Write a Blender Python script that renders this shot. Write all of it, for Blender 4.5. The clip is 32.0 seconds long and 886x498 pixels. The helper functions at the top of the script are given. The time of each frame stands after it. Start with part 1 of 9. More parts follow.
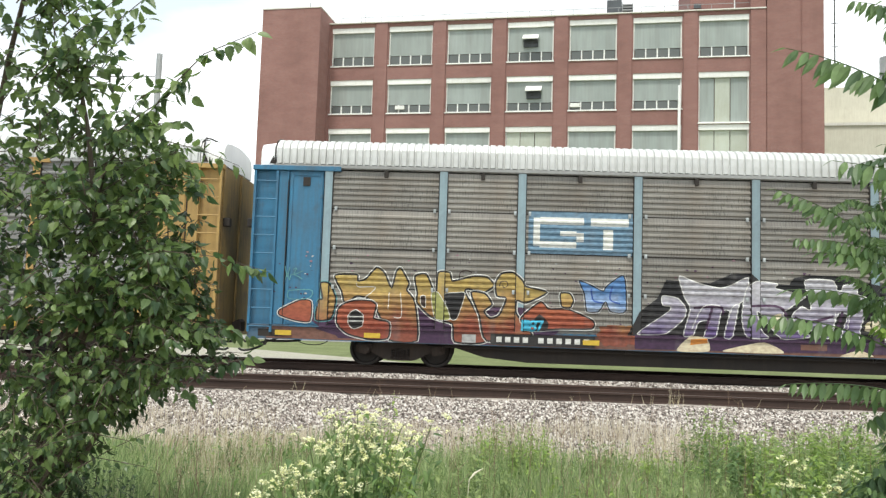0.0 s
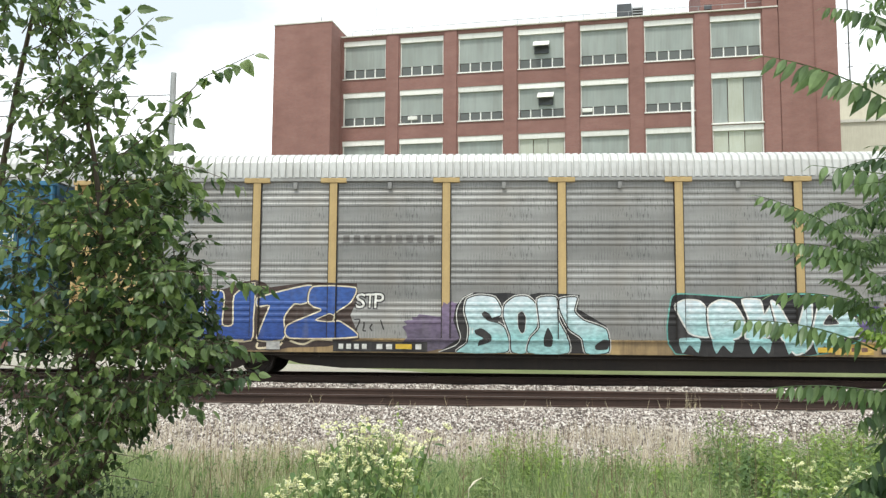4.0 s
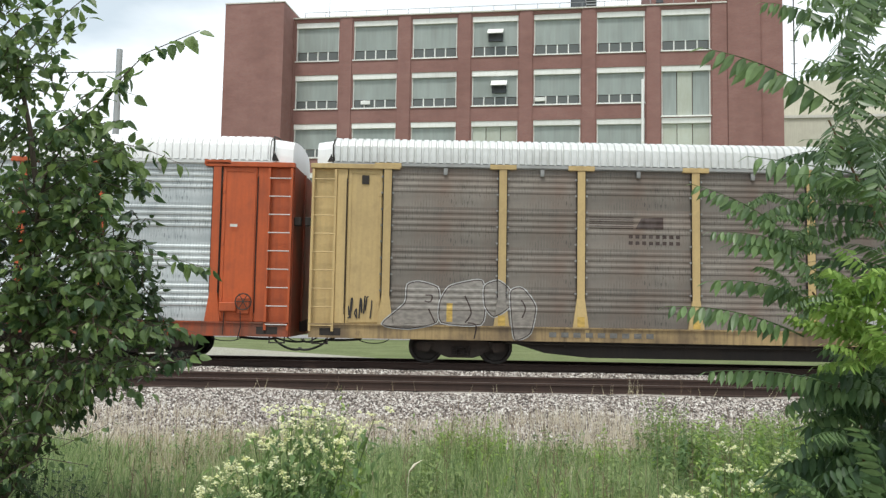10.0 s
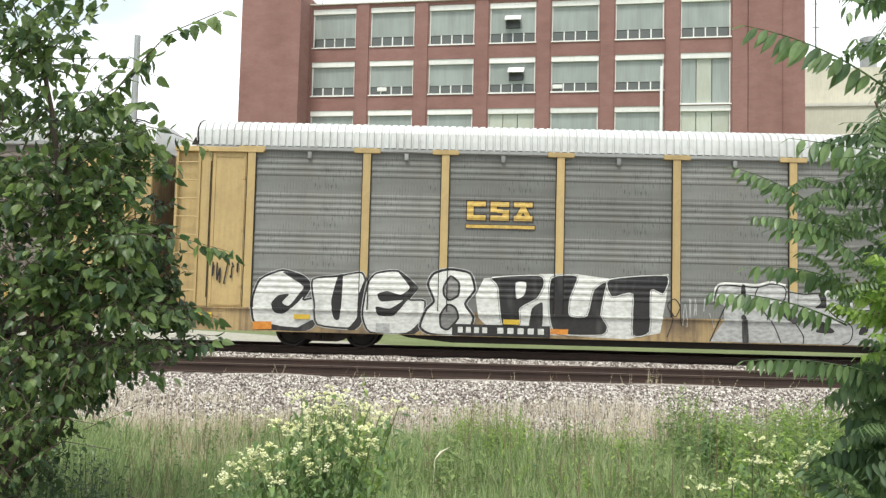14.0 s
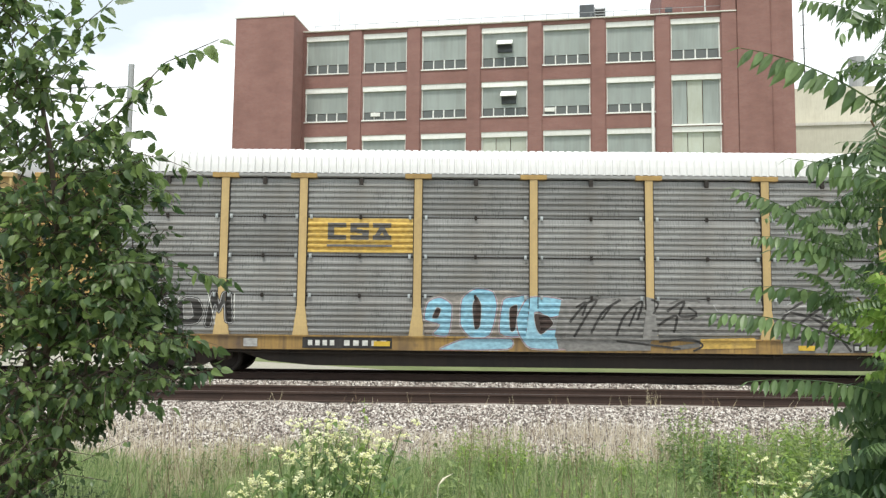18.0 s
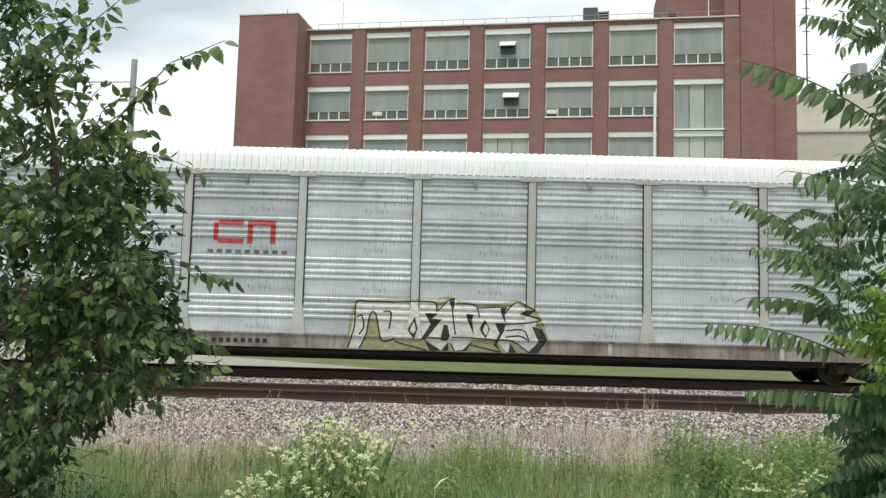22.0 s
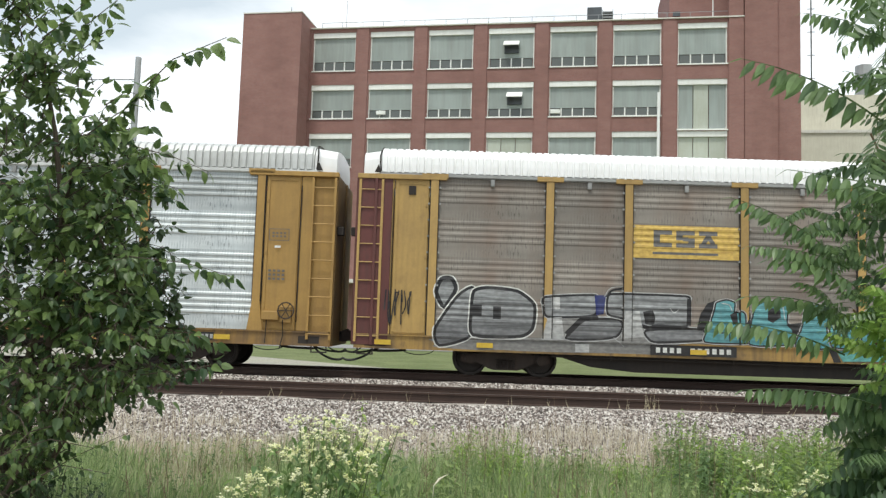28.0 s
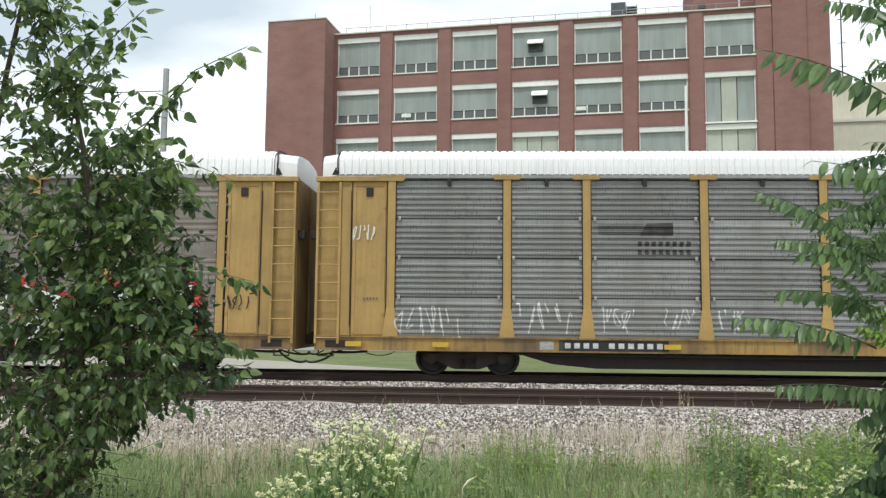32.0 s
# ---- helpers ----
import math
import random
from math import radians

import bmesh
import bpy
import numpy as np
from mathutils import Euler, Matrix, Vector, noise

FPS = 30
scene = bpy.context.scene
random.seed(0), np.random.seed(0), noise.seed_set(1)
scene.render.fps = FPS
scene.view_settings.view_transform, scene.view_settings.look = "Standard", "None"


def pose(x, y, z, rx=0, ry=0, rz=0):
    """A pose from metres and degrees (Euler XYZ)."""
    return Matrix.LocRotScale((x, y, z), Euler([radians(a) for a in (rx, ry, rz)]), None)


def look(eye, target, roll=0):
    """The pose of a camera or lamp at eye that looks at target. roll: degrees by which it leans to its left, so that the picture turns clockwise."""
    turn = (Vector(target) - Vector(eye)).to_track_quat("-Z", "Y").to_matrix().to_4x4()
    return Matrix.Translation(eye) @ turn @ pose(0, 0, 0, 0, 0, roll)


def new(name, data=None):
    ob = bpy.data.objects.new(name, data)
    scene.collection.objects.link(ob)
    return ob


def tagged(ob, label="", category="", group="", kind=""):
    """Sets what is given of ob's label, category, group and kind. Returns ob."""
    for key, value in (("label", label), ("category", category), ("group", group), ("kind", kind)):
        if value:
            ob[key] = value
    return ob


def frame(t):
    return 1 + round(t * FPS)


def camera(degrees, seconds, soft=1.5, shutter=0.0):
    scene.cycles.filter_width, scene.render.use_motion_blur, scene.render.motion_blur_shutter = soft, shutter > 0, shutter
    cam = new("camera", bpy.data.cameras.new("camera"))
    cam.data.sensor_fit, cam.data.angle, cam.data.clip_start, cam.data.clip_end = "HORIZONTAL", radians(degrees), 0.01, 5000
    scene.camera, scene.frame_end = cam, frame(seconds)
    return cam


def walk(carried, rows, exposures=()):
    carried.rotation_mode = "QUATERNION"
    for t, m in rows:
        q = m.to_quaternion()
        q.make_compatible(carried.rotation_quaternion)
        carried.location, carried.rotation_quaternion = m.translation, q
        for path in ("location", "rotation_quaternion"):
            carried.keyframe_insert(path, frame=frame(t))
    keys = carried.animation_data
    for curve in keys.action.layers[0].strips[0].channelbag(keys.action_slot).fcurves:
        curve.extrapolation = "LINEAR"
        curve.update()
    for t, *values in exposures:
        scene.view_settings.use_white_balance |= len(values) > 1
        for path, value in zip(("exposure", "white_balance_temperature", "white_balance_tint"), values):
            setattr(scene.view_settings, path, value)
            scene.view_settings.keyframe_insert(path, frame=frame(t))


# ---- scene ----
KELVINS = {0.0: 6580, 3.0: 6580, 5.5: 6480, 8.0: 6330, 9.5: 6330, 11.0: 6560, 22.0: 6480, 23.0: 6480, 25.0: 6480, 28.0: 6440, 29.0: 6380, 31.0: 6340, 32.0: 6340}
EXPOSURES = [(t, stops, KELVINS[t] if t in KELVINS else 6580, 6.0) for t, stops in ((0.0, 0.44), (3.0, 0.42), (5.5, 0.2), (8.0, -0.09), (9.5, 0.0), (11.0, 0.36), (12.0, 0.5), (13.0, 0.44), (17.0, 0.42), (19.0, 0.26), (21.0, 0.1), (22.0, -0.09), (23.0, -0.13), (25.0, -0.04), (28.0, 0.08), (29.0, 0.17), (31.0, 0.17), (32.0, 0.05))]
cam = camera(57.8, 32.0, soft=1.35)
ROWS = [
    (0.0, -0.028, 0.021, 1.596, 1.95, 4.65, -1.86),
    (0.5, -0.031, 0.024, 1.593, 1.79, 4.68, -1.51),
    (1.0, -0.029, 0.024, 1.591, 1.66, 4.64, -1.35),
    (1.5, -0.017, 0.018, 1.591, 0.68, 4.55, -1.48),
    (2.0, -0.002, 0.010, 1.595, -0.43, 4.41, -1.28),
    (2.5, 0.016, -0.001, 1.603, -0.95, 4.33, -0.90),
    (3.0, 0.038, -0.016, 1.611, 0.75, 4.49, -0.60),
    (3.5, 0.056, -0.028, 1.615, 2.22, 4.90, -0.40),
    (5.5, 0.204, -0.098, 1.607, 5.30, 5.60, -0.56),
    (6.0, 0.201, -0.095, 1.607, 5.11, 5.56, -0.71),
    (6.5, 0.192, -0.096, 1.608, 2.58, 5.42, -0.87),
    (7.0, 0.175, -0.100, 1.609, 1.94, 5.19, -0.65),
    (7.5, 0.158, -0.103, 1.609, 1.82, 5.12, -0.85),
    (8.0, 0.149, -0.098, 1.607, 2.06, 5.05, -1.33),
    (8.5, 0.150, -0.085, 1.603, 2.02, 4.94, -1.59),
    (9.0, 0.151, -0.070, 1.601, 1.41, 4.77, -1.53),
    (9.5, 0.144, -0.059, 1.600, 0.60, 4.51, -1.26),
    (10.0, 0.131, -0.051, 1.601, -0.18, 4.32, -1.01),
    (10.5, 0.116, -0.041, 1.601, -0.59, 4.23, -1.21),
    (11.0, 0.102, -0.027, 1.599, -0.88, 4.01, -1.17),
    (11.5, 0.086, -0.010, 1.596, -1.12, 3.72, -0.98),
    (12.0, 0.071, 0.009, 1.594, -1.11, 3.44, -1.37),
    (12.5, 0.062, 0.022, 1.592, 0.38, 3.36, -1.93),
    (13.0, 0.062, 0.027, 1.591, 0.63, 3.31, -2.12),
    (13.5, 0.066, 0.029, 1.589, 0.85, 3.41, -1.60),
    (14.0, 0.069, 0.032, 1.588, 0.87, 3.43, -1.44),
    (14.5, 0.070, 0.035, 1.587, 0.73, 3.48, -1.27),
    (16.5, 0.050, 0.049, 1.603, 0.52, 4.08, 0.10),
    (17.0, 0.048, 0.045, 1.600, 0.91, 4.49, 0.11),
    (17.5, 0.046, 0.039, 1.596, 1.04, 4.89, -0.18),
    (18.0, 0.044, 0.037, 1.592, 0.57, 5.12, -0.59),
    (18.5, 0.044, 0.043, 1.589, -0.20, 5.21, -0.82),
    (19.0, 0.043, 0.051, 1.587, -0.86, 5.11, -0.73),
    (19.5, 0.041, 0.052, 1.588, -1.32, 4.95, -0.85),
    (20.0, 0.038, 0.041, 1.596, -1.38, 4.74, -1.25),
    (20.5, 0.036, 0.024, 1.605, -1.04, 4.62, -1.28),
    (21.0, 0.036, 0.009, 1.611, -0.46, 4.78, -1.16),
    (21.5, 0.037, 0.002, 1.613, 0.10, 4.97, -1.30),
    (22.0, 0.039, 0.001, 1.612, 0.46, 5.12, -1.55),
    (22.5, 0.043, 0.002, 1.608, 0.61, 5.12, -1.44),
    (23.0, 0.046, 0.002, 1.604, 0.40, 5.03, -1.72),
    (23.5, 0.044, 0.004, 1.601, -0.24, 5.01, -1.79),
    (24.0, 0.038, 0.007, 1.599, -0.77, 4.93, -1.59),
    (24.5, 0.029, 0.011, 1.596, -0.91, 4.90, -1.90),
    (25.0, 0.021, 0.014, 1.594, -0.72, 4.62, -1.31),
    (25.5, 0.016, 0.017, 1.592, -0.07, 4.47, -1.25),
    (27.5, 0.049, -0.001, 1.604, 1.16, 5.03, -1.43),
    (28.0, 0.053, 0.004, 1.604, 0.64, 5.06, -1.86),
    (28.5, 0.056, 0.011, 1.606, 0.07, 4.93, -1.64),
    (29.0, 0.058, 0.015, 1.610, -0.35, 4.92, -1.42),
    (29.5, 0.063, 0.015, 1.613, -0.62, 5.51, -1.66),
    (30.0, 0.074, 0.012, 1.612, -0.47, 5.79, -1.33),
    (30.5, 0.088, 0.010, 1.611, 1.40, 5.58, -0.41),
    (31.0, 0.096, 0.009, 1.611, 2.64, 5.33, 0.21),
    (31.5, 0.093, 0.008, 1.611, 2.88, 5.26, 0.00),
    (32.0, 0.086, 0.007, 1.609, 2.86, 5.10, -0.54),
]
walk(cam, [(t, pose(x, y, z, 90 + pitch, roll, yaw)) for t, x, y, z, yaw, pitch, roll in ROWS], exposures=EXPOSURES)
ROLL = (-83.90518, 0.40255, 1.96993, -1.53322, 0.52052, -0.06303)
CEN = (-20.27, 8.33, 36.70, 65.11, 93.37, 121.75, 150.14, 178.50, 206.75, 235.09, 263.40)


def train_shift(t):
    """How far the train has rolled along the track since the start, in metres."""
    s = t / 10
    return sum(c * s ** (k + 1) for k, c in enumerate(ROLL))


# ---- world and light ----
SUN_EL, SUN_AZ = 66.0, 205.0
world = bpy.data.worlds.new("world")
scene.world = world
world.use_nodes = True
wn, wl = world.node_tree.nodes, world.node_tree.links
for n in list(wn):
    wn.remove(n)
w_out = wn.new("ShaderNodeOutputWorld")
w_bg = wn.new("ShaderNodeBackground")
w_sky = wn.new("ShaderNodeTexSky")
w_sky.sky_type = "NISHITA"
w_sky.sun_disc = False
w_sky.sun_elevation, w_sky.sun_rotation = radians(SUN_EL), radians(SUN_AZ)
w_sky.dust_density, w_sky.air_density = 3.0, 1.2
w_co = wn.new("ShaderNodeTexCoord")
w_map = wn.new("ShaderNodeMapping")
w_map.inputs["Scale"].default_value = (1.0, 1.0, 2.6)
w_cl = wn.new("ShaderNodeTexNoise")
w_cl.inputs["Scale"].default_value, w_cl.inputs["Detail"].default_value = 1.7, 6.0
w_cr = wn.new("ShaderNodeValToRGB")
w_cr.color_ramp.elements[0].position, w_cr.color_ramp.elements[0].color = 0.40, (7.4, 8.2, 9.0, 1)
w_cr.color_ramp.elements[1].position, w_cr.color_ramp.elements[1].color = 0.53, (12.6, 12.8, 13.1, 1)
w_mix = wn.new("ShaderNodeMixRGB")
w_mix.inputs[0].default_value = 0.86
wl.new(w_co.outputs["Generated"], w_map.inputs["Vector"])
wl.new(w_map.outputs[0], w_cl.inputs["Vector"])
w_sep = wn.new("ShaderNodeSeparateXYZ")
w_hi = wn.new("ShaderNodeMapRange")
w_hi.inputs["From Min"].default_value, w_hi.inputs["From Max"].default_value = 0.2, 0.45
w_hi.inputs["To Min"].default_value, w_hi.inputs["To Max"].default_value = 0.12, -0.16
w_side = wn.new("ShaderNodeMath")
w_side.operation = "MULTIPLY_ADD"
w_side.inputs[1].default_value = 0.3
w_add = wn.new("ShaderNodeMath")
wl.new(w_co.outputs["Generated"], w_sep.inputs[0])
wl.new(w_sep.outputs["Z"], w_hi.inputs["Value"])
wl.new(w_cl.outputs[0], w_add.inputs[0])
wl.new(w_sep.outputs["X"], w_side.inputs[0])
wl.new(w_hi.outputs[0], w_side.inputs[2])
wl.new(w_side.outputs[0], w_add.inputs[1])
wl.new(w_add.outputs[0], w_cr.inputs[0])
wl.new(w_sky.outputs[0], w_mix.inputs[1])
wl.new(w_cr.outputs[0], w_mix.inputs[2])
wl.new(w_mix.outputs[0], w_bg.inputs["Color"])
w_bg.inputs["Strength"].default_value = 0.1
wl.new(w_bg.outputs[0], w_out.inputs["Surface"])

sun = new("sun", bpy.data.lights.new("sun", "SUN"))
sun.data.energy, sun.data.angle, sun.data.color = 2.5, radians(12), (1.0, 0.96, 0.9)
sa, se = radians(SUN_AZ), radians(SUN_EL)
sun.matrix_world = look((math.sin(sa) * math.cos(se) * 60, math.cos(sa) * math.cos(se) * 60, math.sin(se) * 60), (0, 0, 0))


# ---- materials ----
def nodes(name, rough=0.7, metal=0.0):
    m = bpy.data.materials.new(name)
    m.use_nodes = True
    nt = m.node_tree
    b = nt.nodes["Principled BSDF"]
    b.inputs["Roughness"].default_value = rough
    b.inputs["Metallic"].default_value = metal
    return m, nt, b


def coords(nt, scale, kind="Object"):
    co = nt.nodes.new("ShaderNodeTexCoord")
    mp = nt.nodes.new("ShaderNodeMapping")
    mp.inputs["Scale"].default_value = scale
    nt.links.new(co.outputs[kind], mp.inputs["Vector"])
    return mp.outputs[0]


def noise_fac(nt, vec, scale, lo, hi, detail=4.0):
    n = nt.nodes.new("ShaderNodeTexNoise")
    n.inputs["Scale"].default_value, n.inputs["Detail"].default_value = scale, detail
    nt.links.new(vec, n.inputs["Vector"])
    r = nt.nodes.new("ShaderNodeMapRange")
    r.inputs["From Min"].default_value, r.inputs["From Max"].default_value = lo, hi
    nt.links.new(n.outputs[0], r.inputs["Value"])
    return r.outputs[0]


def mix(nt, fac, a, b, blend="MIX"):
    m = nt.nodes.new("ShaderNodeMixRGB")
    m.blend_type = blend
    for i, v in enumerate((fac, a, b)):
        if isinstance(v, (int, float)):
            m.inputs[i].default_value = v
        elif isinstance(v, tuple):
            m.inputs[i].default_value = (*v, 1) if len(v) == 3 else v
        else:
            nt.links.new(v, m.inputs[i])
    return m.outputs[0]


def scaled(nt, value, factor):
    m = nt.nodes.new("ShaderNodeMath")
    m.operation = "MULTIPLY"
    nt.links.new(value, m.inputs[0])
    m.inputs[1].default_value = factor
    return m.outputs[0]


def bump(nt, b, height, strength=0.3, distance=0.02):
    n = nt.nodes.new("ShaderNodeBump")
    n.inputs["Strength"].default_value, n.inputs["Distance"].default_value = strength, distance
    nt.links.new(height, n.inputs["Height"])
    nt.links.new(n.outputs[0], b.inputs["Normal"])


def dirty(name, color, dirt, rough=0.6, metal=0.0, amount=0.6, streak=0.5, grain=18.0, tone=0.05):
    """Paint or metal with cloudy stains, streaks running down and a fine grain."""
    m, nt, b = nodes(name, rough, metal)
    big = noise_fac(nt, coords(nt, (0.9, 0.9, 0.9)), 1.1, 0.42, 0.75)
    run = noise_fac(nt, coords(nt, (5.0, 5.0, 0.35)), 2.0, 0.45, 0.8)
    fine = noise_fac(nt, coords(nt, (1, 1, 1)), grain, 0.3, 0.7, 6.0)
    c = mix(nt, scaled(nt, big, amount), color, dirt)
    c = mix(nt, scaled(nt, run, streak), c, dirt)
    spots = noise_fac(nt, coords(nt, (1.6, 1.6, 1.0)), 3.2, 0.56, 0.72, 8.0)
    c = mix(nt, scaled(nt, spots, 0.55 * amount), c, dirt)
    c = mix(nt, tone, c, fine, "OVERLAY")
    info = nt.nodes.new("ShaderNodeObjectInfo")
    hs = nt.nodes.new("ShaderNodeHueSaturation")
    r = nt.nodes.new("ShaderNodeMapRange")
    r.inputs["To Min"].default_value, r.inputs["To Max"].default_value = 0.9, 1.1
    nt.links.new(info.outputs["Random"], r.inputs["Value"])
    nt.links.new(r.outputs[0], hs.inputs["Value"])
    nt.links.new(c, hs.inputs["Color"])
    nt.links.new(hs.outputs[0], b.inputs["Base Color"])
    bump(nt, b, fine, 0.15, 0.004)
    return m


def sheet_metal(name, color, dark, rust, rusty=0.3, rough=0.45, metal=0.25, spread=0.35):
    """Perforated galvanised screen: pinholes in upright rows, smears and rust runs."""
    m, nt, b = nodes(name, rough, metal)
    big = noise_fac(nt, coords(nt, (0.35, 1, 1.6)), 1.6, 0.35, 0.7)
    run = noise_fac(nt, coords(nt, (7.0, 1, 0.25)), 1.5, 0.5, 0.8)
    rst = noise_fac(nt, coords(nt, (1.2, 1, 0.6)), 1.0, 0.45, 0.75, 6.0)
    c = mix(nt, scaled(nt, big, 0.75), color, dark)
    c = mix(nt, scaled(nt, run, 0.4), c, dark)
    c = mix(nt, scaled(nt, rst, rusty), c, rust)
    wv = nt.nodes.new("ShaderNodeTexWave")
    wv.bands_direction = "X"
    wv.inputs["Scale"].default_value, wv.inputs["Distortion"].default_value = 4.4, 1.6
    nt.links.new(coords(nt, (1, 0.1, 0.6)), wv.inputs["Vector"])
    pat = noise_fac(nt, coords(nt, (0.8, 1, 1.3)), 2.2, 0.48, 0.6)
    wm = nt.nodes.new("ShaderNodeMath")
    wm.operation = "MULTIPLY"
    nt.links.new(wv.outputs[1], wm.inputs[0])
    nt.links.new(pat, wm.inputs[1])
    c = mix(nt, scaled(nt, wm.outputs[0], 0.5), c, dark)
    tick = noise_fac(nt, coords(nt, (30.0, 1, 5.0)), 1.0, 0.57, 0.66, 2.0)
    where = noise_fac(nt, coords(nt, (0.7, 1, 1.1)), 1.3, 0.42, 0.62, 3.0)
    tm = nt.nodes.new("ShaderNodeMath")
    tm.operation = "MULTIPLY"
    nt.links.new(tick, tm.inputs[0])
    nt.links.new(where, tm.inputs[1])
    c = mix(nt, scaled(nt, tm.outputs[0], 0.8), c, tuple(v * 0.55 for v in dark))
    info = nt.nodes.new("ShaderNodeObjectInfo")
    hs = nt.nodes.new("ShaderNodeHueSaturation")
    r = nt.nodes.new("ShaderNodeMapRange")
    r.inputs["To Min"].default_value, r.inputs["To Max"].default_value = 1 - spread / 2, 1 + spread / 2
    nt.links.new(info.outputs["Random"], r.inputs["Value"])
    nt.links.new(r.outputs[0], hs.inputs["Value"])
    nt.links.new(c, hs.inputs["Color"])
    nt.links.new(hs.outputs[0], b.inputs["Base Color"])
    return m


def leafy(name, a, b2, under=(0.10, 0.15, 0.05), rough=0.5, clear=0.25):
    """Leaf: two greens by island, a lighter gleam through the blade."""
    m, nt, b = nodes(name, rough)
    geo = nt.nodes.new("ShaderNodeNewGeometry")
    info = nt.nodes.new("ShaderNodeObjectInfo")
    ad = nt.nodes.new("ShaderNodeMath")
    ad.operation = "ADD"
    nt.links.new(geo.outputs["Random Per Island"], ad.inputs[0])
    nt.links.new(info.outputs["Random"], ad.inputs[1])
    fr = nt.nodes.new("ShaderNodeMath")
    fr.operation = "FRACT"
    nt.links.new(ad.outputs[0], fr.inputs[0])
    c = mix(nt, fr.outputs[0], a, b2)
    n = noise_fac(nt, coords(nt, (1, 1, 1)), 9.0, 0.3, 0.7)
    c = mix(nt, 0.25, c, n, "OVERLAY")
    nt.links.new(c, b.inputs["Base Color"])
    tr = nt.nodes.new("ShaderNodeBsdfTranslucent")
    c2 = mix(nt, 0.5, c, under, "ADD")
    nt.links.new(c2, tr.inputs["Color"])
    ms = nt.nodes.new("ShaderNodeMixShader")
    ms.inputs[0].default_value = clear
    nt.links.new(b.outputs[0], ms.inputs[1])
    nt.links.new(tr.outputs[0], ms.inputs[2])
    nt.links.new(ms.outputs[0], nt.nodes["Material Output"].inputs["Surface"])
    return m


def ground_mat(name, cols, scale, rough=0.95, depth=0.03):
    m, nt, b = nodes(name, rough)
    v = nt.nodes.new("ShaderNodeTexVoronoi")
    v.inputs["Scale"].default_value = scale
    nt.links.new(coords(nt, (1, 1, 1)), v.inputs["Vector"])
    sep = nt.nodes.new("ShaderNodeSeparateColor")
    nt.links.new(v.outputs["Color"], sep.inputs[0])
    c = mix(nt, sep.outputs[0], cols[0], cols[1])
    big = noise_fac(nt, coords(nt, (1, 1, 1)), 0.6, 0.4, 0.65)
    c = mix(nt, big, c, cols[2])
    fine = noise_fac(nt, coords(nt, (1, 1, 1)), scale * 3, 0.3, 0.7)
    c = mix(nt, 0.35, c, fine, "OVERLAY")
    nt.links.new(c, b.inputs["Base Color"])
    bump(nt, b, v.outputs["Distance"], 0.6, depth)
    return m


def brick_mat(name, a, b2, mortar):
    m, nt, b = nodes(name, 0.88)
    br = nt.nodes.new("ShaderNodeTexBrick")
    br.inputs["Scale"].default_value = 1.0
    br.inputs["Brick Width"].default_value, br.inputs["Row Height"].default_value = 0.22, 0.075
    br.inputs["Mortar Size"].default_value = 0.008
    br.inputs["Color1"].default_value, br.inputs["Color2"].default_value = (*a, 1), (*b2, 1)
    br.inputs["Mortar"].default_value = (*mortar, 1)
    co = nt.nodes.new("ShaderNodeTexCoord")
    sx = nt.nodes.new("ShaderNodeSeparateXYZ")
    cx = nt.nodes.new("ShaderNodeCombineXYZ")
    ad = nt.nodes.new("ShaderNodeMath")
    nt.links.new(co.outputs["Object"], sx.inputs[0])
    nt.links.new(sx.outputs["X"], ad.inputs[0])
    nt.links.new(sx.outputs["Y"], ad.inputs[1])
    nt.links.new(ad.outputs[0], cx.inputs["X"])
    nt.links.new(sx.outputs["Z"], cx.inputs["Y"])
    nt.links.new(cx.outputs[0], br.inputs["Vector"])
    stain = noise_fac(nt, coords(nt, (0.25, 0.25, 0.12)), 1.0, 0.4, 0.75, 6.0)
    c = mix(nt, scaled(nt, stain, 0.45), br.outputs[0], (0.16, 0.075, 0.06))
    run = noise_fac(nt, coords(nt, (2.0, 2.0, 0.15)), 1.0, 0.5, 0.85)
    c = mix(nt, scaled(nt, run, 0.15), c, (0.13, 0.075, 0.06))
    mot = noise_fac(nt, coords(nt, (0.7, 0.7, 1.6)), 0.9, 0.35, 0.7, 8.0)
    c = mix(nt, 0.1, c, mot, "SOFT_LIGHT")
    nt.links.new(c, b.inputs["Base Color"])
    return m


def pebbles(name, cols):
    """Broken stone of several sorts, one tone to each piece."""
    m, nt, b = nodes(name, 0.9)
    geo = nt.nodes.new("ShaderNodeNewGeometry")
    ramp = nt.nodes.new("ShaderNodeValToRGB")
    el = ramp.color_ramp.elements
    el[0].position, el[0].color = 0.12, (*cols[0], 1)
    el[1].position, el[1].color = 0.88, (*cols[3], 1)
    for p, c in ((0.40, cols[1]), (0.62, cols[2])):
        el.new(p).color = (*c, 1)
    nt.links.new(geo.outputs["Random Per Island"], ramp.inputs[0])
    grain = noise_fac(nt, coords(nt, (1, 1, 1)), 60.0, 0.3, 0.7)
    nt.links.new(mix(nt, 0.25, ramp.outputs[0], grain, "OVERLAY"), b.inputs["Base Color"])
    return m


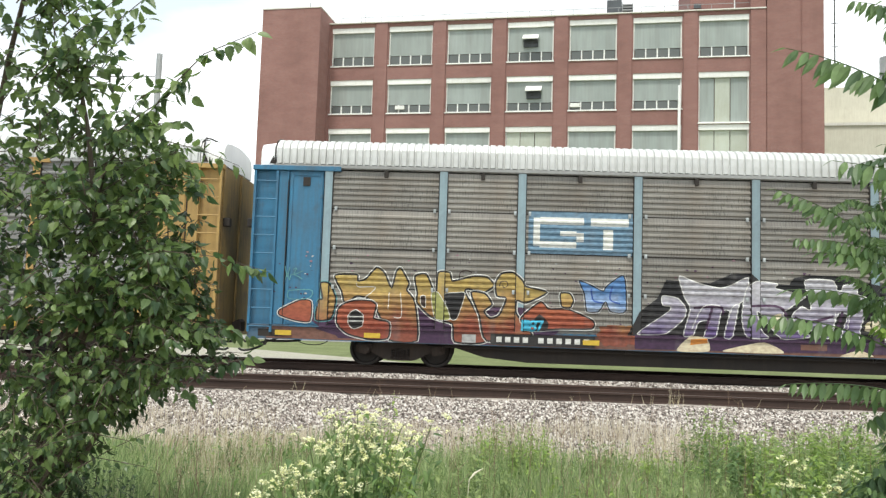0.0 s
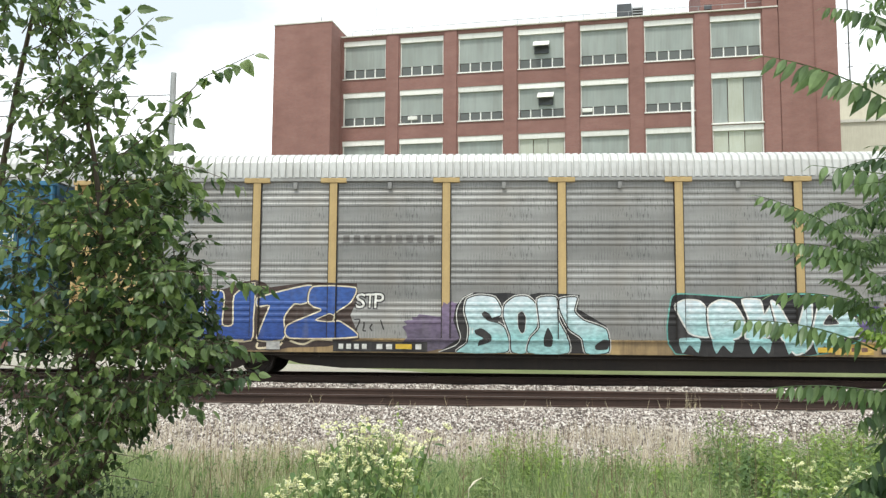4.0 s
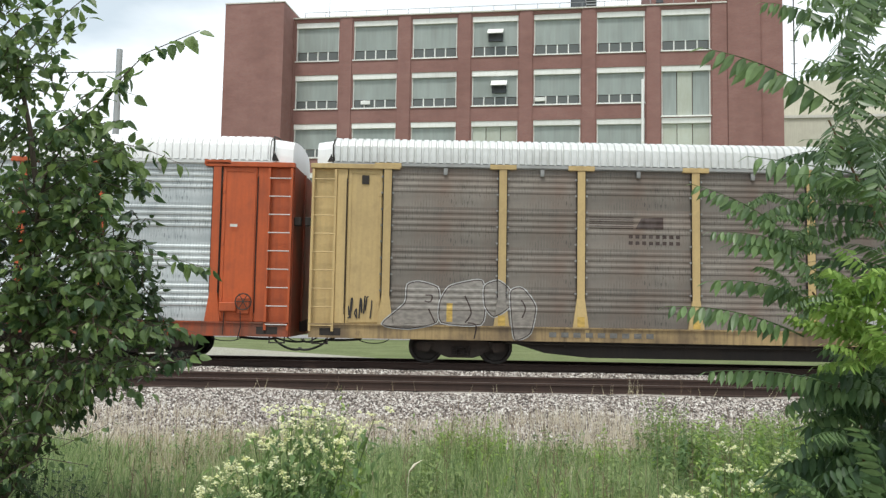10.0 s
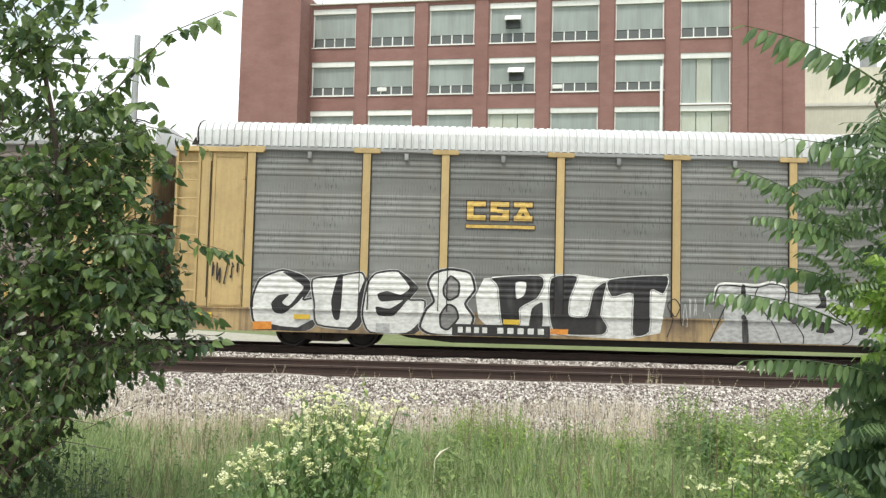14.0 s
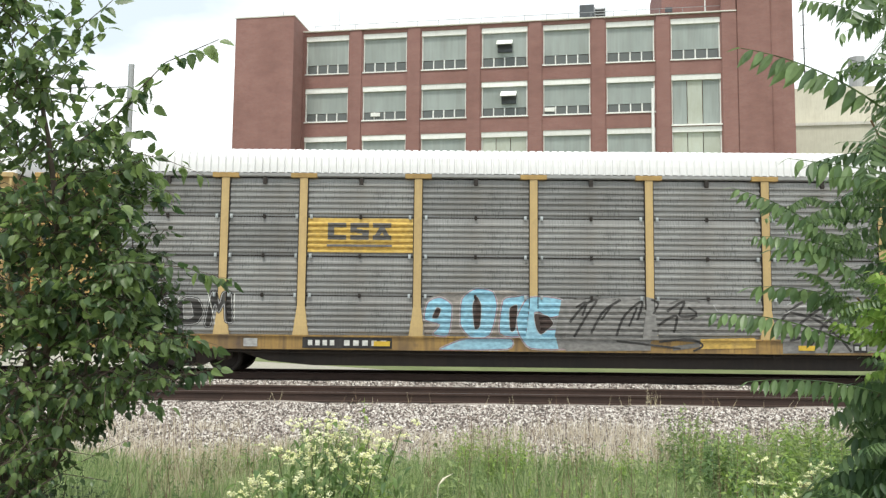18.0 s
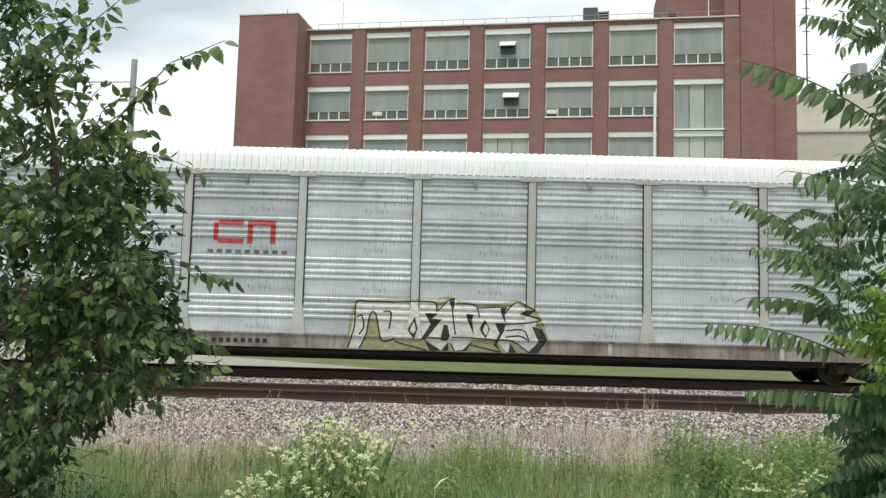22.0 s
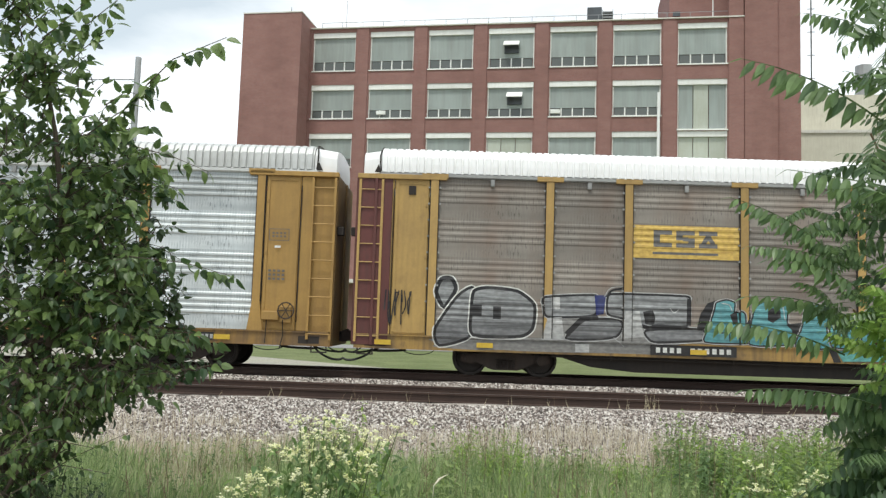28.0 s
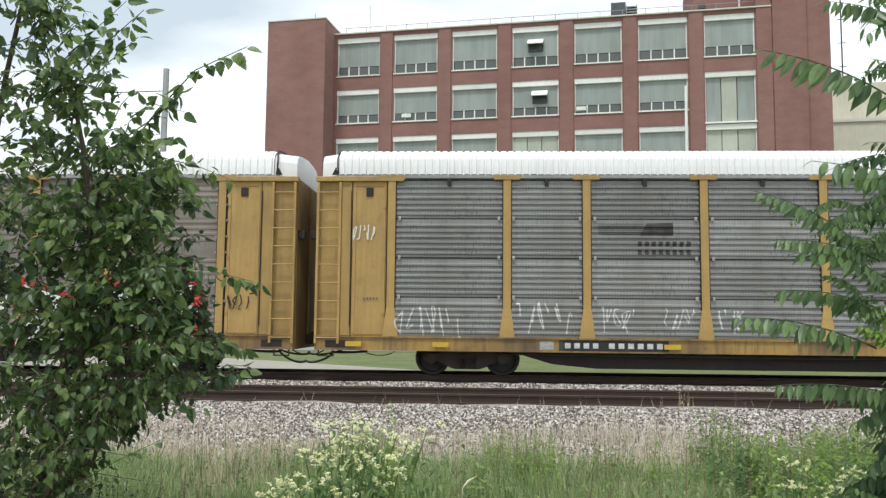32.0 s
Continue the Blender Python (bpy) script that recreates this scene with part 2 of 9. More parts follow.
def fluted(name, a, b2):
    """Corrugated translucent sheet: fine upright flutes, yellowed in patches."""
    m, nt, b = nodes(name, 0.5)
    wv = nt.nodes.new("ShaderNodeTexWave")
    wv.bands_direction = "X"
    wv.inputs["Scale"].default_value, wv.inputs["Distortion"].default_value = 2.6, 0.6
    nt.links.new(coords(nt, (1, 1, 0.05)), wv.inputs["Vector"])
    patch = noise_fac(nt, coords(nt, (0.4, 0.4, 0.25)), 1.0, 0.35, 0.65, 5.0)
    run = noise_fac(nt, coords(nt, (2.0, 2.0, 0.2)), 1.4, 0.4, 0.75, 5.0)
    c = mix(nt, scaled(nt, patch, 0.8), a, b2)
    c = mix(nt, scaled(nt, run, 0.5), c, (0.22, 0.23, 0.2))
    c = mix(nt, 0.05, c, wv.outputs[0], "OVERLAY")
    nt.links.new(c, b.inputs["Base Color"])
    bump(nt, b, wv.outputs[1], 0.12, 0.02)
    return m


def plain(name, color, rough=0.6, metal=0.0, tone=0.15, grain=12.0):
    m, nt, b = nodes(name, rough, metal)
    f = noise_fac(nt, coords(nt, (1, 1, 1)), grain, 0.3, 0.7, 5.0)
    nt.links.new(mix(nt, tone, color, f, "OVERLAY"), b.inputs["Base Color"])
    return m


M = {}
M["yellow"] = dirty("yellow_paint", (0.43, 0.28, 0.09), (0.21, 0.13, 0.055), amount=0.5, streak=0.45)
M["yellow_pale"] = dirty("pale_yellow_paint", (0.51, 0.37, 0.165), (0.26, 0.175, 0.085), amount=0.4, streak=0.35)
M["yellow_deep"] = dirty("deep_yellow_paint", (0.39, 0.235, 0.065), (0.20, 0.115, 0.04), amount=0.45, streak=0.4)
M["blue"] = dirty("blue_paint", (0.035, 0.17, 0.30), (0.06, 0.07, 0.08), amount=0.5, streak=0.5)
M["blue_pale"] = dirty("pale_blue_paint", (0.25, 0.35, 0.39), (0.14, 0.16, 0.18), amount=0.5, streak=0.4)
M["orange"] = dirty("orange_paint", (0.49, 0.095, 0.022), (0.20, 0.045, 0.02), amount=0.5, streak=0.45)
M["white"] = dirty("white_paint", (0.52, 0.52, 0.50), (0.27, 0.245, 0.21), amount=0.45, streak=0.45)
M["maroon"] = dirty("maroon_paint", (0.12, 0.035, 0.03), (0.05, 0.03, 0.025), amount=0.5)
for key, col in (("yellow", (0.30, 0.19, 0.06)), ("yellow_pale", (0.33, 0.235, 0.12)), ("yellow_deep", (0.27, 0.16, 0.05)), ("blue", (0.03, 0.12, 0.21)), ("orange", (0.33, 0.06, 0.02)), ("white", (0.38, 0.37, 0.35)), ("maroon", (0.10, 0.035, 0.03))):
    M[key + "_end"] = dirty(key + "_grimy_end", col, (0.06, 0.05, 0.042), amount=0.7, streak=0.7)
for key, col in (("yellow", (0.38, 0.235, 0.065)), ("yellow_pale", (0.41, 0.29, 0.135)), ("yellow_deep", (0.34, 0.195, 0.05)), ("blue", (0.035, 0.15, 0.26)), ("orange", (0.40, 0.07, 0.018)), ("white", (0.36, 0.315, 0.28))):
    M[key + "_sill"] = dirty(key + "_grimy_sill", col, (0.095, 0.064, 0.045), amount=0.95, streak=0.8)
M["yellow_mark"] = plain("yellow_marking", (0.55, 0.37, 0.04), 0.5)
M["screen_light"] = sheet_metal("bright_screen", (0.66, 0.69, 0.69), (0.34, 0.375, 0.39), (0.30, 0.29, 0.26), 0.2, 0.4, 0.3)
M["screen_grey"] = sheet_metal("grey_screen", (0.322, 0.323, 0.314), (0.175, 0.177, 0.172), (0.20, 0.17, 0.135), 0.3)
M["screen_tan"] = sheet_metal("tan_screen", (0.32, 0.305, 0.275), (0.17, 0.16, 0.145), (0.22, 0.175, 0.135), 0.4)
M["screen_brown"] = sheet_metal("brown_screen", (0.275, 0.25, 0.217), (0.17, 0.152, 0.132), (0.18, 0.12, 0.09), 0.6, 0.72, 0.05)
M["screen_umber"] = sheet_metal("umber_screen", (0.215, 0.19, 0.163), (0.125, 0.11, 0.095), (0.15, 0.095, 0.07), 0.6, 0.72, 0.05)
M["screen_dull"] = sheet_metal("dull_screen", (0.215, 0.22, 0.207), (0.135, 0.135, 0.125), (0.15, 0.13, 0.105), 0.3, 0.72, 0.05)
M["roof_grey"] = dirty("grey_roof", (0.60, 0.61, 0.60), (0.42, 0.42, 0.40), 0.5, 0.1, 0.5, 0.3, 6.0)
M["roof_white"] = dirty("white_roof", (0.86, 0.86, 0.86), (0.68, 0.68, 0.66), 0.5, 0.0, 0.3, 0.25, 6.0)
M["fascia"] = dirty("grey_fascia", (0.33, 0.335, 0.33), (0.2, 0.19, 0.18), 0.6, 0.1, 0.5, 0.4, 6.0)
M["under"] = dirty("grimy_underframe", (0.022, 0.019, 0.017), (0.04, 0.03, 0.024), 0.85, 0.0)
M["bogie"] = dirty("rusty_bogie_steel", (0.04, 0.031, 0.027), (0.065, 0.045, 0.034), 0.85, 0.0)
M["wheel"] = dirty("wheel_steel", (0.028, 0.024, 0.022), (0.045, 0.034, 0.028), 0.75, 0.1)
M["hose"] = plain("black_rubber", (0.012, 0.012, 0.012), 0.6)
M["rail"] = dirty("rusty_rail", (0.07, 0.043, 0.034), (0.04, 0.027, 0.022), 0.75, 0.3)
M["railhead"] = dirty("worn_rail_head", (0.16, 0.13, 0.12), (0.10, 0.07, 0.06), 0.4, 0.7)
M["tie"] = dirty("creosoted_tie", (0.045, 0.034, 0.028), (0.09, 0.075, 0.06), 0.9)
M["stone"] = ground_mat("ballast_stone", ((0.46, 0.415, 0.365), (0.16, 0.135, 0.12), (0.34, 0.30, 0.26)), 16.0)
M["stones"] = pebbles("loose_ballast", ((0.085, 0.07, 0.062), (0.205, 0.168, 0.148), (0.41, 0.36, 0.32), (0.68, 0.64, 0.59)))
M["soil"] = ground_mat("dry_soil", ((0.20, 0.17, 0.11), (0.14, 0.14, 0.08), (0.14, 0.16, 0.08)), 6.0)
M["lawn"] = ground_mat("mown_lawn", ((0.13, 0.158, 0.052), (0.10, 0.128, 0.042), (0.155, 0.178, 0.07)), 5.0)
M["asphalt"] = ground_mat("pale_asphalt", ((0.30, 0.30, 0.29), (0.24, 0.24, 0.23), (0.27, 0.26, 0.25)), 20.0)
M["gravel"] = ground_mat("pale_gravel", ((0.40, 0.375, 0.32), (0.28, 0.26, 0.22), (0.34, 0.33, 0.26)), 12.0)
M["brick"] = brick_mat("red_brick", (0.30, 0.147, 0.124), (0.254, 0.122, 0.106), (0.28, 0.19, 0.17))
M["stucco"] = dirty("cream_render", (0.62, 0.60, 0.50), (0.45, 0.42, 0.34), 0.9, amount=0.4)
M["conc"] = dirty("pale_concrete", (0.66, 0.65, 0.60), (0.48, 0.44, 0.38), 0.85, amount=0.4)
M["trim"] = dirty("white_trim", (0.82, 0.82, 0.78), (0.64, 0.62, 0.57), 0.6, amount=0.3)
M["frosted"] = fluted("fibreglass_panel", (0.35, 0.39, 0.37), (0.26, 0.295, 0.275))
M["board"] = dirty("pale_board", (0.50, 0.53, 0.46), (0.42, 0.43, 0.33), 0.7, amount=0.5)
M["hvac"] = dirty("grey_sheet", (0.10, 0.11, 0.12), (0.06, 0.06, 0.06), 0.5, 0.4)
M["galv"] = dirty("galvanised_pole", (0.36, 0.37, 0.37), (0.26, 0.26, 0.25), 0.5, 0.5)
M["flue"] = plain("white_flue", (0.86, 0.86, 0.84), 0.5)
M["wire"] = plain("dark_wire", (0.03, 0.03, 0.03), 0.6)
m_glass, nt_glass, b_glass = nodes("dark_pane", 0.22)
b_glass.inputs["Base Color"].default_value = (0.13, 0.14, 0.135, 1)
b_glass.inputs["Specular IOR Level"].default_value = 0.3
M["pane"] = m_glass
M["leaf"] = leafy("shrub_leaf", (0.034, 0.076, 0.031), (0.205, 0.285, 0.092), rough=0.42, clear=0.42)
# darker copy of the shrub leaf: the crown's inner shade put into its colour
M["leaf_dark"] = leafy("shaded_shrub_leaf", (0.022, 0.05, 0.022), (0.08, 0.125, 0.045), rough=0.46, clear=0.3)
M["sumac"] = leafy("pinnate_leaf", (0.07, 0.128, 0.054), (0.185, 0.272, 0.11), rough=0.36, clear=0.42)
M["sumac_young"] = leafy("young_pinnate_leaf", (0.17, 0.29, 0.06), (0.32, 0.44, 0.11), clear=0.45)
M["weed"] = leafy("weed_leaf", (0.14, 0.21, 0.07), (0.34, 0.41, 0.16), clear=0.45)
M["weed_bright"] = leafy("bright_weed_leaf", (0.17, 0.28, 0.055), (0.37, 0.47, 0.13), clear=0.5)
M["grass"] = leafy("grass_blade", (0.17, 0.255, 0.10), (0.51, 0.585, 0.30), clear=0.45)
M["grass_dry"] = leafy("dry_grass_blade", (0.74, 0.68, 0.50), (0.34, 0.27, 0.17), clear=0.35)
M["flower"] = leafy("cream_floret", (0.78, 0.78, 0.38), (0.86, 0.85, 0.62), (0.2, 0.2, 0.1), clear=0.2)
M["grass_dark"] = leafy("coarse_grass_blade", (0.15, 0.215, 0.088), (0.40, 0.48, 0.22), clear=0.45)
M["weed_dark"] = leafy("dark_weed_leaf", (0.07, 0.13, 0.045), (0.20, 0.30, 0.10), clear=0.4)
M["grass_pale"] = leafy("bleached_grass_blade", (0.80, 0.72, 0.60), (0.45, 0.38, 0.29), clear=0.3)
M["stalk"] = plain("dead_stalk", (0.22, 0.15, 0.10), 0.8)
M["straw"] = plain("straw", (0.76, 0.70, 0.54), 0.8)
M["bark"] = dirty("grey_brown_bark", (0.10, 0.075, 0.055), (0.05, 0.04, 0.03), 0.9)
M["stem"] = plain("green_stem", (0.12, 0.16, 0.06), 0.7)
# darker copy of the pinnate leaf, with the shade low in the growth painted in
M["sumac_shaded"] = leafy("shaded_leaf", (0.03, 0.065, 0.03), (0.09, 0.16, 0.06), clear=0.35)
M["sumac_stem"] = plain("reddish_stem", (0.20, 0.13, 0.07), 0.7)


# ---- building blocks ----
def part(name, bm, material, parent=None, label=""):
    me = bpy.data.meshes.new(name)
    bm.to_mesh(me)
    bm.free()
    me.materials.append(M[material] if isinstance(material, str) else material)
    ob = new(name, me)
    if parent:
        ob.parent = parent
    if label:
        ob["label"] = label
    return ob


def again(name, ob, parent, m):
    """Another object on the same mesh, at the pose m under its parent."""
    o = new(name, ob.data)
    o.parent = parent
    o.matrix_basis = m
    return o


def box(bm, x0, x1, y0, y1, z0, z1, bevel=0.0):
    vs = [bm.verts.new((x, y, z)) for z in (z0, z1) for y in (y0, y1) for x in (x0, x1)]
    fs = [bm.faces.new([vs[i] for i in f]) for f in ((0, 2, 3, 1), (4, 5, 7, 6), (0, 1, 5, 4), (1, 3, 7, 5), (3, 2, 6, 7), (2, 0, 4, 6))]
    if bevel:
        es = list({e for f in fs for e in f.edges})
        bmesh.ops.bevel(bm, geom=es, offset=bevel, segments=1, affect="EDGES")
    return vs


def boxes(*args, bevel=0.0):
    bm = bmesh.new()
    for a in args:
        box(bm, *a, bevel=bevel)
    return bm


def prism(bm, outline, y0, y1):
    """An outline in x and z, made thick along y."""
    a = [bm.verts.new((x, y0, z)) for x, z in outline]
    b = [bm.verts.new((x, y1, z)) for x, z in outline]
    n = len(outline)
    bm.faces.new(a)
    bm.faces.new(b[::-1])
    for i in range(n):
        bm.faces.new((a[i], b[i], b[(i + 1) % n], a[(i + 1) % n]))


def tube(bm, pts, r, sides=6, taper=1.0):
    """A round rod along points."""
    rings = []
    n = len(pts)
    for i, p in enumerate(pts):
        p = Vector(p)
        d = Vector(pts[min(i + 1, n - 1)]) - Vector(pts[max(i - 1, 0)])
        d.normalize()
        u = d.orthogonal().normalized()
        v = d.cross(u)
        rr = r * (1 + (taper - 1) * i / max(n - 1, 1))
        rings.append([bm.verts.new(p + (u * math.cos(k * math.tau / sides) + v * math.sin(k * math.tau / sides)) * rr) for k in range(sides)])
    for a, b in zip(rings, rings[1:]):
        # match the ring's start so that the rod does not twist
        k0 = min(range(sides), key=lambda k: (b[k].co - a[0].co).length)
        b = b[k0:] + b[:k0]
        for k in range(sides):
            bm.faces.new((a[k], a[(k + 1) % sides], b[(k + 1) % sides], b[k]))
        rings[rings.index(a) + 1][:] = b
    bm.faces.new(rings[0][::-1])
    bm.faces.new(rings[-1])


def thing(name, m, label, category, group="", kind=""):
    ob = new(name)
    ob.empty_display_size = 0.2
    ob.matrix_basis = m
    return tagged(ob, label, category, group, kind)


def mesh_of(name, verts, faces, material, parent=None):
    me = bpy.data.meshes.new(name)
    me.from_pydata(verts, [], faces)
    me.materials.append(M[material] if isinstance(material, str) else material)
    ob = new(name, me)
    if parent:
        ob.parent = parent
    return ob


# ---- ground ----
def ground_height(y):
    """The lie of the land across the tracks, from the grass up to the ballast and down to the lawn."""
    prof = ((-60, -0.2), (8.5, -0.2), (10.4, -0.14), (14.2, 0.0), (15.0, 0.02), (18.0, 0.03), (18.7, 0.12), (19.4, 0.10), (20.1, 0.05), (22.8, 0.05), (24.5, -0.1), (4000, -0.1))
    for (a, za), (b, zb) in zip(prof, prof[1:]):
        if y <= b:
            return za + (zb - za) * (y - a) / (b - a)
    return -0.1


def strip(name, ys, x0, x1, material, label, category, lift=0.0, cells=120, rough=0.0):
    xs = [x0 + (x1 - x0) * i / cells for i in range(cells + 1)]
    verts, faces = [], []
    for y in ys:
        for x in xs:
            verts.append((x, y, ground_height(y) + lift + rough * noise.noise((x * 1.3, y * 1.3, 0.5))))
    w = len(xs)
    for j in range(len(ys) - 1):
        for i in range(cells):
            a = j * w + i
            faces.append((a, a + 1, a + w + 1, a + w))
    ob = mesh_of(name, verts, faces, material)
    return tagged(ob, label, category, kind="structure")


strip("ground", [-300, -60, -10, 0, 4, 8.5, 10.4, 14.2, 15, 18, 18.7, 19.4, 20.1, 22.8, 24.5, 40, 100, 300, 1500, 3500], -2500, 2500, "soil", "dry soil and rough grass beside the tracks", "ground", -0.03, 40)
strip("ballast", [9.6 + 0.2 * i for i in range(76)], -60, 60, "stone", "pale grey and pinkish crushed stone ballast", "ballast", 0.0, 300, 0.03)
strip("lawn", [24.2, 30, 36, 42, 50, 66], -160, 160, "lawn", "mown green lawn behind the tracks", "lawn", 0.01, 60)
apron = mesh_of("gravel_drive", [(0.5, 25.2, -0.075), (-1.0, 26.6, -0.075), (-3.5, 28.6, -0.075), (-8.0, 32.2, -0.075), (-20.0, 40.0, -0.075), (-60.0, 60.0, -0.075), (-60.0, 25.0, -0.075)], [(0, 1, 2, 3, 4, 5, 6)], "gravel")
tagged(apron, "pale gravel drive beside the lawn", "road", kind="structure")
strip("road", [43.5, 46, 49], -160, 4, "asphalt", "pale asphalt drive across the lawn", "road", 0.03, 30)


def loose_stones(count, y0, y1, x0, x1, size):
    rng = random.Random(4)
    verts, faces = [], []
    shape = ((1, 0, -0.2), (-0.5, 0.85, -0.3), (-0.5, -0.85, -0.2), (0.1, 0.1, 0.8), (0.4, 0.5, 0.5))
    tri = ((0, 1, 4), (1, 3, 4), (3, 0, 4), (1, 2, 3), (2, 0, 3), (0, 2, 1))
    for _ in range(count):
        y = rng.uniform(y0, y1)
        x = rng.uniform(x0, x1)
        s = size * rng.uniform(0.55, 1.3)
        m = Euler((rng.uniform(-0.6, 0.6), rng.uniform(-0.6, 0.6), rng.uniform(0, 6.28))).to_matrix()
        z = ground_height(y) + 0.012 + 0.03 * noise.noise((x * 1.3, y * 1.3, 0.5))
        n = len(verts)
        for v in shape:
            p = m @ Vector((v[0] * s * rng.uniform(0.8, 1.2), v[1] * s, v[2] * s))
            verts.append((x + p.x, y + p.y, z + p.z))
        faces += [tuple(n + i for i in f) for f in tri]
    ob = mesh_of("ballast_stones", verts, faces, "stones")
    tagged(ob, "loose pale grey and pinkish crushed ballast stones", "gravel", kind="stuff")


loose_stones(52000, 10.6, 15.2, -9.5, 11.5, 0.031)
loose_stones(12000, 17.6, 20.1, -12, 14, 0.032)


# ---- tracks ----
def track(y, top, x0, x1, label):
    tr = thing("railway_track", pose(0, y, top - 0.18), label, "track", kind="structure")
    prof = ((-0.07, 0), (0.07, 0), (0.07, 0.012), (0.012, 0.03), (0.012, 0.13), (0.036, 0.145), (0.036, 0.176), (0.028, 0.18), (-0.028, 0.18), (-0.036, 0.176), (-0.036, 0.145), (-0.012, 0.13), (-0.012, 0.03), (-0.07, 0.012))
    for s in (-1, 1):
        bm = bmesh.new()
        a = [bm.verts.new((x0, s * 0.7525 + p[0], p[1])) for p in prof]
        b = [bm.verts.new((x1, s * 0.7525 + p[0], p[1])) for p in prof]
        for i in range(len(prof)):
            bm.faces.new((a[i], b[i], b[(i + 1) % len(prof)], a[(i + 1) % len(prof)]))
        rl = part("rail", bm, "rail", tr, "rusty steel rail")
        part("rail_head", boxes((x0, x1, s * 0.7525 - 0.028, s * 0.7525 + 0.028, 0.1795, 0.1815)), "railhead", rl)
    proto = None
    rng = random.Random(7)
    n = int((min(x1, 40) - max(x0, -40)) / 0.53)
    for i in range(n):
        x = max(x0, -40) + i * 0.53
        m = pose(x, rng.uniform(-0.05, 0.05), rng.uniform(-0.012, 0.0), 0, 0, rng.uniform(-1.5, 1.5))
        if proto is None:
            proto = part("tie", boxes((-0.115, 0.115, -1.3, 1.3, -0.17, 0.0), bevel=0.01), "tie", tr)
            proto.matrix_basis = m
        else:
            again("tie", proto, tr, m)
    return tr


NEAR_TRACK, TRAIN_TRACK = 16.45, 21.42
NEAR_TOP, TRAIN_TOP = 0.20, 0.24
track(NEAR_TRACK, NEAR_TOP, -90, 90, "empty near track with rusty rails on dark ties")
track(TRAIN_TRACK, TRAIN_TOP, -330, 330, "far track with rusty rails under the train")


# ---- the train ----
CENTRES = CEN
HALF, END, SIDE = 13.93, 13.86, 1.52
POSTS = (-12.0, -9.12, -7.16, -4.30, -1.43, 1.43, 4.30, 7.16, 9.12, 12.0)
Z0, Z1 = 0.96, 4.90
RIB = {"seamed": 0.04, "plain": 0.033, "shallow": 0.013}
cache = {}


def shared(key, build, name, material, parent, m=None, label=""):
    """A part on a mesh that is built once for each kind and material."""
    k = (key, material)
    if k not in cache:
        o = part(name, build(), material, parent, label)
        cache[k] = o.data
    else:
        o = new(name, cache[k])
        o.parent = parent
        if label:
            o["label"] = label
    if m is not None:
        o.matrix_basis = m
    return o


def ribbed(width, height, ribs, first, last, depth, lap=0.0):
    """A screen panel: level ribs between two heights, plain margins above and below."""
    bm = bmesh.new()
    prof = [(0, 0.0)]
    step = (last - first) / ribs
    for i in range(ribs):
        z = first + i * step
        prof += [(z, 0.0), (z + step * 0.22, -depth), (z + step * 0.5, -depth), (z + step * 0.72, 0.0)]
    prof.append((height, lap))
    rows = []
    for z, y in prof:
        rows.append([bm.verts.new((x, y, z)) for x in (0, width)])
    for a, b in zip(rows, rows[1:]):
        bm.faces.new((a[0], a[1], b[1], b[0]))
    back = [bm.verts.new((x, 0.03, z)) for z in (0, height) for x in (0, width)]
    bm.faces.new((back[1], back[0], back[2], back[3]))
    return bm


ROOF_ARC = [(-1.56, 5.0), (-1.56, 5.2), (-1.54, 5.40), (-1.47, 5.54), (-1.3, 5.64), (-0.9, 5.70), (0, 5.75), (0.9, 5.70), (1.3, 5.64), (1.47, 5.54), (1.54, 5.40), (1.56, 5.2), (1.56, 5.0)]


def roof_mesh(pitch, depth):
    """Curved roof sheet with cross corrugations."""
    bm = bmesh.new()
    arc = ROOF_ARC
    n = int(26.7 / pitch)
    xs, ds = [], []
    for i in range(n):
        x = -13.35 + i * pitch
        xs += [x, x + pitch * 0.1, x + pitch * 0.7, x + pitch * 0.8]
        ds += [0, depth, depth, 0]
    xs.append(-13.35 + n * pitch)
    ds.append(0)
    cols = []
    for x, d in zip(xs, ds):
        cols.append([bm.verts.new((x, y * (1 + d / 1.6), z + d * 0.3)) for y, z in arc])
    for a, b in zip(cols, cols[1:]):
        for i in range(len(arc) - 1):
            bm.faces.new((a[i], b[i], b[i + 1], a[i + 1]))
    return bm


def roof_end(sign):
    """The hood at a roof's end: a flat gable with a raised lip."""
    bm = bmesh.new()
    arc = [(y * 0.985, z - 0.03 * (z > 5)) for y, z in ROOF_ARC]
    a = [bm.verts.new((sign * 13.3, y, z)) for y, z in arc]
    b = [bm.verts.new((sign * 13.82, y * 0.84, z - 0.05 * (z - 4.9))) for y, z in arc]
    for i in range(len(arc) - 1):
        bm.faces.new((a[i], b[i], b[i + 1], a[i + 1]))
    bm.faces.new(b)
    return bm


def roof_lip(sign):
    bm = bmesh.new()
    arc = [(y * 0.995, z + 0.01) for y, z in ROOF_ARC]
    tube(bm, [(sign * (13.36 + 0.03 * math.sin(i)), y * 1.01, z + 0.02) for i, (y, z) in enumerate(arc)], 0.022, 5)
    return bm


def roof_bracket(sign):
    bm = bmesh.new()
    prism(bm, [(sign * 13.36, 5.0), (sign * 13.52, 5.0), (sign * 13.42, 5.2)], -1.62, -1.58)
    return bm


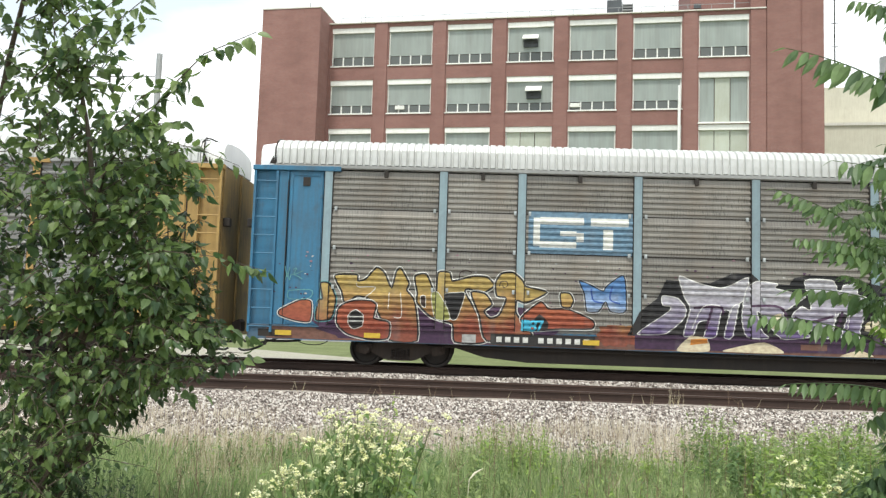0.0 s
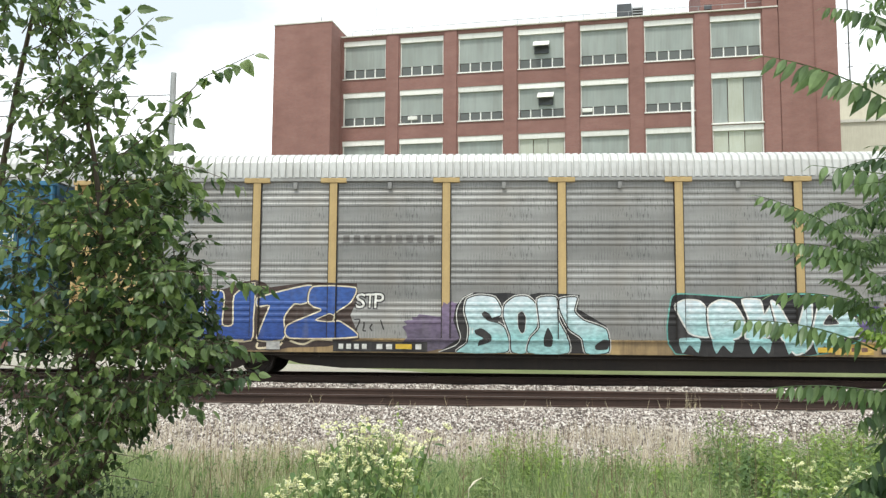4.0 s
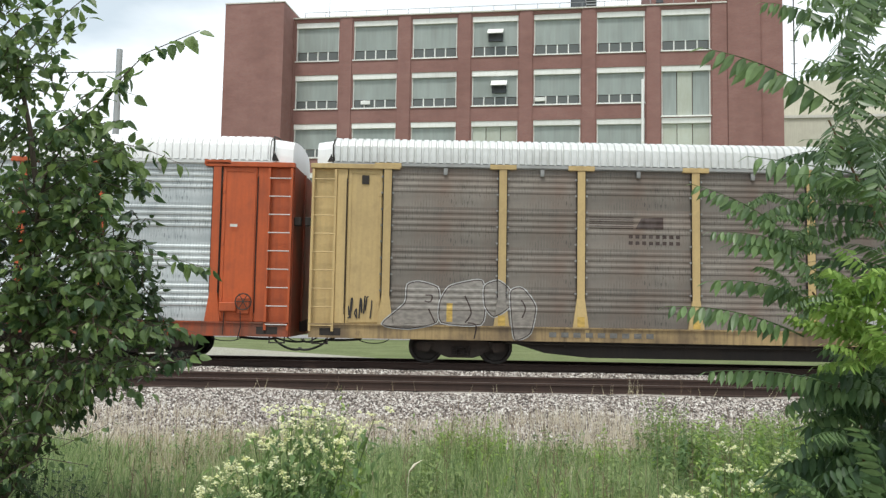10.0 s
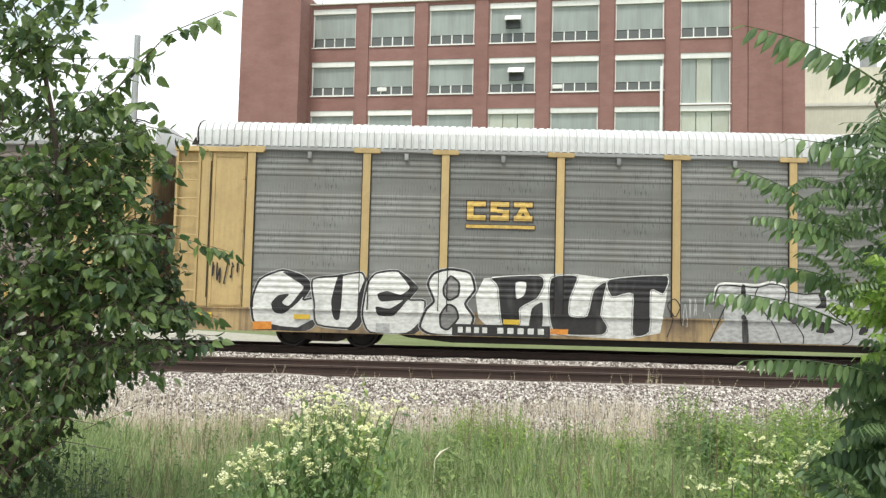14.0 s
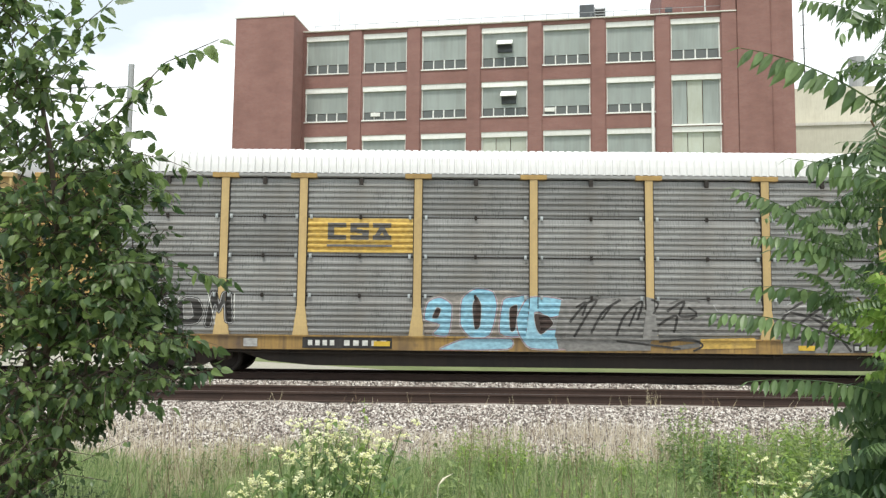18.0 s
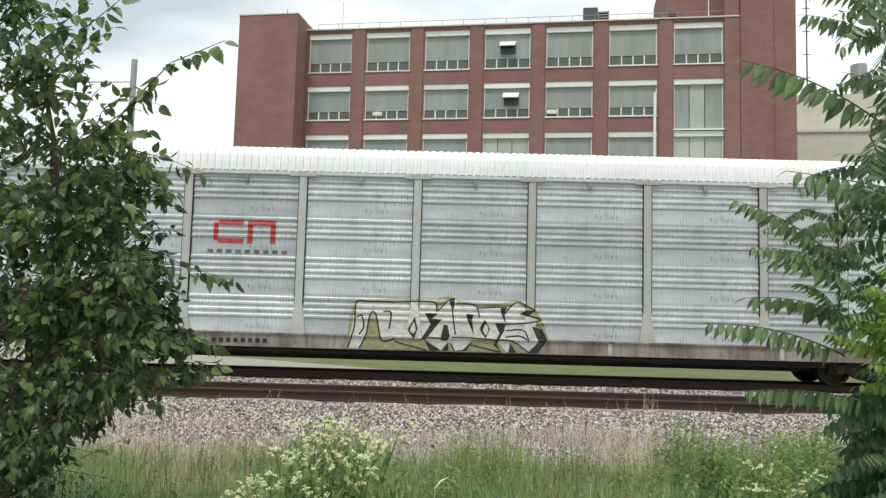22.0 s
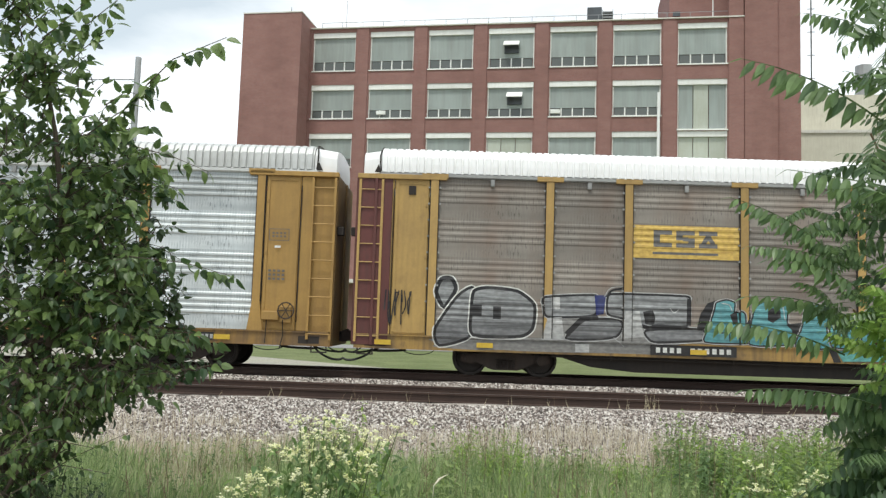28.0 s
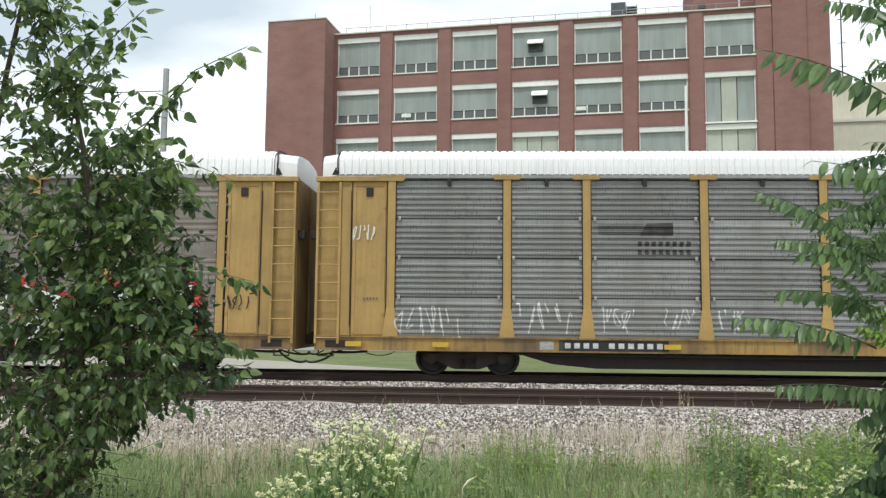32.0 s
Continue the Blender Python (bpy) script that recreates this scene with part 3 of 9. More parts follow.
def wheelset():
    bm = bmesh.new()
    for s in (-1, 1):
        prof = ((0.0, 0.12), (0.10, 0.12), (0.12, 0.05), (0.33, 0.05), (0.36, 0.135), (0.42, 0.135), (0.42, 0.02), (0.445, 0.0), (0.44, -0.02), (0.36, -0.02), (0.33, 0.01), (0.12, 0.01), (0.10, -0.04), (0.0, -0.04))
        rings = []
        for k in range(24):
            a = k * math.tau / 24
            rings.append([bm.verts.new((r * math.cos(a), s * (0.70 + w), r * math.sin(a))) for r, w in prof[1:-1]])
        for k in range(24):
            p, q = rings[k], rings[(k + 1) % 24]
            for i in range(len(p) - 1):
                bm.faces.new((p[i], q[i], q[i + 1], p[i + 1]))
        bm.faces.new([r[0] for r in rings])
        bm.faces.new([r[-1] for r in rings])
    tube(bm, [(0, -0.95, 0), (0, 0.95, 0)], 0.075, 8)
    return bm


def bogie(parent, x):
    b = shared("bolster", lambda: boxes((-0.22, 0.22, -0.98, 0.98, 0.34, 0.62), bevel=0.02), "bogie", "bogie", parent, pose(x, 0, 0), "rusty cast steel bogie with two axles")
    out = [(-1.12, 0.36), (-1.12, 0.50), (-0.98, 0.56), (-0.70, 0.56), (-0.42, 0.66), (0.42, 0.66), (0.70, 0.56), (0.98, 0.56), (1.12, 0.50), (1.12, 0.36), (1.02, 0.32), (0.74, 0.36), (0.44, 0.20), (0.30, 0.16), (-0.30, 0.16), (-0.44, 0.20), (-0.74, 0.36), (-1.02, 0.32)]

    def frame_side():
        bm = bmesh.new()
        prism(bm, out, -0.07, 0.07)
        return bm

    def spring():
        bm = bmesh.new()
        tube(bm, [(0.06 * math.cos(k * 0.9), 0.06 * math.sin(k * 0.9), 0.2 + 0.0068 * k) for k in range(36)], 0.014, 5)
        return bm

    for s in (-1, 1):
        shared("sideframe", frame_side, "side_frame", "bogie", b, pose(0, s * 1.0, 0))
        for k in (-1, 0, 1):
            shared("spring", spring, "spring", "wheel", b, pose(k * 0.16, s * 1.1, 0))
        for a in (-0.89, 0.89):
            shared("cap", lambda: axle_cap(), "bearing_cap", "bogie", b, pose(a, s * 1.1, 0.42))
    ws = []
    for a in (-0.89, 0.89):
        ws.append(shared("wheelset", wheelset, "wheelset", "wheel", b, pose(a, 0, 0.42)))
    return ws


def axle_cap():
    bm = bmesh.new()
    tube(bm, [(0, -0.1, 0), (0, 0.1, 0)], 0.12, 10)
    box(bm, -0.17, 0.17, -0.06, 0.06, 0.02, 0.14)
    return bm


def post_mesh(flare):
    bm = bmesh.new()
    w = 0.095
    if flare:
        prism(bm, [(-0.2, Z0 - 0.02), (0.2, Z0 - 0.02), (w, Z0 + 0.72), (w, Z1), (-w, Z1), (-w, Z0 + 0.72)], -0.075, 0.05)
    else:
        prism(bm, [(-w, Z0 - 0.02), (w, Z0 - 0.02), (w, Z1), (-w, Z1)], -0.075, 0.05)
    return bm


def post_seal(flare):
    """Dark strips down both sides of a post, drawn in for the shadow lines there."""
    lo = Z0 + (0.72 if flare else 0.03)
    return boxes((-0.116, -0.096, -0.058, 0.0, lo, Z1 - 0.02), (0.096, 0.116, -0.058, 0.0, lo, Z1 - 0.02))


def post_bolts():
    """Two rows of pale bolt heads beside a post."""
    return boxes(*[(sx - 0.022, sx + 0.022, -0.075, -0.03, z - 0.022, z + 0.022) for sx in (-0.135, 0.135) for z in np.linspace(Z0 + 0.85, Z1 - 0.25, 8)])


def post_cap():
    return boxes((-0.33, 0.33, -0.09, 0.04, Z1 - 0.02, Z1 + 0.10), bevel=0.008)


def latch():
    return boxes((-0.03, 0.03, -0.05, 0.0, -0.05, 0.05), (-0.015, 0.015, -0.07, 0.0, -0.015, 0.015))


def ladder_rails(sign):
    return boxes((sign * 13.30 - 0.03, sign * 13.30 + 0.03, -0.09, 0.0, 0.78, 4.82), (sign * 13.86 - 0.03, sign * 13.86 + 0.03, -0.09, 0.0, 0.78, 4.82))


def rung():
    bm = bmesh.new()
    tube(bm, [(-0.27, 0, 0), (0.27, 0, 0)], 0.014, 5)
    for s in (-0.27, 0.27):
        box(bm, s - 0.025, s + 0.025, 0.0, 0.04, -0.025, 0.025)
    return bm


HOSES = ((12.6, 0.60, 13.5, 0.57, 0.03, -1.25, 0.032), (13.45, 0.57, 14.17, 0.34, 0.12, -1.2, 0.030), (13.3, 0.62, 14.17, 0.50, 0.07, -0.75, 0.026), (13.6, 0.80, 14.17, 0.56, 0.16, -0.95, 0.016), (11.9, 0.60, 12.7, 0.60, 0.11, -1.3, 0.012))


def hose(sign, k):
    """A slack rubber hose between two points below the wagon's end."""
    x0, z0, x1, z1, sag, y, r = HOSES[k]
    bm = bmesh.new()
    pts = []
    for n in range(11):
        f = n / 10
        pts.append((sign * (x0 + (x1 - x0) * f), y + 0.05 * math.sin(f * 5 + k), z0 + (z1 - z0) * f - sag * (4 * f * (1 - f)) ** 0.7))
    tube(bm, pts, r, 6)
    return bm


def coupler(sign):
    bm = bmesh.new()
    box(bm, *sorted((sign * 13.6, sign * 14.0)), -0.12, 0.12, 0.72, 0.98, bevel=0.03)
    prism(bm, [(sign * 13.98, 0.70), (sign * 14.17, 0.74), (sign * 14.17, 0.98), (sign * 14.1, 1.05), (sign * 13.98, 1.0)], -0.2, 0.16)
    return bm


def sill_mesh(low=0.62):
    return boxes((-HALF + 0.05, HALF - 0.05, -SIDE - 0.05, -SIDE + 0.12, low, 0.97), (-HALF + 0.05, HALF - 0.05, -SIDE - 0.09, -SIDE + 0.12, 0.94, 0.975))


def belly_deep():
    bm = bmesh.new()
    prism(bm, [(-9.3, 0.70), (-8.0, 0.32), (-6.9, 0.22), (6.9, 0.22), (8.0, 0.32), (9.3, 0.70)], -1.25, 1.25)
    return bm


def belly_flat():
    return boxes((-8.8, 8.8, -1.3, 1.3, 0.46, 0.72), (-8.8, 8.8, -0.5, 0.5, 0.32, 0.55))


def panel_door():
    """The tall end door: a sheet with a raised border and two strap lines."""
    bm = boxes((-0.43, 0.43, -0.03, 0.03, 0.98, 4.84), bevel=0.006)
    box(bm, -0.40, -0.34, -0.05, -0.03, 1.05, 4.78)
    box(bm, 0.36, 0.40, -0.05, -0.03, 1.05, 4.78)
    box(bm, -0.34, 0.36, -0.045, -0.03, 1.02, 1.08)
    box(bm, -0.34, 0.36, -0.045, -0.03, 4.72, 4.78)
    return bm


def rack_car(i, frame_mat, screen, roof, style, flare, deep, label, dark_bays=(), post_mat=None, stripe=True, shroud=None):
    """A covered car carrier with its ribbed screens, posts, end doors, ladders, roof, sills and bogies."""
    rng = random.Random(40 + i)
    car = thing("rack_wagon", pose(CENTRES[i], TRAIN_TRACK, TRAIN_TOP), label, "railway wagon", "wagons of the train")
    post_mat = post_mat or frame_mat
    # floor, far side and inner walls
    part("deck", boxes((-HALF + 0.1, HALF - 0.1, -SIDE + 0.13, SIDE - 0.05, 0.86, 0.98)), "under", car)
    part("far_side", boxes((-END, END, SIDE - 0.06, SIDE, 0.6, Z1)), screen, car)
    low = 0.40 if i == 5 else 0.62
    shared(("sill", low), lambda: sill_mesh(low), "side_sill", frame_mat + "_sill", car)
    shared(("eave", 0), lambda: boxes((-13.4, 13.4, -SIDE - 0.05, -SIDE + 0.1, Z1 + 0.0, Z1 + 0.08), bevel=0.006), "eave_beam", "roof_grey" if screen == "screen_light" else "screen_grey", car)
    shared(("belly", deep), belly_deep if deep else belly_flat, "centre_sill", "under", car, None, "black greasy centre sill")
    shared(("fascia", 0), lambda: boxes((-13.4, 13.4, -SIDE - 0.085, -SIDE + 0.0, Z1 + 0.02, Z1 + 0.105), bevel=0.006), "roof_fascia", "roof_grey" if screen == "screen_light" else "fascia", car)
    # screens
    bays = list(zip(POSTS, POSTS[1:]))
    for k, (a, b) in enumerate(bays):
        w = b - a - 0.16
        rows = 4
        h = (Z1 - Z0 - 0.02) / rows
        mat = "screen_grey" if k in dark_bays else screen
        for r in range(rows):
            if style == "seamed":
                build = lambda: ribbed(round(w, 2), h - 0.03, 6, 0.05, h - 0.10, RIB[style], 0.01)
                y = -SIDE - 0.01 + (0.012 if r % 2 else 0.0)
            else:
                build = lambda: ribbed(round(w, 2), h, 4, h * 0.36, h * 0.97, RIB[style])
                y = -SIDE - 0.01
            mm = "screen_light" if (k in dark_bays and r == 0) else mat
            p = shared(("panel", style, round(w, 2)), build, "panel", mm, car, pose(a + 0.08, y, Z0 + 0.02 + h * r))
            if style == "seamed" and r:
                shared(("seam", round(w, 2)), lambda: boxes((0, round(w, 2), 0.0, 0.02, -0.03, 0.0)), "seam", "under", p)
                for f in (0.045, 0.955):
                    shared("latch", latch, "latch", "white" if i == 10 else "screen_light", p, pose(w * f, -0.02, -0.01))
                if i == 6:
                    shared("hook", latch, "hook", "under", p, pose(w * 0.5, -0.02, -0.01))
        shared("clip", lambda: boxes((-0.05, 0.05, -0.06, 0.0, 0.0, 0.17), bevel=0.006), "screen_clip", "under" if style == "seamed" else "screen_grey", car, pose((a + b) / 2, -SIDE - 0.02, Z1 - 0.18))
    for x in POSTS:
        shared(("post", flare), lambda: post_mesh(flare), "post", post_mat, car, pose(x, -SIDE - 0.01, 0))
        shared(("edge_shade", flare), lambda: post_seal(flare), "post_seal", "under", car, pose(x, -SIDE - 0.01, 0))
        if i in (4, 9):
            shared("bolts", post_bolts, "post_bolts", "screen_grey", car, pose(x, -SIDE - 0.01, 0))
        if style != "seamed" or flare:
            shared("cap", post_cap, "post_cap", frame_mat, car, pose(x, -SIDE - 0.01, 0))
    # ends
    for s in (-1, 1):
        d = shared("door", panel_door, "end_door", frame_mat, car, pose(s * 12.56, -SIDE + 0.0, 0))
        shared("strap", lambda: boxes((-0.008, 0.008, -0.07, -0.03, 1.2, 4.6)), "locking_bar", "under", d, pose(s * -0.46 * -1, 0, 0))
        shared(("header", s), lambda: boxes((min(s * 12.0, s * 13.93) - 0.3 * (s > 0), max(s * 12.0, s * 13.93) + 0.3 * (s < 0), -SIDE - 0.10, -SIDE + 0.1, Z1 - 0.06, Z1 + 0.06), bevel=0.01), "header", frame_mat, car)
        shared(("corner", s), lambda: boxes((s * 13.14 - 0.13, s * 13.14 + 0.13, -SIDE - 0.04, -SIDE + 0.06, 0.98, 4.84), (s * 13.55 - 0.31, s * 13.55 + 0.31, -SIDE + 0.05, -SIDE + 0.1, 0.80, 4.84), bevel=0.01), "corner_panel", frame_mat, car)
        ld = shared(("ladder", s), lambda: ladder_rails(s), "ladder", frame_mat, car, pose(0, -SIDE, 0))
        for k in range(9):
            shared("rung", rung, "rung", frame_mat if frame_mat != "orange" else "white", ld, pose(s * 13.58, -0.085, 0.92 + 0.455 * k))
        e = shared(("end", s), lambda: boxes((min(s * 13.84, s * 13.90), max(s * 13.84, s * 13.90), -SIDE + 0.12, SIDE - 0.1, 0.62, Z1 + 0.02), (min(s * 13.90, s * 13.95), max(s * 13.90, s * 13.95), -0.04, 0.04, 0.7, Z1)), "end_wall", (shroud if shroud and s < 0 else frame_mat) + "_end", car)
        if shroud and s < 0:
            shared("shroud", lambda: boxes((-13.95, -13.05, -SIDE - 0.06, -SIDE + 0.04, 0.7, 4.86), (-13.5, -13.42, -SIDE - 0.1, -SIDE - 0.06, 0.7, 4.86), bevel=0.01), "corner_shroud", shroud, car)
        shared(("coupler", s), lambda: coupler(s), "coupler", "bogie", car)
        for k in range(5):
            shared(("hose", s, k), lambda: hose(s, k), "air_hose", "hose", car)
        shared(("step", s), lambda: boxes((s * 13.6 - 0.2, s * 13.6 + 0.2, -SIDE - 0.06, -SIDE + 0.02, 0.46, 0.49), (s * 13.6 - 0.2, s * 13.6 - 0.17, -SIDE - 0.03, -SIDE, 0.46, 0.8), (s * 13.6 + 0.17, s * 13.6 + 0.2, -SIDE - 0.03, -SIDE, 0.46, 0.8)), "sill_step", "under", car)
        shared(("pocket", s), lambda: boxes((s * 13.35 - 0.26, s * 13.35 + 0.26, -SIDE - 0.053, -SIDE - 0.045, 0.68, 0.86)), "jacking_pocket", "under", car)
        shared(("hood", s), lambda: roof_end(s), "roof_hood", "roof_white", car)
        if i in (1, 4, 6, 9, 10):
            shared("door_vent", lambda: boxes((-0.09, 0.09, -0.056, -0.031, 4.46, 4.68)), "door_vent", "under", d)
        for z in (1.5, 2.9, 4.2):
            shared("hinge", lambda: boxes((-0.035, 0.035, -0.06, -0.03, -0.05, 0.05), bevel=0.006), "hinge", frame_mat, d, pose(-s * 0.38, 0, z))
        shared(("buffer", s), lambda: boxes((min(s * 13.9, s * 14.08), max(s * 13.9, s * 14.08), -1.38, -1.2, 3.4, 3.62), bevel=0.02), "end_bracket", "under", car)
        shared(("bracket", s), lambda: roof_bracket(s), "roof_bracket", "under", car)
        shared(("lip", s), lambda: roof_lip(s), "roof_lip", "under", car)
    if i in (3, 5, 7, 8):
        hb = shared("brake", brake_gear, "hand_brake", frame_mat, car, pose(12.5, -SIDE - 0.03, 1.35))
        shared("brake_wheel", brake_wheel, "brake_wheel", "bogie", hb, pose(0.28, -0.16, 0.12))
        shared("brake_chain", brake_chain, "brake_chain", "under", hb)
    # conduits along the sill's foot
    shared(("pipe", 0), pipe_run, "brake_pipe", "under", car)
    shared(("roof", roof), lambda: roof_mesh(0.185, 0.055), "roof", roof, car)
    if stripe:
        for x in (-12.9, -10.6, -5.2, 5.0, 8.4, 11.4):
            shared("mark", lambda: boxes((-0.2, 0.2, -0.006, 0.0, -0.06, 0.06)), "yellow_reflector", "yellow_mark", car, pose(x + rng.uniform(-0.3, 0.3), -SIDE - 0.092, 0.78))
    for x in (-7.0, -2.2, 3.4, 7.6):
        shared("stake", lambda: boxes((-0.05, 0.05, -0.002, 0.0, -0.14, 0.14)), "sill_stiffener", frame_mat, car, pose(x, -SIDE - 0.05, 0.78))
    ws = bogie(car, -10.1) + bogie(car, 10.1)
    return car, ws


def brake_gear():
    return boxes((-0.32, 0.1, -0.16, 0.0, -0.12, 0.1), (0.1, 0.4, -0.10, 0.0, -0.18, 0.22), bevel=0.015)


def brake_wheel():
    bm = bmesh.new()
    tube(bm, [(0.2 * math.cos(k * math.tau / 12), 0, 0.2 * math.sin(k * math.tau / 12)) for k in range(13)], 0.018, 5)
    for k in range(3):
        a = k * math.pi / 3
        tube(bm, [(-0.2 * math.cos(a), 0, -0.2 * math.sin(a)), (0.2 * math.cos(a), 0, 0.2 * math.sin(a))], 0.012, 5)
    return bm


def brake_chain():
    bm = bmesh.new()
    tube(bm, [(0.2, -0.1, -0.1), (0.22, -0.1, -0.5), (0.15, -0.08, -0.8)], 0.015, 5)
    tube(bm, [(-0.2, -0.08, -0.1), (-0.22, -0.08, -0.7)], 0.012, 5)
    return bm


def pipe_run():
    bm = bmesh.new()
    tube(bm, [(-9, -1.42, 0.56), (-3, -1.42, 0.53), (3, -1.42, 0.54), (9, -1.42, 0.57)], 0.022, 5)
    for x in (-7.5, -4.5, -1.5, 1.5, 4.5, 7.5):
        box(bm, x - 0.02, x + 0.02, -1.44, -1.36, 0.5, 0.66)
    return bm


CARS = []
SPECS = (
    ("yellow", "screen_grey", "roof_grey", "plain", True, True, "weathered yellow autorack wagon with grey screens", (), None),
    ("blue", "screen_tan", "roof_grey", "seamed", False, True, "blue autorack wagon with tan-grey screens and graffiti", (), "blue_pale"),
    ("yellow_pale", "screen_grey", "roof_grey", "shallow", False, True, "pale yellow autorack wagon with grey screens and blue graffiti", (), None),
    ("orange", "screen_light", "roof_white", "plain", True, False, "orange autorack wagon with bright silver screens and graffiti", (), None),
    ("yellow_pale", "screen_umber", "roof_grey", "shallow", True, True, "pale yellow autorack wagon with rusty brown screens", (), None),
    ("yellow_pale", "screen_dull", "roof_grey", "shallow", False, True, "yellow autorack wagon with black and white graffiti", (), None),
    ("yellow", "screen_grey", "roof_white", "seamed", True, True, "yellow autorack wagon with grey seamed screens and faded graffiti", (), "yellow_pale"),
    ("white", "screen_light", "roof_white", "plain", True, False, "white autorack wagon with bright silver screens", (), None),
    ("yellow_deep", "screen_light", "roof_grey", "plain", True, False, "deep yellow autorack wagon with silver screens and red graffiti", (1,), None),
    ("yellow", "screen_brown", "roof_white", "shallow", False, True, "yellow autorack wagon with brown screens and chrome graffiti", (), None),
    ("yellow", "screen_grey", "roof_white", "seamed", True, True, "yellow autorack wagon with grey seamed screens and chalky tags", (), None),
)
WHEELS = []
for i, (fm, sc, rf, st, fl, dp, lb, db, pm) in enumerate(SPECS):
    car, ws = rack_car(i, fm, sc, rf, st, fl, dp, lb, db, pm, stripe=i not in (3, 4, 7), shroud="maroon" if i == 9 else None)
    CARS.append(car)
    WHEELS += ws


# ---- paint and marks on the wagons ----
def paint(name, top, bottom, z0=1.2, z1=2.3, rough=0.55, stripe=0.0):
    """Sprayed paint that fades from one colour below to another above, thin in places."""
    m, nt, b = nodes(name, rough)
    co = nt.nodes.new("ShaderNodeTexCoord")
    sx = nt.nodes.new("ShaderNodeSeparateXYZ")
    nt.links.new(co.outputs["Object"], sx.inputs[0])
    r = nt.nodes.new("ShaderNodeMapRange")
    r.inputs["From Min"].default_value, r.inputs["From Max"].default_value = z0, z1
    nz = noise_fac(nt, coords(nt, (1, 1, 1)), 2.2, 0.3, 0.7, 4.0)
    ad = nt.nodes.new("ShaderNodeMath")
    ad.operation = "MULTIPLY_ADD"
    ad.inputs[1].default_value = 0.5
    nt.links.new(nz, ad.inputs[0])
    nt.links.new(sx.outputs["Z"], ad.inputs[2])
    nt.links.new(ad.outputs[0], r.inputs["Value"])
    c = mix(nt, r.outputs[0], bottom, top)
    fine = noise_fac(nt, coords(nt, (1, 1, 2)), 7.0, 0.35, 0.65, 5.0)
    c = mix(nt, 0.22, c, fine, "OVERLAY")
    worn = noise_fac(nt, coords(nt, (2.5, 1, 0.5)), 1.6, 0.55, 0.8, 5.0)
    c = mix(nt, scaled(nt, worn, 0.35), c, (0.2, 0.19, 0.18))
    # level dark bands: the panel ribs' shading put into the paint's colour
    if stripe:
        rib_shade = noise_fac(nt, coords(nt, (0.5, 1, 13.0)), 1.0, 0.42, 0.62, 3.0)
        c = mix(nt, scaled(nt, rib_shade, stripe), c, tuple(v * 0.35 for v in bottom))
    nt.links.new(c, b.inputs["Base Color"])
    return m


P = {}
for key, a, b in (
    ("black", (0.012, 0.012, 0.014), (0.02, 0.018, 0.018)),
    ("white", (0.68, 0.68, 0.64), (0.57, 0.57, 0.54)),
    ("chalk", (0.45, 0.45, 0.44), (0.36, 0.36, 0.35)),
    ("sunset", (0.4, 0.29, 0.09), (0.22, 0.06, 0.035)),
    ("olive_drab", (0.38, 0.38, 0.20), (0.30, 0.29, 0.14)),
    ("sky", (0.08, 0.20, 0.42), (0.50, 0.54, 0.60)),
    ("lilac", (0.42, 0.41, 0.44), (0.1, 0.065, 0.17)),
    ("pink", (0.34, 0.13, 0.21), (0.1, 0.06, 0.09)),
    ("pink_pale", (0.55, 0.3, 0.4), (0.35, 0.25, 0.33)),
    ("teal", (0.12, 0.36, 0.31), (0.10, 0.30, 0.27)),
    ("royal", (0.03, 0.085, 0.3), (0.02, 0.055, 0.22)),
    ("cream", (0.66, 0.6, 0.44), (0.6, 0.52, 0.36)),
    ("brown", (0.075, 0.042, 0.036), (0.06, 0.03, 0.028)),
    ("umber", (0.05, 0.03, 0.025), (0.04, 0.025, 0.02)),
):
    P[key] = paint("paint_" + key, a, b)
for key, a, b in (
    ("ice", (0.58, 0.66, 0.7), (0.26, 0.46, 0.46)),
    ("aqua", (0.03, 0.32, 0.38), (0.04, 0.36, 0.34)),
    ("cyan", (0.05, 0.4, 0.6), (0.05, 0.36, 0.5)),
    ("violet", (0.125, 0.09, 0.24), (0.11, 0.075, 0.20)),
    ("mauve", (0.22, 0.16, 0.27), (0.1, 0.08, 0.12)),
    ("peach", (0.58, 0.31, 0.115), (0.50, 0.21, 0.06)),
    ("olive", (0.36, 0.37, 0.14), (0.23, 0.23, 0.055)),
    ("smoke", (0.23, 0.225, 0.215), (0.19, 0.185, 0.175)),
    ("haze", (0.26, 0.24, 0.215), (0.23, 0.205, 0.18)),
    ("soot", (0.035, 0.033, 0.03), (0.03, 0.028, 0.026)),
    ("navy_bright", (0.02, 0.04, 0.2), (0.016, 0.03, 0.16)),
    ("ember_dull", (0.36, 0.11, 0.045), (0.26, 0.06, 0.035)),
    ("slate", (0.13, 0.12, 0.095), (0.12, 0.11, 0.09)),
    ("navy", (0.015, 0.025, 0.13), (0.012, 0.018, 0.09)),
    ("ember", (0.42, 0.1, 0.02), (0.4, 0.09, 0.02)),
):
    P[key] = paint("paint_" + key, a, b)
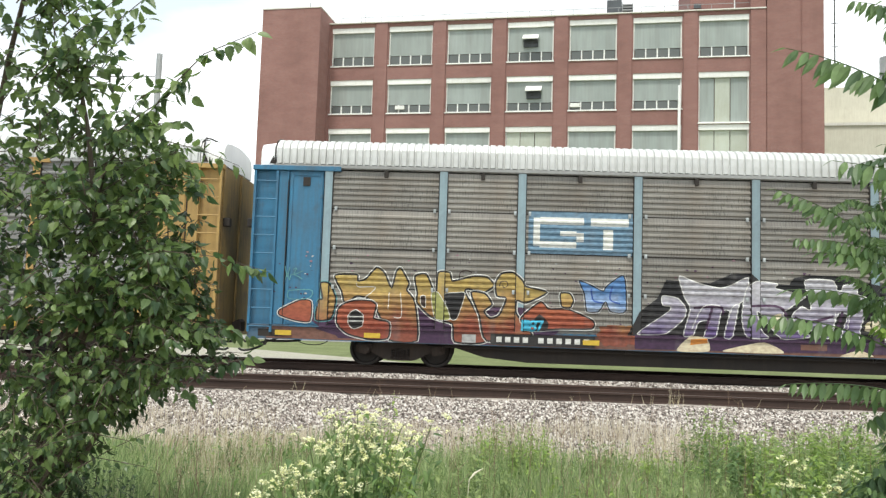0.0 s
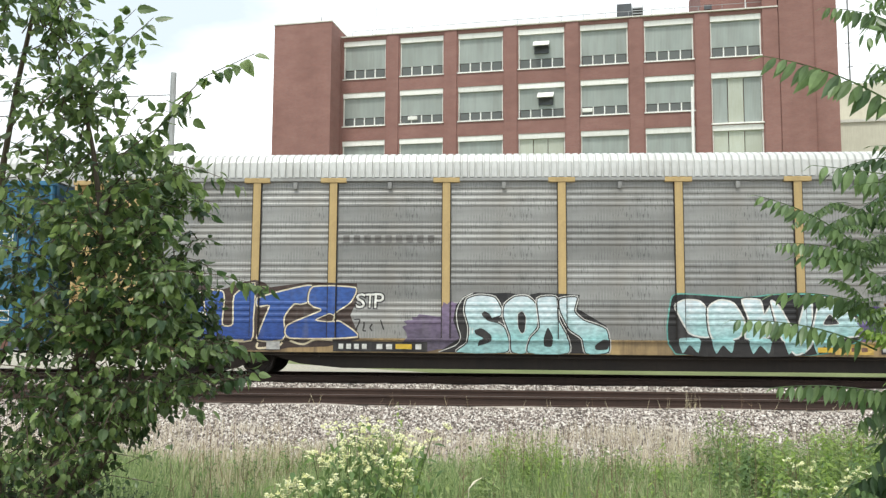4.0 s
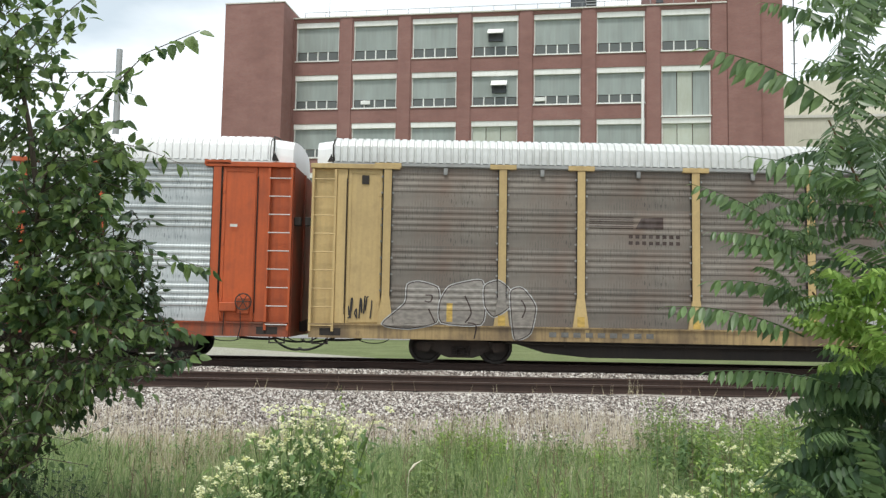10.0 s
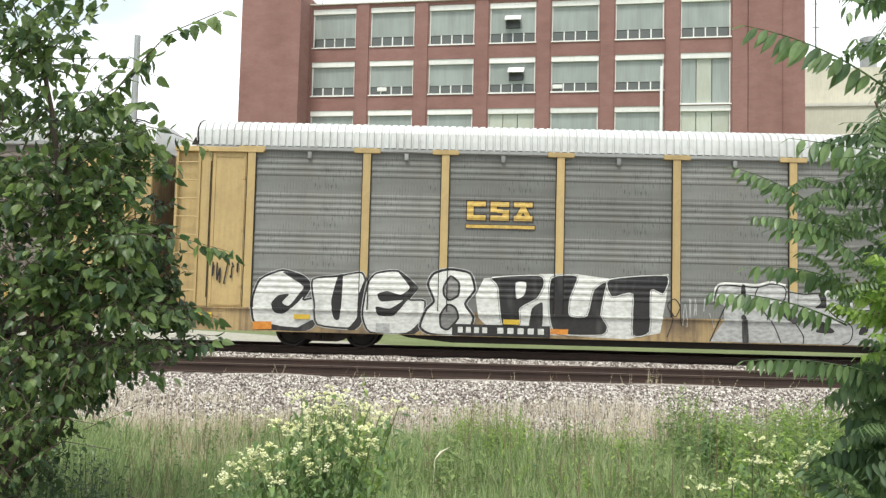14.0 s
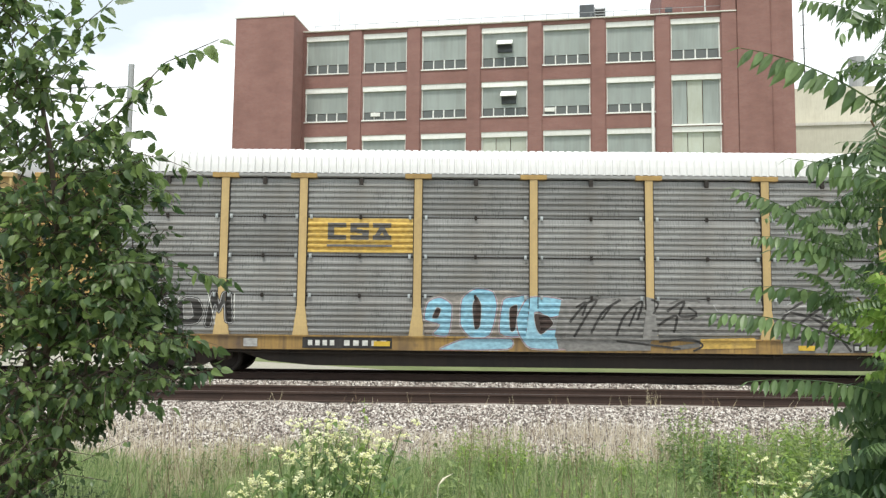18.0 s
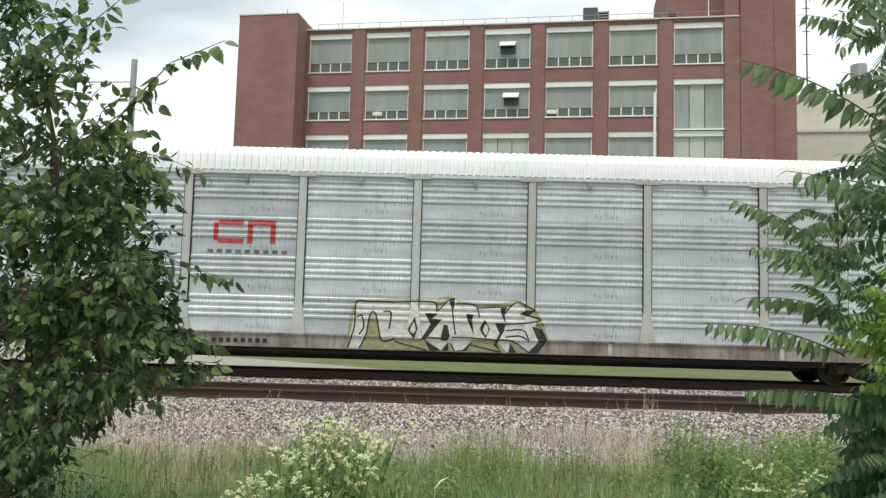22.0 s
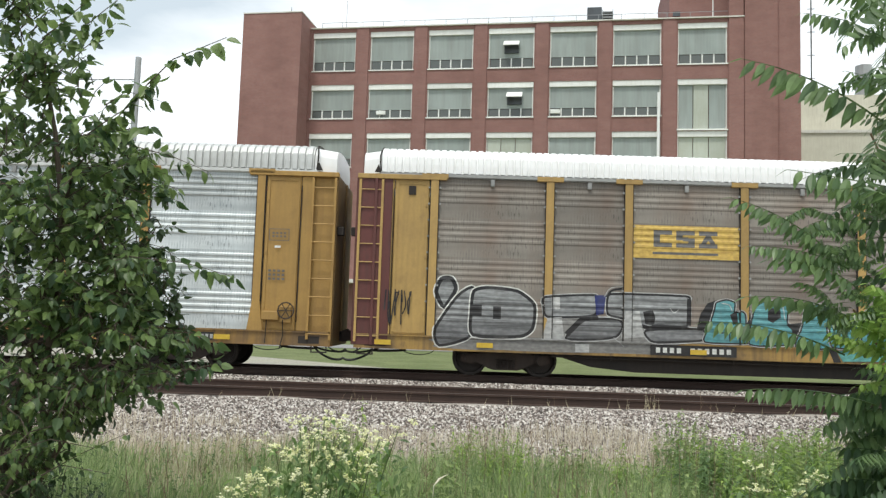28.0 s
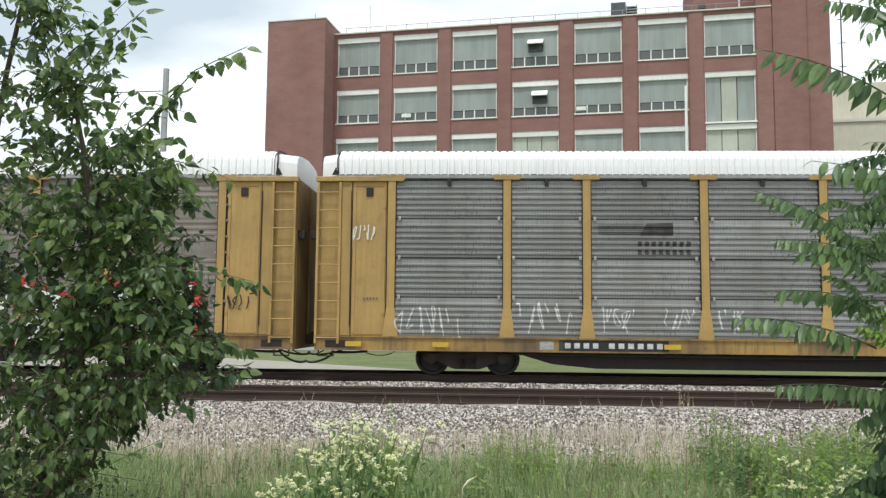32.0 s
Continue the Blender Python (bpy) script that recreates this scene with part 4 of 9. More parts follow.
for key, a, b in (
    ("chrome", (0.30, 0.31, 0.31), (0.165, 0.165, 0.168)),
    ("turquoise", (0.115, 0.31, 0.33), (0.085, 0.26, 0.28)),
    ("red", (0.5, 0.03, 0.03), (0.42, 0.03, 0.035)),
    ("plum", (0.06, 0.025, 0.06), (0.045, 0.018, 0.05)),
    ("mark_orange", (0.62, 0.24, 0.03), (0.58, 0.22, 0.03)),
    ("rust", (0.2, 0.1, 0.065), (0.15, 0.07, 0.05)),
    ("rose", (0.3, 0.16, 0.2), (0.26, 0.13, 0.16)),
    ("mark_yellow", (0.55, 0.37, 0.09), (0.5, 0.33, 0.08)),
    ("mark_red", (0.46, 0.05, 0.05), (0.42, 0.05, 0.05)),
    ("faded_black", (0.12, 0.115, 0.11), (0.14, 0.135, 0.125)),
    ("panel_blue", (0.14, 0.24, 0.33), (0.16, 0.26, 0.34)),
    ("pale_blue", (0.22, 0.44, 0.56), (0.25, 0.45, 0.55)),
):
    P[key] = paint("paint_" + key, a, b, stripe={"chrome": 0.8, "turquoise": 0.4}.get(key, 0.0))

ROW_H = (Z1 - Z0 - 0.02) / 4


def skin(x, z, style, flare):
    """How far the wagon's side stands out at a point, from the track's middle."""
    if abs(x) > 12.1:
        return -SIDE - 0.05
    if z < Z0 - 0.021:
        return -SIDE - 0.052
    if z < Z0 + 0.021:
        return -SIDE - 0.092
    for p in POSTS:
        half = 0.095
        if flare and z < Z0 + 0.72:
            half += 0.105 * (Z0 + 0.72 - z) / 0.72
        if abs(x - p) < half + 0.004:
            return -SIDE - 0.087
    f = (z - Z0 - 0.02) % ROW_H
    if style == "seamed":
        lo, n, dep = 0.05, 6, RIB[style]
        step = (ROW_H - 0.15) / n
    else:
        lo, n, dep = ROW_H * 0.36, 4, RIB[style]
        step = ROW_H * 0.61 / n
    g = f - lo
    if g < 0 or g > step * n:
        return -SIDE - 0.012
    g = (g % step) / step
    d = g / 0.22 if g < 0.22 else 1 if g < 0.5 else (0.72 - g) / 0.22 if g < 0.72 else 0
    return -SIDE - 0.012 - dep * d


def cuts(style, z0, z1):
    out = [Z0 - 0.025, Z0 - 0.0199, Z0 + 0.02, Z0 + 0.025]
    for r in range(4):
        base = Z0 + 0.02 + ROW_H * r
        lo, n = (0.05, 6) if style == "seamed" else (ROW_H * 0.36, 4)
        step = (ROW_H - 0.15) / n if style == "seamed" else ROW_H * 0.61 / n
        for i in range(n):
            out += [base + lo + step * (i + f) for f in (0, 0.22, 0.5, 0.72)]
    return [z for z in out if z0 < z < z1]


STYLE = [(s[3], s[4]) for s in SPECS]
glyphs = {}
coats = [0] * 11
SILL_FOOT = [0.42 if k == 5 else 0.635 for k in range(11)]


def glyph(ch, offset):
    """The flat outline of one letter, filled: corners and faces."""
    k = (ch, offset)
    if k not in glyphs:
        cu = bpy.data.curves.new("letter", "FONT")
        cu.body, cu.size, cu.offset, cu.resolution_u = ch, 1.0, offset, 3
        ob = bpy.data.objects.new("letter", cu)
        scene.collection.objects.link(ob)
        me = bpy.data.meshes.new_from_object(ob)
        vs = [(v.co.x, v.co.y) for v in me.vertices]
        fs = [tuple(p.vertices) for p in me.polygons]
        bpy.data.objects.remove(ob)
        bpy.data.curves.remove(cu)
        bpy.data.meshes.remove(me)
        glyphs[k] = (vs, fs)
    return glyphs[k]


def drape(name, i, verts, faces, material, lift=0.0, label="", fresh=1):
    """Lays a flat figure, in the wagon's x and z, on its ribbed side."""
    style, flare = STYLE[i]
    coats[i] += fresh
    lift = 0.0015 + 0.00016 * coats[i]
    bm = bmesh.new()
    vs = [bm.verts.new((v[0], -v[2] if len(v) > 2 else 0.0, v[1])) for v in verts]
    for f in faces:
        try:
            bm.faces.new([vs[k] for k in f])
        except ValueError:
            pass
    if not bm.faces:
        bm.free()
        return None
    bm.normal_update()
    bmesh.ops.triangulate(bm, faces=bm.faces[:])
    zs = [v[1] for v in verts]
    xs = [v[0] for v in verts]
    lines = [((0, 0, z), (0, 0, 1)) for z in cuts(style, min(zs), max(zs))]
    for p in POSTS:
        for e in (-0.1, -0.094, 0.094, 0.1):
            if min(xs) < p + e < max(xs):
                lines.append(((p + e, 0, 0), (1, 0, 0)))
        if flare and min(zs) < Z0 + 0.72 and min(xs) < p + 0.2 and max(xs) > p - 0.2:
            for sg in (-1, 1):
                for e in (0.0, 0.008):
                    lines.append(((p + sg * (0.2 + e), 0, Z0), (0.72, 0, sg * 0.105)))
    for co, no in lines:
        bmesh.ops.bisect_plane(bm, geom=bm.verts[:] + bm.edges[:] + bm.faces[:], dist=1e-5, plane_co=co, plane_no=no)
    for v in bm.verts:
        v.co.y += skin(v.co.x, v.co.z, style, flare) - lift
    for f in bm.faces:
        f.normal_update()
        if f.normal.y > 0:
            f.normal_flip()
    return part(name, bm, P[material], CARS[i], label)


def word(i, text, x0, x1, z0, z1, layers, seed=0, tilt=7.0, overlap=1.12, label="", name="graffiti"):
    fat = (x1 - x0) / len(text) > 0.5
    layers = [(mat, w * 1.15 + 0.028) if fat else (mat, w) for mat, w in layers]
    """Letters squeezed into a box, each a little askew, in layers: (paint, weight) from the back to the front."""
    n = len(text)
    cell = (x1 - x0) / n
    for k, (mat, weight) in enumerate(layers):
        rng = random.Random(seed)
        verts, faces = [], []
        for j, ch in enumerate(text):
            vs, fs = glyph(ch, weight)
            bx, _ = glyph(ch, 0.02)
            ax0, ax1 = min(v[0] for v in bx), max(v[0] for v in bx)
            ay0, ay1 = min(v[1] for v in bx), max(v[1] for v in bx)
            sx = cell * overlap / (ax1 - ax0)
            h = (z1 - z0) * rng.uniform(0.88, 1.0)
            sz = h / (ay1 - ay0)
            cx = x0 + cell * (j + 0.5)
            cz = (z0 + z1) / 2 + rng.uniform(-0.03, 0.03) * (z1 - z0)
            a = radians(rng.uniform(-tilt, tilt))
            shear = rng.uniform(-0.12, 0.2)
            o = len(verts)
            for x, y in vs:
                px, pz = (x - (ax0 + ax1) / 2) * sx, (y - (ay0 + ay1) / 2) * sz
                px += shear * pz * 0.5
                ux, uz = cx + px * math.cos(a) - pz * math.sin(a), cz + px * math.sin(a) + pz * math.cos(a)
                if fat:
                    # a swing of the spray can, alike for all the layers
                    dx, dz = noise.noise((ux * 1.7, uz * 2.1, seed)), noise.noise((ux * 1.9, uz * 1.6, seed + 9.5))
                    ux, uz = ux + 0.24 * dx, uz + 0.20 * dz
                verts.append((ux, max(uz, SILL_FOOT[i]), 0.00005 * (j % 3)))
            faces += [tuple(o + q for q in f) for f in fs]
        drape(name, i, verts, faces, mat, 0.003 + 0.003 * k, label if k == len(layers) - 1 else "")


def shape(i, pts, mat, lift=0.002, name="paint_patch", label=""):
    drape(name, i, pts, [tuple(range(len(pts)))], mat, lift, label)


def cloud(i, x0, x1, z0, z1, mat, seed, lift=0.002, rag=0.18):
    """An uneven patch of sprayed ground."""
    rng = random.Random(seed)
    n = 40
    pts = []
    for k in range(n):
        a = k * math.tau / n
        r = 1 + 0.5 * rng.uniform(-rag, rag) + rag * 0.6 * math.sin(a * 5 + seed) * math.sin(a * 3 + seed * 2)
        c, s = math.cos(a), math.sin(a)
        pts.append(((x0 + x1) / 2 + (x1 - x0) / 2 * r * math.copysign(abs(c) ** 0.6, c), (z0 + z1) / 2 + (z1 - z0) / 2 * r * math.copysign(abs(s) ** 0.6, s)))
    pts = [(x, max(z, SILL_FOOT[i])) for x, z in pts]
    shape(i, pts, mat, lift)


def ribbon(points, width):
    verts, faces = [], []
    n = len(points)
    for k, (x, z) in enumerate(points):
        a, b = points[max(k - 1, 0)], points[min(k + 1, n - 1)]
        dx, dz = b[0] - a[0], b[1] - a[1]
        L = math.hypot(dx, dz) or 1
        verts += [(x - dz / L * width / 2, z + dx / L * width / 2), (x + dz / L * width / 2, z - dx / L * width / 2)]
    for k in range(n - 1):
        faces.append((2 * k, 2 * k + 1, 2 * k + 3, 2 * k + 2))
    return verts, faces


def scrawl(i, x0, x1, z0, z1, mat, seed, strokes=5, width=0.03, label="", lift=0.014):
    """A quick hand-sprayed tag: looping strokes side by side."""
    rng = random.Random(seed)
    verts, faces = [], []
    for k in range(strokes):
        cx = x0 + (x1 - x0) * (k + 0.5) / strokes
        w = (x1 - x0) / strokes * 0.75
        pts = [(cx + rng.uniform(-w, w) * 0.7, z0 + (z1 - z0) * rng.uniform(0.0, 1.0)) for _ in range(rng.randint(3, 5))]
        pts[0] = (pts[0][0], z0 + (z1 - z0) * rng.choice((0.02, 0.95)))
        fine = []
        for q in range(len(pts) - 1):
            p0, p1, p2, p3 = pts[max(q - 1, 0)], pts[q], pts[q + 1], pts[min(q + 2, len(pts) - 1)]
            for s in range(6):
                t = s / 6
                fine.append(tuple(0.5 * (2 * p1[c] + (p2[c] - p0[c]) * t + (2 * p0[c] - 5 * p1[c] + 4 * p2[c] - p3[c]) * t * t + (3 * p1[c] - p0[c] - 3 * p2[c] + p3[c]) * t ** 3) for c in (0, 1)))
        fine.append(pts[-1])
        v, f = ribbon(fine, width)
        drape("spray_stroke", i, [(x, z, 0.00002 * (k % 5) + 0.00003 * n / len(v)) for n, (x, z) in enumerate(v)], f, mat, lift, "", k == 0)


def smooth(pts, steps=6):
    fine = []
    for q in range(len(pts) - 1):
        p0, p1, p2, p3 = pts[max(q - 1, 0)], pts[q], pts[q + 1], pts[min(q + 2, len(pts) - 1)]
        for s in range(steps):
            t = s / steps
            fine.append(tuple(0.5 * (2 * p1[c] + (p2[c] - p0[c]) * t + (2 * p0[c] - 5 * p1[c] + 4 * p2[c] - p3[c]) * t * t + (3 * p1[c] - p0[c] - 3 * p2[c] + p3[c]) * t ** 3) for c in (0, 1)))
    return fine + [pts[-1]]


def line(i, pts, mat, width=0.03, lift=0.016, name="outline_stroke"):
    v, f = ribbon(smooth(pts) if len(pts) > 2 else pts, width)
    drape(name, i, [(x, z, 0.0001 * n / len(v)) for n, (x, z) in enumerate(v)], f, mat, lift)


def bars(i, x0, x1, z0, z1, n, mat, rows=1, lift=0.006, name="lettering_bar"):
    """Plain bars that stand for lettering."""
    rh = (z1 - z0) / rows
    w = (x1 - x0) / n
    for r in range(rows):
        for k in range(n):
            a, b = x0 + w * k + w * 0.2, x0 + w * (k + 1) - w * 0.2
            lo, hi = z0 + rh * r + rh * 0.22, z0 + rh * (r + 1) - rh * 0.22
            drape(name, i, [(a, lo), (b, lo), (b, hi), (a, hi)], [(0, 1, 2, 3)], mat, lift, "", k == 0)


def spots(i, o, pts):
    """A sketch's points on the wagon's side. A sketch has its corner and its scale, or its corner and the steps along both of its axes."""
    if len(o) == 3:
        o = (o[0], o[1], o[2], 0.0, 0.0, -o[2])
    return [(o[0] + o[2] * u + o[4] * v, max(o[1] + o[3] * u + o[5] * v, SILL_FOOT[i] + 0.01)) for u, v in pts]


def lines(i, o, mat, width, *runs):
    """Spray-can lines of one sketch."""
    for pts in runs:
        line(i, spots(i, o, pts), mat, width)


def block(i, o, pts, mat, name="paint_patch", label=""):
    shape(i, spots(i, o, pts), mat, 0.002, name, label)


def piece(i, o, pts, fill, edge="black", width=0.07, halo="white", rim=0.03):
    """One letter of a sprayed piece: a bright halo, a body and a dark edge, drawn on a small sketch with its corner at o."""
    p = spots(i, o, pts)
    n = len(p)
    fine = []
    for q in range(n):
        p0, p1, p2, p3 = p[q - 1], p[q], p[(q + 1) % n], p[(q + 2) % n]
        for s in range(4):
            t = s / 4
            h = (2 * t ** 3 - 3 * t * t + 1, t ** 3 - 2 * t * t + t, -2 * t ** 3 + 3 * t * t, t ** 3 - t * t)
            fine.append(tuple(h[0] * p1[k] + h[1] * 0.32 * (p2[k] - p0[k]) + h[2] * p2[k] + h[3] * 0.32 * (p3[k] - p1[k]) for k in (0, 1)))
    loop = fine + fine[:2]
    if halo:
        v, f = ribbon(loop, width + 2 * rim)
        drape("graffiti_halo", i, [(x, max(z, SILL_FOOT[i]), 0.0001 * m / len(v)) for m, (x, z) in enumerate(v)], f, halo, 0.008)
    drape("graffiti", i, fine, [tuple(range(len(fine)))], fill, 0.009)
    if edge:
        v, f = ribbon(loop, width)
        drape("graffiti_edge", i, [(x, max(z, SILL_FOOT[i]), 0.0001 * m / len(v)) for m, (x, z) in enumerate(v)], f, edge, 0.010)


def specks(i, x0, x1, z0, z1, mat, n, seed):
    """Overspray: many small spots, thicker towards the foot."""
    rng = random.Random(seed)
    verts, faces = [], []
    for k in range(n):
        x, z = rng.uniform(x0, x1), z0 + (z1 - z0) * rng.random() ** 1.7
        if any(abs(x - p) < 0.24 for p in POSTS) or x < -12.0 and z < 1.1:
            continue
        r, o = rng.uniform(0.006, 0.026), len(verts)
        for q in range(6):
            a = q * math.pi / 3
            verts.append((x + r * rng.uniform(0.8, 2.2) * math.cos(a), z + r * rng.uniform(0.6, 1.2) * math.sin(a), 0.00004 * (k % 3)))
        faces.append(tuple(range(o, o + 6)))
    ob = drape("overspray", i, verts, faces, mat, 0.001)
    ob["kind"] = "stuff"


def plate(i, x0, x1, z0, z1, n):
    """A black panel with two groups of white bars for its lettering."""
    shape(i, [(x0, z0), (x1, z0), (x1, z1), (x0, z1)], "black", 0.018, "number_panel", "black panel with white lettering bars")
    split = x0 + 0.1 + (x1 - x0 - 0.2) * 0.4
    tall = 0.18 * (z1 - z0)
    bars(i, x0 + 0.1, split - 0.08, z0 + tall * 0.3, z1 - tall * 0.3, 4, "white", 1, 0.021)
    bars(i, split + 0.08, x1 - 0.1, z0 + tall * 0.3, z1 - tall * 0.3, n - 5, "white", 1, 0.021)


def rect(x0, x1, z0, z1):
    return [(x0, z0), (x1, z0), (x1, z1), (x0, z1)]


def emblem_middle(i, a, z0, z1, k, mat, d):
    """The waist of one of three block shapes: an upright, a step or a cross."""
    m = (z0 + z1) / 2
    if k == 0:
        parts = (rect(a + 0.0 - d, a + 0.16 + d, z0, z1),)
    elif k == 1:
        parts = (rect(a - d, a + 0.16 + d, m - 0.03, z1), rect(a + 0.30 - d, a + 0.46 + d, z0, m + 0.03), rect(a + 0.16 + d, a + 0.30 - d, m - 0.05, m + 0.05))
    else:
        parts = (((a + 0.05 - d, z0), (a + 0.18 + d, z0), (a + 0.30 + d, z1), (a + 0.17 - d, z1)), ((a + 0.28 - d, z0), (a + 0.41 + d, z0), (a + 0.29 + d, z1), (a + 0.16 - d, z1)))
    for p in parts:
        shape(i, list(p), mat, 0.006, "emblem_block")


def frame_box(i, x0, x1, z0, z1, mat, w=0.025):
    """A stencilled data box with rows of tiny bars."""
    for r in (rect(x0, x1, z0, z0 + w), rect(x0, x1, z1 - w, z1), rect(x0, x0 + w, z0 + w, z1 - w), rect(x1 - w, x1, z0 + w, z1 - w)):
        shape(i, r, mat, 0.004, "stencil_line")
    bars(i, x0 + 0.06, x1 - 0.06, z0 + 0.07, z1 - 0.07, 4, mat, 2, 0.004)


# blue wagon
shape(1, rect(-13.4, 12.9, 0.64, 0.93), "rust", 0.001)
cloud(1, -12.3, -6.0, 0.66, 1.6, "plum", 3, 0.0015, 0.1)
specks(1, -13.4, 12.0, 0.95, 2.75, "plum", 420, 30)
specks(1, -12.5, 12.0, 1.2, 2.9, "rose", 220, 31)
specks(1, -12.5, 12.0, 1.5, 2.8, "chalk", 120, 32)
G1 = (-13.77112, 2.83426, 0.00578, 0.00019, 0.00019, -0.00577)
piece(1, G1, ((345, 115), (440, 112), (445, 140), (480, 130), (525, 82), (560, 105), (590, 170), (610, 100), (630, 85), (665, 150), (655, 180), (690, 230), (700, 395), (580, 392), (585, 318), (545, 300), (520, 250), (490, 215), (440, 205), (390, 235), (375, 185)), "sunset", "black", 0.045, "white", 0.022)
piece(1, G1, ((390, 235), (440, 222), (500, 225), (525, 245), (515, 300), (580, 318), (575, 385), (495, 390), (400, 365), (355, 320), (360, 260)), "ember_dull", "black", 0.04, "white", 0.02)
piece(1, G1, ((405, 285), (435, 262), (468, 285), (465, 330), (430, 345), (405, 325)), "black", "white", 0.02, None)
lines(1, G1, "white", 0.02, ((408, 293), (468, 293)), ((408, 311), (468, 311)), ((440, 150), (448, 165), (520, 168), (470, 215)), ((580, 190), (575, 260)), ((628, 190), (632, 290), (600, 295)))
piece(1, G1, ((285, 150), (320, 150), (350, 215), (330, 300), (265, 305), (275, 225), (295, 215)), "sunset", "black", 0.04, "turquoise", 0.02)
piece(1, G1, ((690, 120), (740, 112), (780, 200), (790, 105), (840, 105), (850, 140), (900, 130), (945, 120), (1000, 125), (1030, 160), (985, 190), (920, 175), (905, 190), (960, 290), (990, 400), (860, 400), (850, 325), (760, 295), (700, 235), (700, 190)), "sunset", "black", 0.045, "white", 0.022)
piece(1, G1, ((815, 200), (870, 190), (905, 195), (870, 300), (840, 300)), "black", "white", 0.016, None)
piece(1, G1, ((760, 195), (790, 190), (830, 260), (838, 305), (775, 300)), "olive", "white", 0.016, None)
piece(1, G1, ((715, 205), (735, 205), (735, 255), (715, 240)), "umber", "white", 0.016, None)
piece(1, G1, ((930, 190), (990, 195), (1020, 240), (985, 270), (1010, 300), (1050, 285), (1080, 215), (1040, 205), (1035, 150), (1060, 110), (1110, 105), (1150, 140), (1165, 165), (1255, 190), (1165, 235), (1125, 225), (1120, 275), (1150, 320), (1180, 355), (1180, 395), (995, 395), (965, 290)), "sunset", "black", 0.045, "white", 0.022)
lines(1, G1, "umber", 0.022, ((1052, 165), (1058, 145), (1080, 143), (1087, 160), (1070, 170), (1066, 158)), ((880, 130), (885, 105), (910, 95), (935, 105)))
piece(1, G1, ((1140, 300), (1225, 230), (1260, 260), (1340, 262), (1445, 310), (1440, 345), (1310, 345), (1180, 350)), "ember_dull", "black", 0.04, "white", 0.02)
piece(1, G1, ((1310, 195), (1350, 195), (1365, 225), (1350, 255), (1315, 250)), "sunset", "black", 0.04, "white", 0.015)
piece(1, G1, ((110, 262), (195, 222), (245, 228), (240, 312), (175, 308), (108, 285)), "ember_dull", "black", 0.03, "white", 0.02)
lines(1, G1, "turquoise", 0.022, ((145, 180), (150, 215), (235, 212), (242, 178), (145, 180)), ((130, 75), (140, 120), (150, 80)), ((165, 90), (180, 85), (170, 110), (210, 95)), ((132, 135), (140, 105), (150, 135), (160, 110), (205, 130)))
piece(1, G1, ((1190, 320), (1220, 285), (1255, 318), (1250, 345), (1200, 345)), "black", "umber", 0.02, None)
piece(1, G1, ((1390, 140), (1450, 165), (1490, 185), (1510, 160), (1580, 120), (1585, 270), (1520, 272), (1500, 230), (1470, 272), (1420, 270), (1412, 200)), "sky", "black", 0.03, "chalk", 0.02)
lines(1, G1, "royal", 0.04, ((1440, 175), (1450, 225), (1490, 235)), ((1530, 165), (1520, 220), (1560, 240)))
cloud(1, -5.2, -4.3, 0.7, 1.25, "sunset", 7, 0.003, 0.2)
G2 = (-4.55727, 2.8821, 0.00577, 0.00013, 0.00012, -0.00576)
block(1, G2, ((0, 330), (50, 230), (130, 170), (165, 92), (350, 105), (440, 66), (520, 62), (560, 100), (680, 110), (700, 80), (780, 68), (880, 72), (980, 95), (1050, 110), (1110, 95), (1290, 90), (1340, 140), (1450, 150), (1500, 210), (1505, 345), (1450, 345), (700, 340)), "black")
block(1, G2, ((30, 325), (700, 330), (1460, 345), (1440, 402), (1300, 402), (30, 385)), "plum")
piece(1, G2, ((150, 160), (215, 170), (248, 215), (235, 260), (160, 320), (60, 325), (40, 320), (80, 290), (170, 230), (185, 205), (150, 200)), "lilac", "white", 0.022, None)
piece(1, G2, ((220, 75), (300, 105), (390, 125), (440, 112), (510, 80), (500, 170), (470, 195), (440, 330), (405, 330), (430, 225), (395, 225), (370, 330), (320, 330), (345, 265), (300, 270), (275, 325), (235, 325), (265, 215), (240, 160)), "lilac", "white", 0.024, None)
piece(1, G2, ((545, 95), (630, 105), (625, 125), (740, 155), (735, 170), (690, 200), (650, 235), (720, 300), (760, 320), (750, 330), (640, 335), (560, 235), (540, 225), (560, 300), (590, 335), (500, 330), (480, 250), (500, 130)), "lilac", "white", 0.024, None)
piece(1, G2, ((745, 90), (860, 90), (880, 130), (900, 130), (905, 110), (970, 100), (960, 145), (1000, 160), (1000, 200), (970, 290), (960, 335), (890, 330), (920, 235), (880, 230), (840, 330), (800, 325), (760, 295), (700, 265), (690, 235), (730, 200), (760, 215), (770, 190)), "lilac", "white", 0.024, None)
piece(1, G2, ((1060, 195), (1095, 165), (1110, 120), (1180, 110), (1200, 90), (1215, 150), (1300, 165), (1300, 145), (1420, 140), (1435, 150), (1390, 225), (1340, 255), (1430, 320), (1440, 350), (1400, 395), (1320, 395), (1290, 290), (1270, 290), (1280, 350), (1180, 350), (1165, 270), (1130, 260), (1145, 345), (1070, 345), (1090, 250), (1065, 240)), "lilac", "white", 0.024, None)
